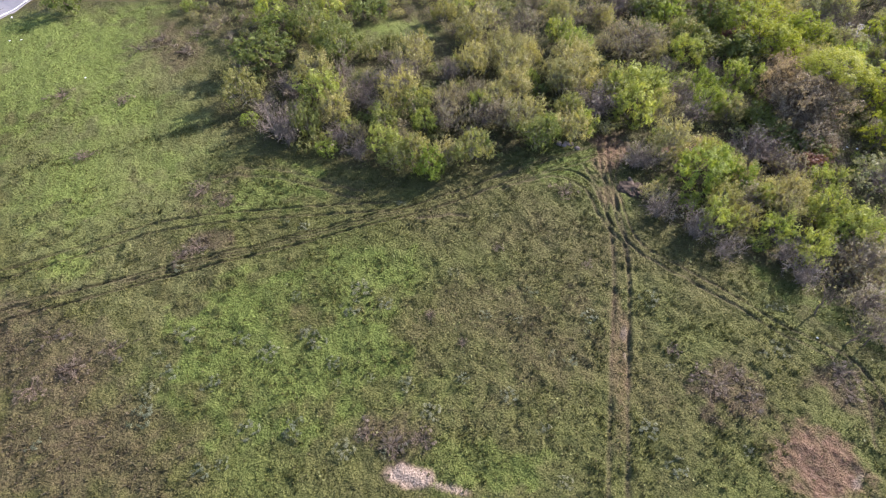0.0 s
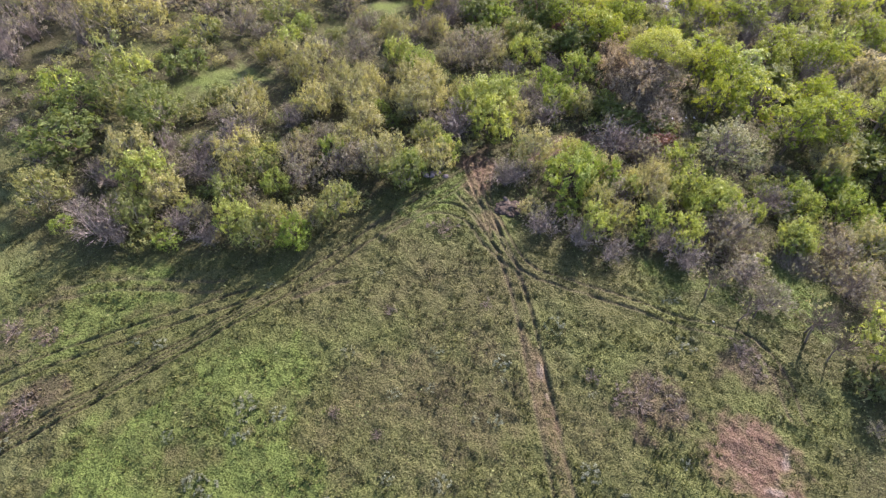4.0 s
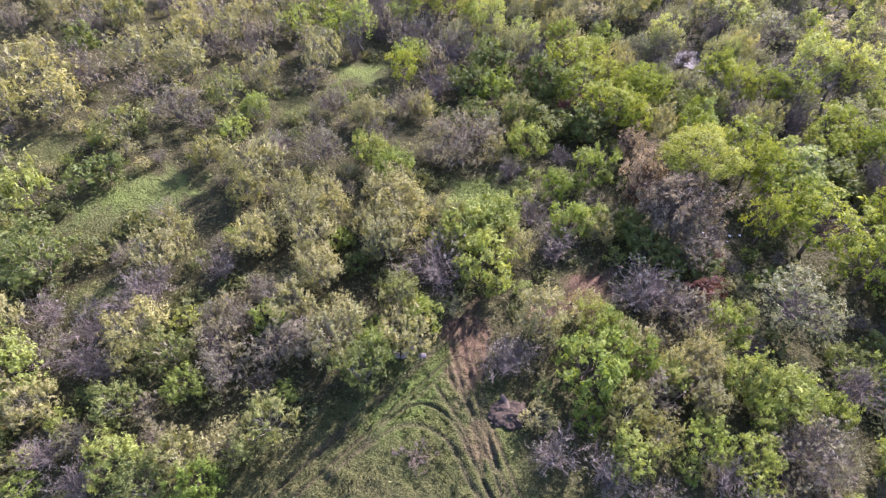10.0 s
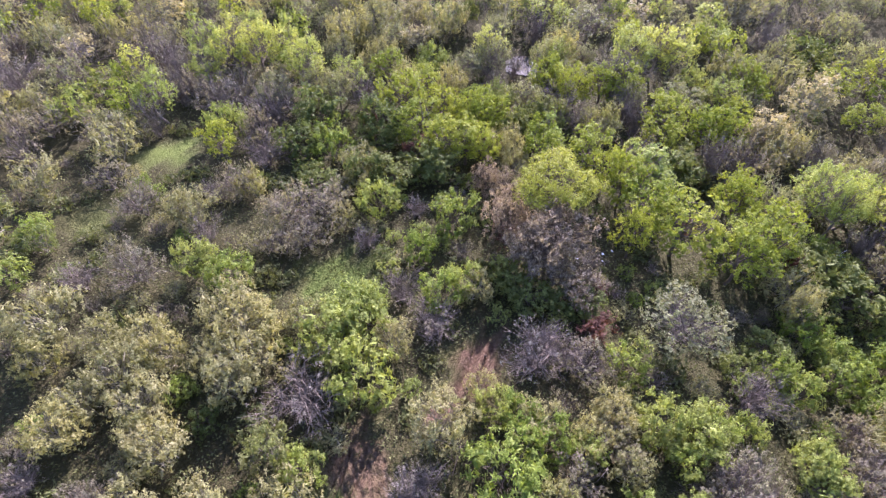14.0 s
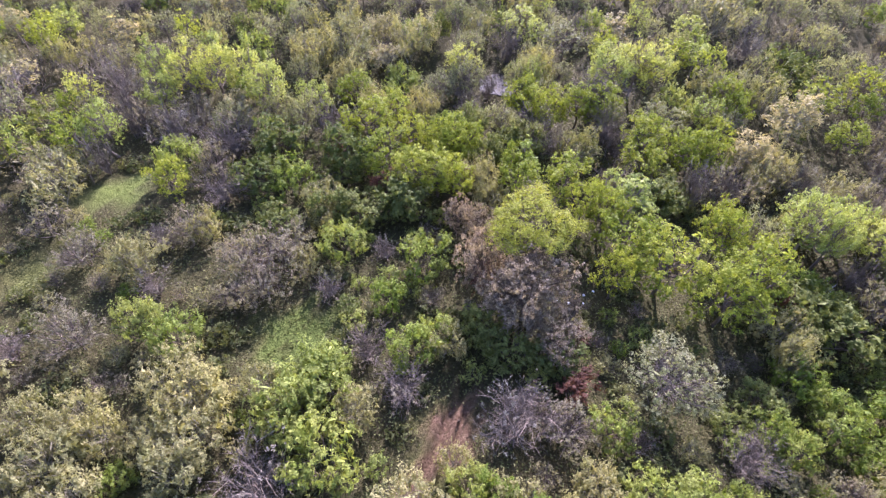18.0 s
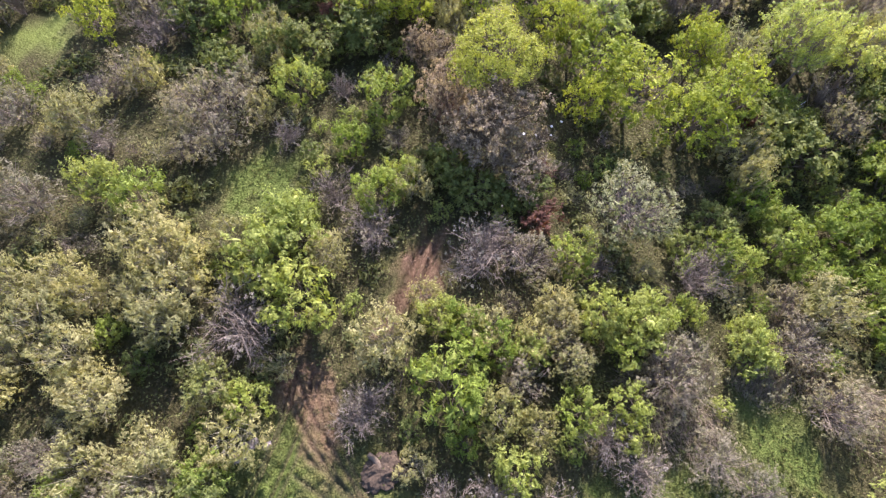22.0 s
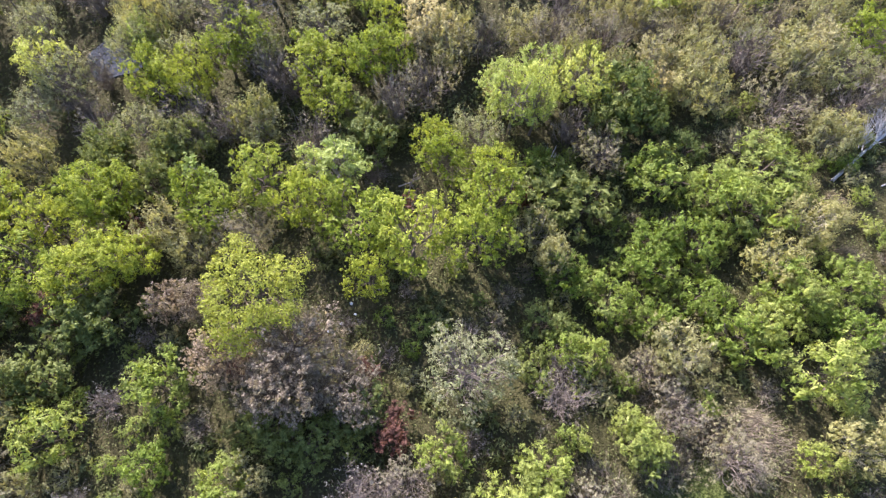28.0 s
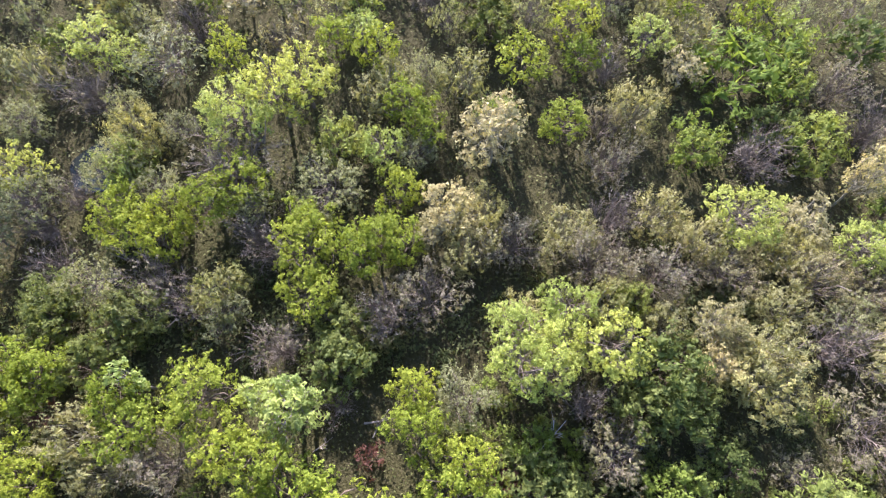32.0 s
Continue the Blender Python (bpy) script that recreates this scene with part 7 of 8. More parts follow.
plant("bramble", 42.8, 74.9, 1.3, 1.1)
plant("bramble", 38.6, 79.6, 1.0, 0.8)
# weeds of the meadow
plant("weed", -9.2, 31.1, 1.0, 0.3)
plant("weed", -3.0, 26.4, 0.9, 0.3)
plant("weed", 0.8, 25.8, 0.8, 0.2)
plant("weed", -8.0, 25.5, 0.8, 0.2)
plant("weed", 6.3, 29.7, 1.0, 0.3)
plant("weed", 4.6, 27.8, 0.9, 0.3)
plant("weed", 6.4, 18.9, 0.7, 0.2)
plant("weed", 7.2, 16.0, 0.8, 0.2)
plant("stalks", 3.3, 14.7, 1.3, 0.3)
plant("stalks", 5.7, 14.2, 1.1, 0.3)
plant("stalks", 2.1, 16.3, 1.0, 0.3)
plant("weed", -4.9, 28.7, 0.7, 0.2)
plant("weed", -11.0, 28.0, 0.8, 0.2)
plant("stalks", 12.3, 20.3, 0.6, 0.2)
plant("stalks", 20.4, 28.8, 0.7, 0.2)
plant("stalks", 31.4, 33.0, 1.4, 0.4)
plant("weed", 23.9, 18.2, 0.8, 0.2)
plant("weed", 30.4, 17.4, 0.9, 0.3)
plant("stalks", 29.5, 7.8, 1.5, 0.4)
plant("stalks", 31.1, 5.7, 1.3, 0.3)
plant("stalks", 29.3, 9.5, 1.1, 0.3)
plant("stalks", 32.0, 8.3, 1.1, 0.3)
plant("stalks", -6.8, 41.0, 1.3, 0.3)
plant("stalks", -8.5, 40.6, 1.1, 0.3)
plant("stalks", -5.0, 49.6, 1.4, 0.4)
plant("stalks", -3.1, 46.8, 1.2, 0.3)
plant("weed", 0.4, 27.0, 0.7, 0.2)
plant("weed", 7.6, 27.0, 0.7, 0.2)
plant("stalks", -15.1, 32.2, 1.2, 0.3)
plant("stalks", -18.1, 31.8, 1.4, 0.4)
plant("stalks", -21.0, 30.9, 1.4, 0.4)
plant("stalks", -19.8, 35.5, 1.3, 0.3)
plant("weed", -13.4, 24.9, 0.9, 0.3)
plant("weed", -2.9, 19.0, 0.9, 0.3)
plant("weed", 0.1, 15.8, 0.8, 0.2)
plant("weed", -6.1, 20.5, 0.8, 0.2)
plant("stalks", 40.2, 4.7, 1.5, 0.4)
plant("stalks", 39.6, 3.3, 1.3, 0.3)
plant("stalks", 27.5, 23.2, 0.6, 0.1)
plant("weed", 20.6, 22.5, 0.7, 0.2)
plant("weed", 15.5, 22.1, 0.6, 0.2)
plant("stalks", 10.8, 24.2, 0.6, 0.2)
plant("weed", 15.0, 28.0, 0.6, 0.2)
plant("weed", 19.9, 15.0, 0.6, 0.2)
plant("weed", 22.2, 7.5, 0.8, 0.2)
plant("stalks", 28.6, 12.2, 0.8, 0.2)
plant("stalks", -5.3, 84.9, 2.1, 0.6)
plant("stalks", -2.7, 80.2, 2.0, 0.5)
plant("stalks", -0.3, 85.6, 1.8, 0.5)
plant("stalks", -8.5, 83.6, 1.8, 0.5)
plant("weed", 37.4, 8.3, 0.9, 0.3)
plant("weed", 14.6, 11.0, 0.7, 0.2)
plant("weed", 13.6, 14.6, 0.7, 0.2)
plant("weed", 22.1, 4.2, 0.8, 0.2)
plant("stalks", -16.6, 60.6, 1.3, 0.3)
plant("stalks", -11.7, 70.9, 1.4, 0.4)
plant("stalks", -18.9, 75.4, 1.6, 0.4)
plant("weed", 2.7, 14.4, 0.4, 0.1)
plant("weed", 13.9, 7.0, 0.6, 0.2)
plant("weed", 29.1, 11.2, 0.3, 0.1)
plant("weed", -9.9, 18.8, 0.7, 0.2)
plant("weed", 1.5, 16.4, 0.4, 0.1)
plant("weed", 3.9, 20.7, 0.4, 0.1)
plant("weed", 27.3, 11.1, 0.4, 0.1)
plant("weed", 1.5, 23.2, 0.6, 0.2)
plant("weed", -13.0, 25.4, 0.6, 0.2)
plant("weed", 18.9, 16.3, 0.4, 0.1)
plant("weed", -12.6, 26.8, 0.7, 0.2)
plant("weed", -11.6, 30.0, 0.6, 0.2)
plant("weed", -8.9, 39.3, 0.7, 0.2)
plant("weed", 22.6, 32.8, 0.4, 0.1)
plant("weed", -8.4, 18.7, 0.5, 0.2)
plant("weed", 2.0, 41.2, 0.5, 0.2)
plant("weed", 18.1, 20.6, 0.5, 0.1)
plant("weed", 40.6, 12.2, 0.6, 0.2)
plant("weed", 28.0, 3.0, 0.5, 0.1)
plant("weed", 22.9, 17.1, 0.3, 0.1)
plant("weed", 41.5, 11.7, 0.6, 0.2)
plant("weed", 35.6, 8.6, 0.5, 0.2)
plant("weed", 3.5, 39.6, 0.6, 0.2)
plant("weed", -20.8, 26.0, 0.6, 0.2)
plant("weed", 14.0, 38.7, 0.5, 0.1)
plant("weed", 10.8, 17.4, 0.5, 0.2)
plant("weed", 1.3, 21.4, 0.3, 0.1)
plant("weed", 4.2, 14.3, 0.4, 0.1)
plant("weed", 0.5, 31.2, 0.5, 0.2)

# ---- ground ----
DRYNESS = dryness(GX, GY)
LUSHNESS = np.clip(patches(LUSH, GX, GY, 0.5) + 0.25 + 0.35 * value_noise(GX, GY, 6, 41), 0, 1)
COVER = np.zeros_like(GX)
for x, y, r in SPOTS:
    i0, i1 = np.searchsorted(XS, (x - r - 3, x + r + 3))
    j0, j1 = np.searchsorted(YS, (y - r - 3, y + r + 3))
    if i0 < i1 and j0 < j1:
        d = np.hypot(GX[j0:j1, i0:i1] - x, GY[j0:j1, i0:i1] - y) / (r + 0.8)
        COVER[j0:j1, i0:i1] = np.maximum(COVER[j0:j1, i0:i1], np.clip((1.15 - d) / 0.5, 0, 1))
# the edge of the open field, and the clearings in the thicket
FIELD = [
    (-42.3, 103.4),
    (-2.9, 99.2),
    (4.3, 74.7),
    (0.1, 64.4),
    (1.9, 55.9),
    (8.2, 51.0),
    (10.9, 46.5),
    (17.7, 42.7),
    (25.8, 41.3),
    (29.0, 41.6),
    (32.7, 41.1),
    (42.4, 41.3),
    (43.0, 33.2),
    (37.8, 29.5),
    (39.3, 24.2),
    (42.9, 18.0),
    (46.6, 12.5),
    (49.6, 5.3),
    (50.0, -0.4),
    (26.7, -14.0),
    (-41.4, 18.0),
]
GLADES = [
    (27.2, 75.1, 4.5),
    (65.3, 85.6, 4.5),
    (56.8, 52.1, 4.5),
    (19.1, 63.3, 3.0),
    (55.5, 34.6, 3.2),
    (51.3, 34.4, 2.5),
    (40.2, 37.4, 3.0),
    (22.8, 73.9, 4.0),
    (27.4, 74.0, 4.0),
    (30.7, 74.5, 4.0),
    (50.7, 81.7, 3.0),
    (44.6, 2.4, 3.0),
    (50.9, 2.4, 2.0),
    (22.5, 90.7, 4.0),
    (53.5, 81.7, 3.0),
    (115.4, 54.0, 5.5),
    (53.0, 3.3, 4.0),
    (58.5, 51.6, 3.5),
    (50.2, -0.0, 3.0),
]
WOOD = np.ones(GX.shape, bool)
inside = np.zeros(GX.shape, bool)
for (ax, ay), (bx, by) in zip(FIELD, FIELD[1:] + FIELD[:1]):
    inside ^= ((ay > GY) != (by > GY)) & (GX < (bx - ax) * (GY - ay) / (by - ay) + ax)
WOOD = 1.0 - inside
for _ in range(4):
    for ax in (0, 1):
        WOOD = (np.roll(WOOD, 2, ax) + np.roll(WOOD, -2, ax) + WOOD) / 3
WOOD = np.clip(WOOD + 0.25 * value_noise(GX, GY, 1.5, 61), 0, 1)
WOOD *= 1 - patches([(x, y, r, r, 0, 1.0) for x, y, r in GLADES], GX, GY, 0.4)
# Litter and painted shade: full in the wood, half strength under every plant.
COVER = np.clip(np.maximum(WOOD, COVER * 0.5), 0, 1)
nx, ny = len(XS), len(YS)
idx = np.arange(nx * ny).reshape(ny, nx)
quads = np.stack([idx[:-1, :-1], idx[:-1, 1:], idx[1:, 1:], idx[1:, :-1]], -1).reshape(-1, 4)
ground = link_mesh("ground", np.stack([GX, GY, GZ], -1).reshape(-1, 3), quads, SOIL_MAT)
ground.data.polygons.foreach_set("use_smooth", [True] * len(quads))
for key, values in (("dry", DRYNESS), ("lush", LUSHNESS), ("litter", COVER * 0.85), ("rut", RUT), ("short", SHORTNESS), ("bare", BARE), ("sand", patches(SAND, GX, GY))):
    at = ground.data.attributes.new(key, "FLOAT", "POINT")
    at.data.foreach_set("value", values.ravel().astype(np.float32))
tagged(ground, "rough green and brown meadow with muddy wheel ruts", "ground", "", "structure")


def on_ground(x, y):
    """The height of the finished ground at places of the plan."""
    i = np.clip(np.searchsorted(XS, x) - 1, 0, nx - 2)
    j = np.clip(np.searchsorted(YS, y) - 1, 0, ny - 2)
    tx, ty = (x - XS[i]) / (XS[i + 1] - XS[i]), (y - YS[j]) / (YS[j + 1] - YS[j])
    return (GZ[j, i] * (1 - tx) + GZ[j, i + 1] * tx) * (1 - ty) + (GZ[j + 1, i] * (1 - tx) + GZ[j + 1, i + 1] * tx) * ty


def sampled(grid, x, y):
    return grid[np.clip(np.searchsorted(YS, y), 0, ny - 1), np.clip(np.searchsorted(XS, x), 0, nx - 1)]


# grass tufts of the meadow
rs = np.random.RandomState(3)
n = 90000
gx, gy = rs.uniform(-32, 62, n), rs.uniform(-6, 75, n)
gx, gy = np.concatenate([gx, rs.uniform(-52, 12, 45000)]), np.concatenate([gy, rs.uniform(60, 116, 45000)])
n = len(gx)
keep = (rs.rand(n) > 0.75 * sampled(SHORTNESS, gx, gy)) & (rs.rand(n) > np.clip(1.0 * sampled(BARE, gx, gy) + 1.8 * sampled(RUT, gx, gy), 0, 0.97)) & (rs.rand(n) > 0.85 * sampled(COVER, gx, gy)) & (rs.rand(n) < 0.55 + 0.5 * value_noise(gx, gy, 1.6, 51) + 0.3 * value_noise(gx, gy, 0.6, 52))
gx, gy = gx[keep], gy[keep]
gd = np.clip(sampled(DRYNESS, gx, gy) + rs.normal(size=len(gx)) * 0.18, 0, 1)
gh = rs.uniform(0.06, 0.23, len(gx)) * np.where(gy > 62, 0.5, 1.0) * (1 + 0.5 * value_noise(gx, gy, 2.2, 53))
bx, by, bh, bd = (np.repeat(q, 5) for q in (gx, gy, gh, gd))
m = len(bx)
bx, by = bx + rs.normal(size=m) * 0.09, by + rs.normal(size=m) * 0.09
bz = on_ground(bx, by) - 0.01
ang, lean = rs.uniform(0, 2 * math.pi, m), rs.uniform(0.2, 1.1, m) * bh
wid = rs.uniform(0.025, 0.07, m)
foot = np.stack([bx, by, bz], 1)
across = np.stack([np.cos(ang), np.sin(ang), 0 * ang], 1) * wid[:, None]
tip = foot + np.stack([-np.sin(ang) * lean, np.cos(ang) * lean, bh * rs.uniform(0.7, 1.3, m)], 1)
v = np.stack([foot - across, foot + across, tip], 1).reshape(-1, 3)
gm = Nodes("grass_blades")
isl = gm.t.nodes.new("ShaderNodeNewGeometry").outputs["Random Per Island"]
c = gm.mix(gm.attr("dry"), gm.ramp(isl, [(0, (0.029, 0.039, 0.009)), (0.5, (0.08, 0.09, 0.022)), (1, (0.152, 0.156, 0.048))]), gm.ramp(isl, [(0, (0.048, 0.038, 0.026)), (0.5, (0.087, 0.071, 0.046)), (1, (0.143, 0.118, 0.081))]))
gm.finish(c, 0.8, 0.15)
tr = gm.t.nodes.new("ShaderNodeBsdfTranslucent")
gm.link(c, tr.inputs["Color"])
ms = gm.n("ShaderNodeMixShader", Fac=0.4)
gm.link(gm.b.outputs[0], ms.inputs[1])
gm.link(tr.outputs[0], ms.inputs[2])
gm.link(ms.outputs[0], gm.out.inputs["Surface"])
grass = link_mesh("meadow_grass", v, np.arange(3 * m).reshape(-1, 3), gm.m)
at = grass.data.attributes.new("dry", "FLOAT", "POINT")
at.data.foreach_set("value", np.repeat(bd, 3).astype(np.float32))
tagged(grass, "short tufts of green and dry meadow grass", "grass", "", "stuff")

# herbs and dead stalks on the floor of the thicket
rs = np.random.RandomState(8)
n = 165000
gx, gy = np.concatenate([rs.uniform(-5, 100, n), rs.uniform(95, 155, 40000)]), np.concatenate([rs.uniform(-32, 95, n), rs.uniform(-50, 110, 40000)])
n = len(gx)
keep = (rs.rand(n) < sampled(COVER, gx, gy) * (0.6 + 0.5 * value_noise(gx, gy, 1.5, 71))) & (sampled(BARE, gx, gy) < 0.3)
gx, gy = gx[keep], gy[keep]
n = len(gx)
pos = np.stack([gx, gy, on_ground(gx, gy) + rs.uniform(0.02, 0.95, n) ** 1.3], 1)
nrm = unit(rs, n) * 0.7 + np.array([0, 0, 1.0])
nrm /= np.linalg.norm(nrm, axis=1, keepdims=True)
v, f = leaves(rs, pos, nrm, np.where(gx > 95, 0.38, 0.22))
tagged(link_mesh("undergrowth", v, f, LEAF["bramble"]), "low green herbs and dead stalks under the shrubs", "undergrowth", "", "stuff")

# ---- road past the field's far corner ----
asphalt = Nodes("asphalt")
asphalt.bump(asphalt.noise(60, 3), 0.5, 0.01)
ASPHALT = asphalt.finish(asphalt.mix(0.6, asphalt.ramp(asphalt.noise(40, 4), [(0.3, (0.13, 0.13, 0.14)), (0.7, (0.2, 0.2, 0.21))]), asphalt.ramp(asphalt.noise(0.6, 3), [(0.3, (0.12, 0.12, 0.13)), (0.7, (0.2, 0.2, 0.205))])), 0.85, 0.3)
paint = Nodes("road_paint")
PAINT = paint.finish(paint.ramp(paint.noise(12, 4), [(0.3, (0.5, 0.5, 0.48)), (0.6, (0.75, 0.75, 0.72))]), 0.7, 0.3)
ROAD_A, ROAD_D = Vector((-25.5, 104.6, 0)), Vector((0.587, 0.81, 0))
ROAD_N = Vector((-0.81, 0.587, 0))


def strip(name, material, inner, outer, lift, label, category):
    pts = [ROAD_A + ROAD_D * s for s in range(-300, 301, 3)]
    v, f = [], []
    for p in pts:
        a, b = p + ROAD_N * inner, p + ROAD_N * outer
        for q, dz in ((a, -0.2), (a, lift), (b, lift), (b, -0.2)):
            v.append((q.x, q.y, float(on_ground(q.x, q.y)) + 0.1 + dz))
    for i in range(len(pts) - 1):
        for k in range(3):
            f.append((4 * i + k, 4 * i + k + 1, 4 * i + k + 5, 4 * i + k + 4))
    return tagged(link_mesh(name, v, f, material), label, category, "", "structure")


strip("road", ASPHALT, 0.0, 6.5, 0.05, "grey asphalt road beside the field", "road")
strip("road_line", PAINT, 0.35, 0.5, 0.056, "worn white edge line of the road", "road marking")


# ---- water glinting between the trees of the valley ----
water = Nodes("river_water")
water.bump(water.noise(2.2, 3), 0.25, 0.08)
water.finish((0.02, 0.025, 0.022), 0.06, 0.5)
pts = [(POND_X + (3.3 + 0.6 * math.sin(3 * a + 1)) * math.cos(a), POND_Y + (3.5 + 0.6 * math.sin(2 * a)) * math.sin(a)) for a in [2 * math.pi * i / 48 for i in range(48)]]
top = float(max(on_ground(x, y) for x, y in pts)) + 0.06
v = [(x, y, top) for x, y in pts] + [(x, y, top - 0.6) for x, y in pts]
f = [tuple(range(48))] + [(i, i + 48, (i + 1) % 48 + 48, (i + 1) % 48) for i in range(48)]
me = bpy.data.meshes.new("water")
me.from_pydata(v, [], f)
me.materials.append(water.m)
tagged(new("water", me), "still river water glinting between the trees", "water", "", "structure")

# ---- fallen wood, stones and litter ----


def dead_tree(x, y, heading, rise, length, thick, twigs, name, label, material=BARK_PALE, seed=1, each=9):
    """A trunk or limb that lies on the ground with its bare side branches."""
    rs = np.random.RandomState(seed)
    root = new(name, None)
    z = float(on_ground(np.float64(x), np.float64(y)))
    root.matrix_basis = pose(x, y, z, 0, 0, heading)
    tip = Vector((length, 0, thick + length * rise))
    path = bent(rs, (0, 0, thick * 0.8), tip, 8, 0.04)
    tube_part("trunk", path, np.linspace(thick, thick * 0.25, 8), material, root, 7)
    st, en = [], []
    for i in range(max(3, twigs // 9)):
        p = path[2 + i % 6]
        d = Vector((rs.uniform(0.4, 1.0), rs.uniform(-0.7, 0.7), rs.uniform(0.0, 0.6))).normalized()
        e = p + d * length * rs.uniform(0.18, 0.4)
        tube_part("limb", bent(rs, p, e, 4), np.linspace(thick * 0.4, 0.02, 4), material, root, 5)
        for _ in range(each):
            q = p.lerp(e, rs.uniform(0.3, 1.0))
            st.append(q)
            en.append(q + (d + Vector(rs.normal(size=3)) * 0.45) * length * rs.uniform(0.06, 0.2))
    v, f = spikes(rs, np.array(st), np.array(en), 0.028)
    v[:, 2] = np.maximum(v[:, 2], 0.02)
    link_mesh("branching", v, f, material, root)
    return tagged(root, label, "dead wood")


def boulder(name, x, y, size, material, label, category, group, seed, flat=0.6):
    """A rough lump half sunk in the grass."""
    rs = np.random.RandomState(seed)
    bm = bmesh.new()
    bmesh.ops.create_icosphere(bm, subdivisions=2, radius=1.0)
    for q in bm.verts:
        k = 1 + 0.28 * noise.noise(q.co * 1.7 + Vector((seed, 0, 0))) + rs.uniform(-0.05, 0.05)
        q.co = Vector((q.co.x * k * size, q.co.y * k * size * 0.75, q.co.z * k * size * flat))
    me = bpy.data.meshes.new(name)
    bm.to_mesh(me)
    bm.free()
    me.materials.append(material)
    ob = new(name, me)
    ob.matrix_basis = pose(x, y, float(on_ground(np.float64(x), np.float64(y))) + size * flat * 0.3, rs.uniform(-10, 10), 0, rs.uniform(0, 360))
    return tagged(ob, label, category, group)


rock = Nodes("grey_stone")
rock.bump(rock.noise(14, 4), 0.5, 0.03)
ROCK = rock.finish(rock.ramp(rock.noise(6, 5), [(0.3, (0.12, 0.1, 0.09)), (0.6, (0.26, 0.22, 0.2)), (0.8, (0.36, 0.32, 0.29))]), 0.9, 0.2)
plastic = Nodes("white_plastic")
plastic.bump(plastic.noise(9, 3), 0.5, 0.05)
PLASTIC = plastic.finish(plastic.ramp(plastic.noise(5, 3), [(0.3, (0.62, 0.63, 0.65)), (0.7, (0.82, 0.82, 0.84))]), 0.45, 0.4)
clay = Nodes("clod_of_clay")
clay.bump(clay.noise(12, 4), 0.6, 0.04)
CLAY = clay.finish(clay.ramp(clay.noise(7, 4), [(0.3, (0.045, 0.034, 0.025)), (0.7, (0.1, 0.075, 0.053))]), 0.95, 0.1)


def root_plate(x, y, size, heading):
    """An uprooted stump: a disc of earth on edge, a sawn trunk, a rim of roots."""
    rs = np.random.RandomState(12)
    root = new("uprooted_stump", None)
    root.matrix_basis = pose(x, y, float(on_ground(np.float64(x), np.float64(y))), 0, 0, heading)
    bm = bmesh.new()
    bmesh.ops.create_uvsphere(bm, u_segments=40, v_segments=22, radius=1.0)
    for q in bm.verts:
        k = 1 + 0.3 * noise.noise(q.co * 2.2) + 0.16 * noise.noise(q.co * 5.5) + 0.08 * noise.noise(q.co * 12)
        q.co = Vector((q.co.x * 0.8 * k, q.co.y * 1.1 * k, q.co.z * 0.38 * k)) * size + Vector((0, 0, size * 0.1))
    me = bpy.data.meshes.new("earth_plate")
    bm.to_mesh(me)
    bm.free()
    me.materials.append(CLAY)
    ob = new("earth_plate", me)
    ob.parent = root
    tube_part("trunk", bent(rs, (0, 0, size * 0.25), (size * 1.1, 0.1, size * 0.3), 4), (0.2 * size, 0.16 * size, 0.14 * size, 0.13 * size), BARK_BROWN, root, 9)
    for i in range(22):
        a = 2 * math.pi * i / 22 + rs.uniform(-0.2, 0.2)
        p = Vector((math.sin(a) * size * 0.55, math.cos(a) * size * 0.8, size * 0.2))
        e = p + Vector((math.sin(a) * 0.5, math.cos(a) * 0.5, rs.uniform(-0.15, 0.2))) * size * rs.uniform(0.4, 0.9)
        e.z = max(e.z, 0.05)
        tube_part("root", bent(rs, p, e, 4, 0.2), (0.045 * size, 0.03 * size, 0.02 * size, 0.008 * size), BARK_BROWN, root, 5)
    return tagged(root, "uprooted stump with a round plate of red earth", "stump")


dead_tree(78.85, -22.77, -65, 0.12, 13.3, 0.2, 150, "fallen_tree", "fallen bleached tree with bare side branches", BARK_PALE, 3, 60)
dead_tree(77.05, -27.09, -81, 0.12, 5.8, 0.08, 120, "fallen_tree", "fallen bleached tree with bare side branches", BARK_PALE, 4)
dead_tree(103.44, -8.89, -68, 0.1, 6.1, 0.12, 30, "dead_branch", "grey dead branch lying among the shrubs", BARK_GREY, 5)
dead_tree(102.84, -24.56, -128, 0.1, 3.9, 0.09, 30, "dead_branch", "grey dead branch lying among the shrubs", BARK_GREY, 6)
dead_tree(88.62, 21.84, -80, 0.1, 2.5, 0.1, 20, "dead_branch", "grey dead branch lying among the shrubs", BARK_GREY, 7)
dead_tree(87.43, 20.98, -28, 0.1, 2.8, 0.07, 20, "dead_branch", "grey dead branch lying among the shrubs", BARK_GREY, 8)
dead_tree(86.17, 26.07, -53, 0.1, 2.0, 0.06, 18, "dead_branch", "grey dead branch lying among the shrubs", BARK_GREY, 9)
dead_tree(97.05, -13.54, 179, 0.1, 2.2, 0.07, 20, "dead_branch", "grey dead branch lying among the shrubs", BARK_GREY, 10)
dead_tree(85.73, 7.31, -43, 0.4, 4.5, 0.07, 24, "dead_branch", "grey dead branch lying among the shrubs", BARK_PALE, 11)
dead_tree(45.01, 32.00, 13, 0.2, 3.0, 0.05, 20, "dead_branch", "dark dead branch beside the stump", BARK_BROWN, 12)
dead_tree(39.99, 28.42, 106, 0.1, 2.2, 0.07, 24, "dead_branch", "dark dead branch beside the stump", BARK_BROWN, 13)
root_plate(38.92, 30.61, 1.5, 60)
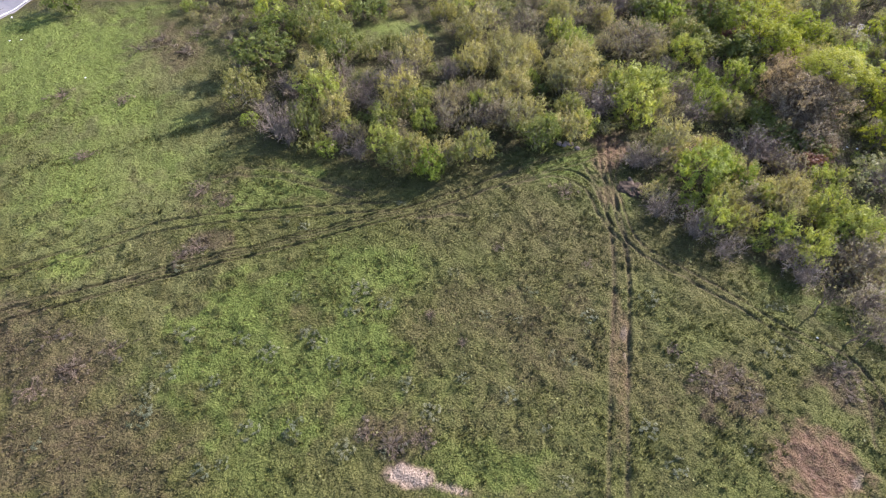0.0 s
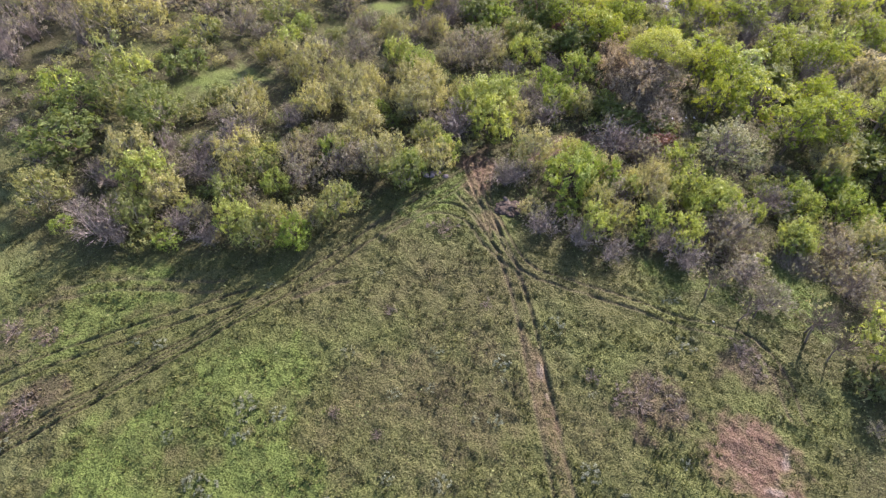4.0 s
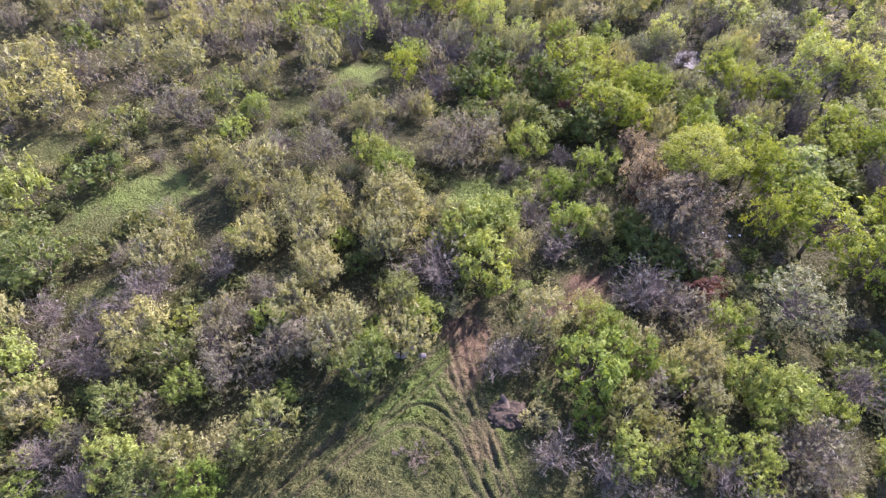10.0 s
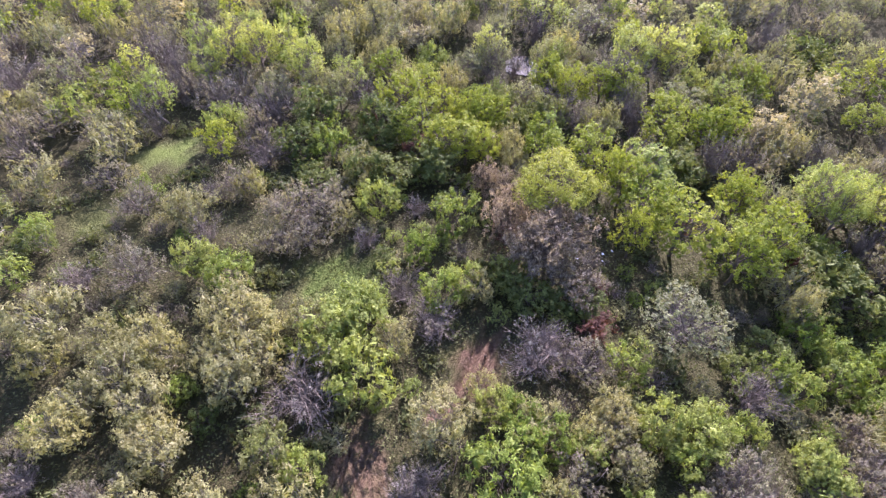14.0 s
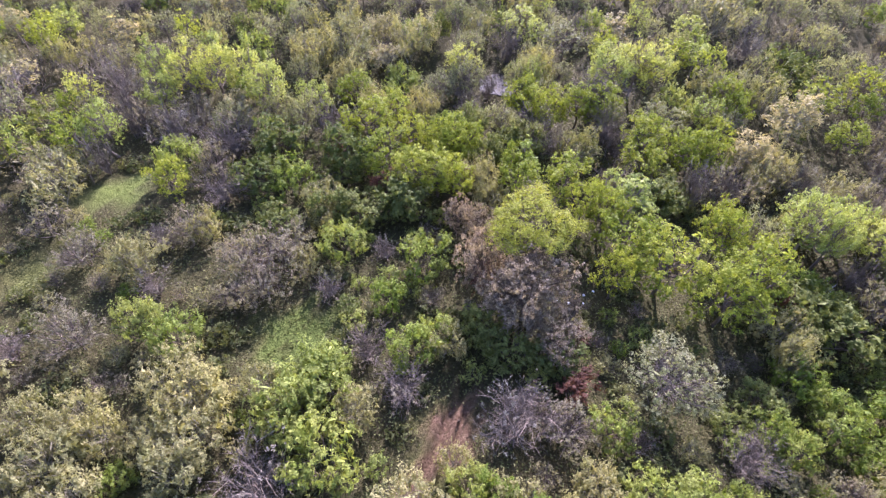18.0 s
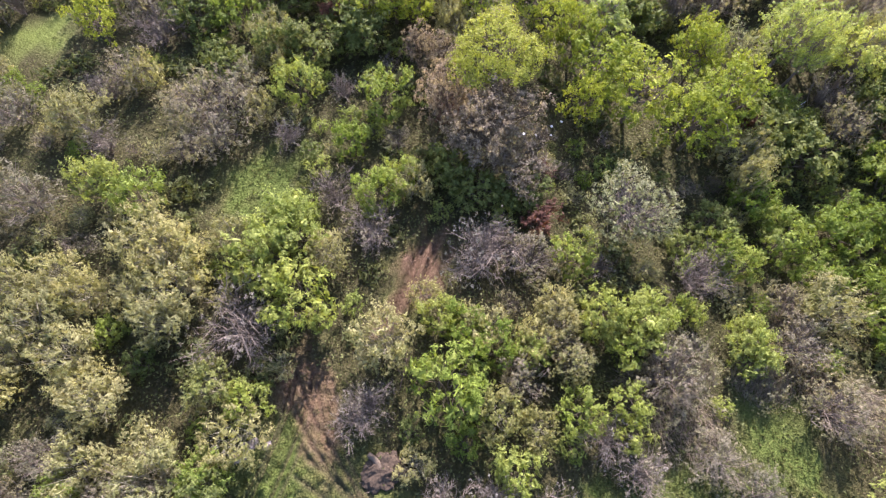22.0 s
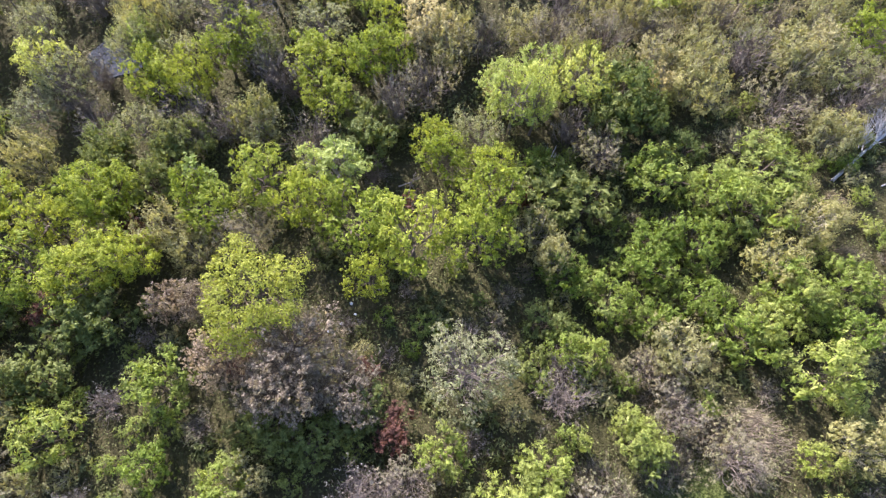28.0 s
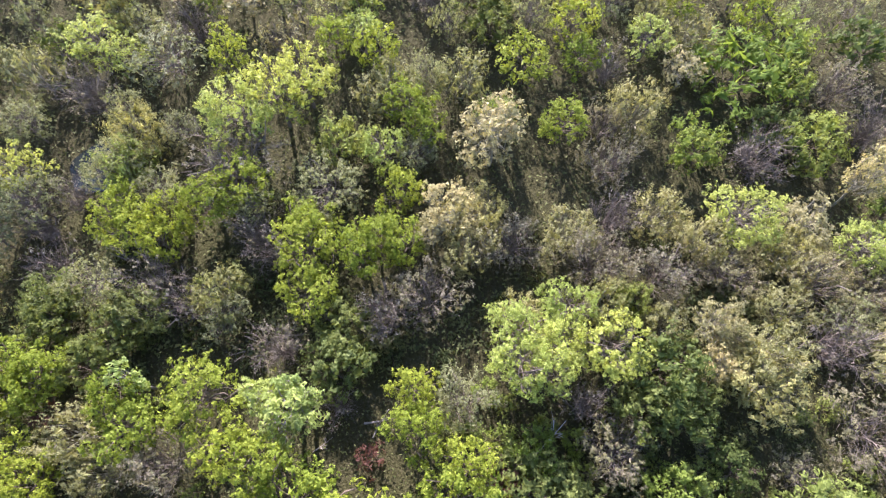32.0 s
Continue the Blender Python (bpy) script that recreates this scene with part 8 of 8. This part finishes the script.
boulder("stone", 37.33, 39.33, 0.24, ROCK, "rough grey-brown stone in the wet grass", "stone", "stones by the track", 0)
boulder("stone", 35.74, 40.88, 0.43, ROCK, "rough grey-brown stone in the wet grass", "stone", "stones by the track", 1)
boulder("stone", 37.24, 40.34, 0.39, ROCK, "rough grey-brown stone in the wet grass", "stone", "stones by the track", 2)
boulder("stone", 36.92, 40.22, 0.26, ROCK, "rough grey-brown stone in the wet grass", "stone", "stones by the track", 3)
boulder("stone", 36.72, 40.67, 0.42, ROCK, "rough grey-brown stone in the wet grass", "stone", "stones by the track", 4)
boulder("stone", 37.40, 39.27, 0.37, ROCK, "rough grey-brown stone in the wet grass", "stone", "stones by the track", 5)
boulder("stone", 36.84, 40.75, 0.23, ROCK, "rough grey-brown stone in the wet grass", "stone", "stones by the track", 6)
boulder("stone", 35.89, 41.29, 0.31, ROCK, "rough grey-brown stone in the wet grass", "stone", "stones by the track", 7)
boulder("stone", 36.27, 40.34, 0.37, ROCK, "rough grey-brown stone in the wet grass", "stone", "stones by the track", 8)
boulder("litter", 73.72, 30.89, 0.22, PLASTIC, "crumpled white plastic litter under the trees", "litter", "litter under the trees", 20, 0.25)
boulder("litter", 74.17, 29.70, 0.18, PLASTIC, "crumpled white plastic litter under the trees", "litter", "litter under the trees", 21, 0.25)
boulder("litter", 74.81, 28.28, 0.15, PLASTIC, "crumpled white plastic litter under the trees", "litter", "litter under the trees", 22, 0.25)
boulder("litter", 76.00, 28.54, 0.19, PLASTIC, "crumpled white plastic litter under the trees", "litter", "litter under the trees", 23, 0.25)
boulder("litter", 76.98, 27.76, 0.17, PLASTIC, "crumpled white plastic litter under the trees", "litter", "litter under the trees", 24, 0.25)
boulder("litter", 41.88, 7.90, 0.11, PLASTIC, "crumpled white plastic bag beside the track", "litter", "", 31, 0.4)
boulder("litter", -25.95, 102.19, 0.16, PLASTIC, "small white scrap of litter in the grass", "litter", "litter in the verge", 40, 0.25)
boulder("litter", -25.86, 94.21, 0.16, PLASTIC, "small white scrap of litter in the grass", "litter", "litter in the verge", 41, 0.25)
boulder("litter", -24.30, 93.73, 0.16, PLASTIC, "small white scrap of litter in the grass", "litter", "litter in the verge", 42, 0.25)
boulder("litter", -16.12, 79.27, 0.16, PLASTIC, "small white scrap of litter in the grass", "litter", "litter in the verge", 43, 0.25)
boulder("clod", 52.18, 33.19, 0.13, CLAY, "clod of red earth in the eroded bank", "clod", "clods of the bank", 60, 0.7)
boulder("clod", 52.37, 34.29, 0.14, CLAY, "clod of red earth in the eroded bank", "clod", "clods of the bank", 61, 0.7)
boulder("clod", 52.98, 32.91, 0.14, CLAY, "clod of red earth in the eroded bank", "clod", "clods of the bank", 62, 0.7)
boulder("clod", 56.38, 34.40, 0.16, CLAY, "clod of red earth in the eroded bank", "clod", "clods of the bank", 63, 0.7)
boulder("clod", 57.83, 34.56, 0.14, CLAY, "clod of red earth in the eroded bank", "clod", "clods of the bank", 64, 0.7)
boulder("clod", 55.61, 34.26, 0.12, CLAY, "clod of red earth in the eroded bank", "clod", "clods of the bank", 65, 0.7)
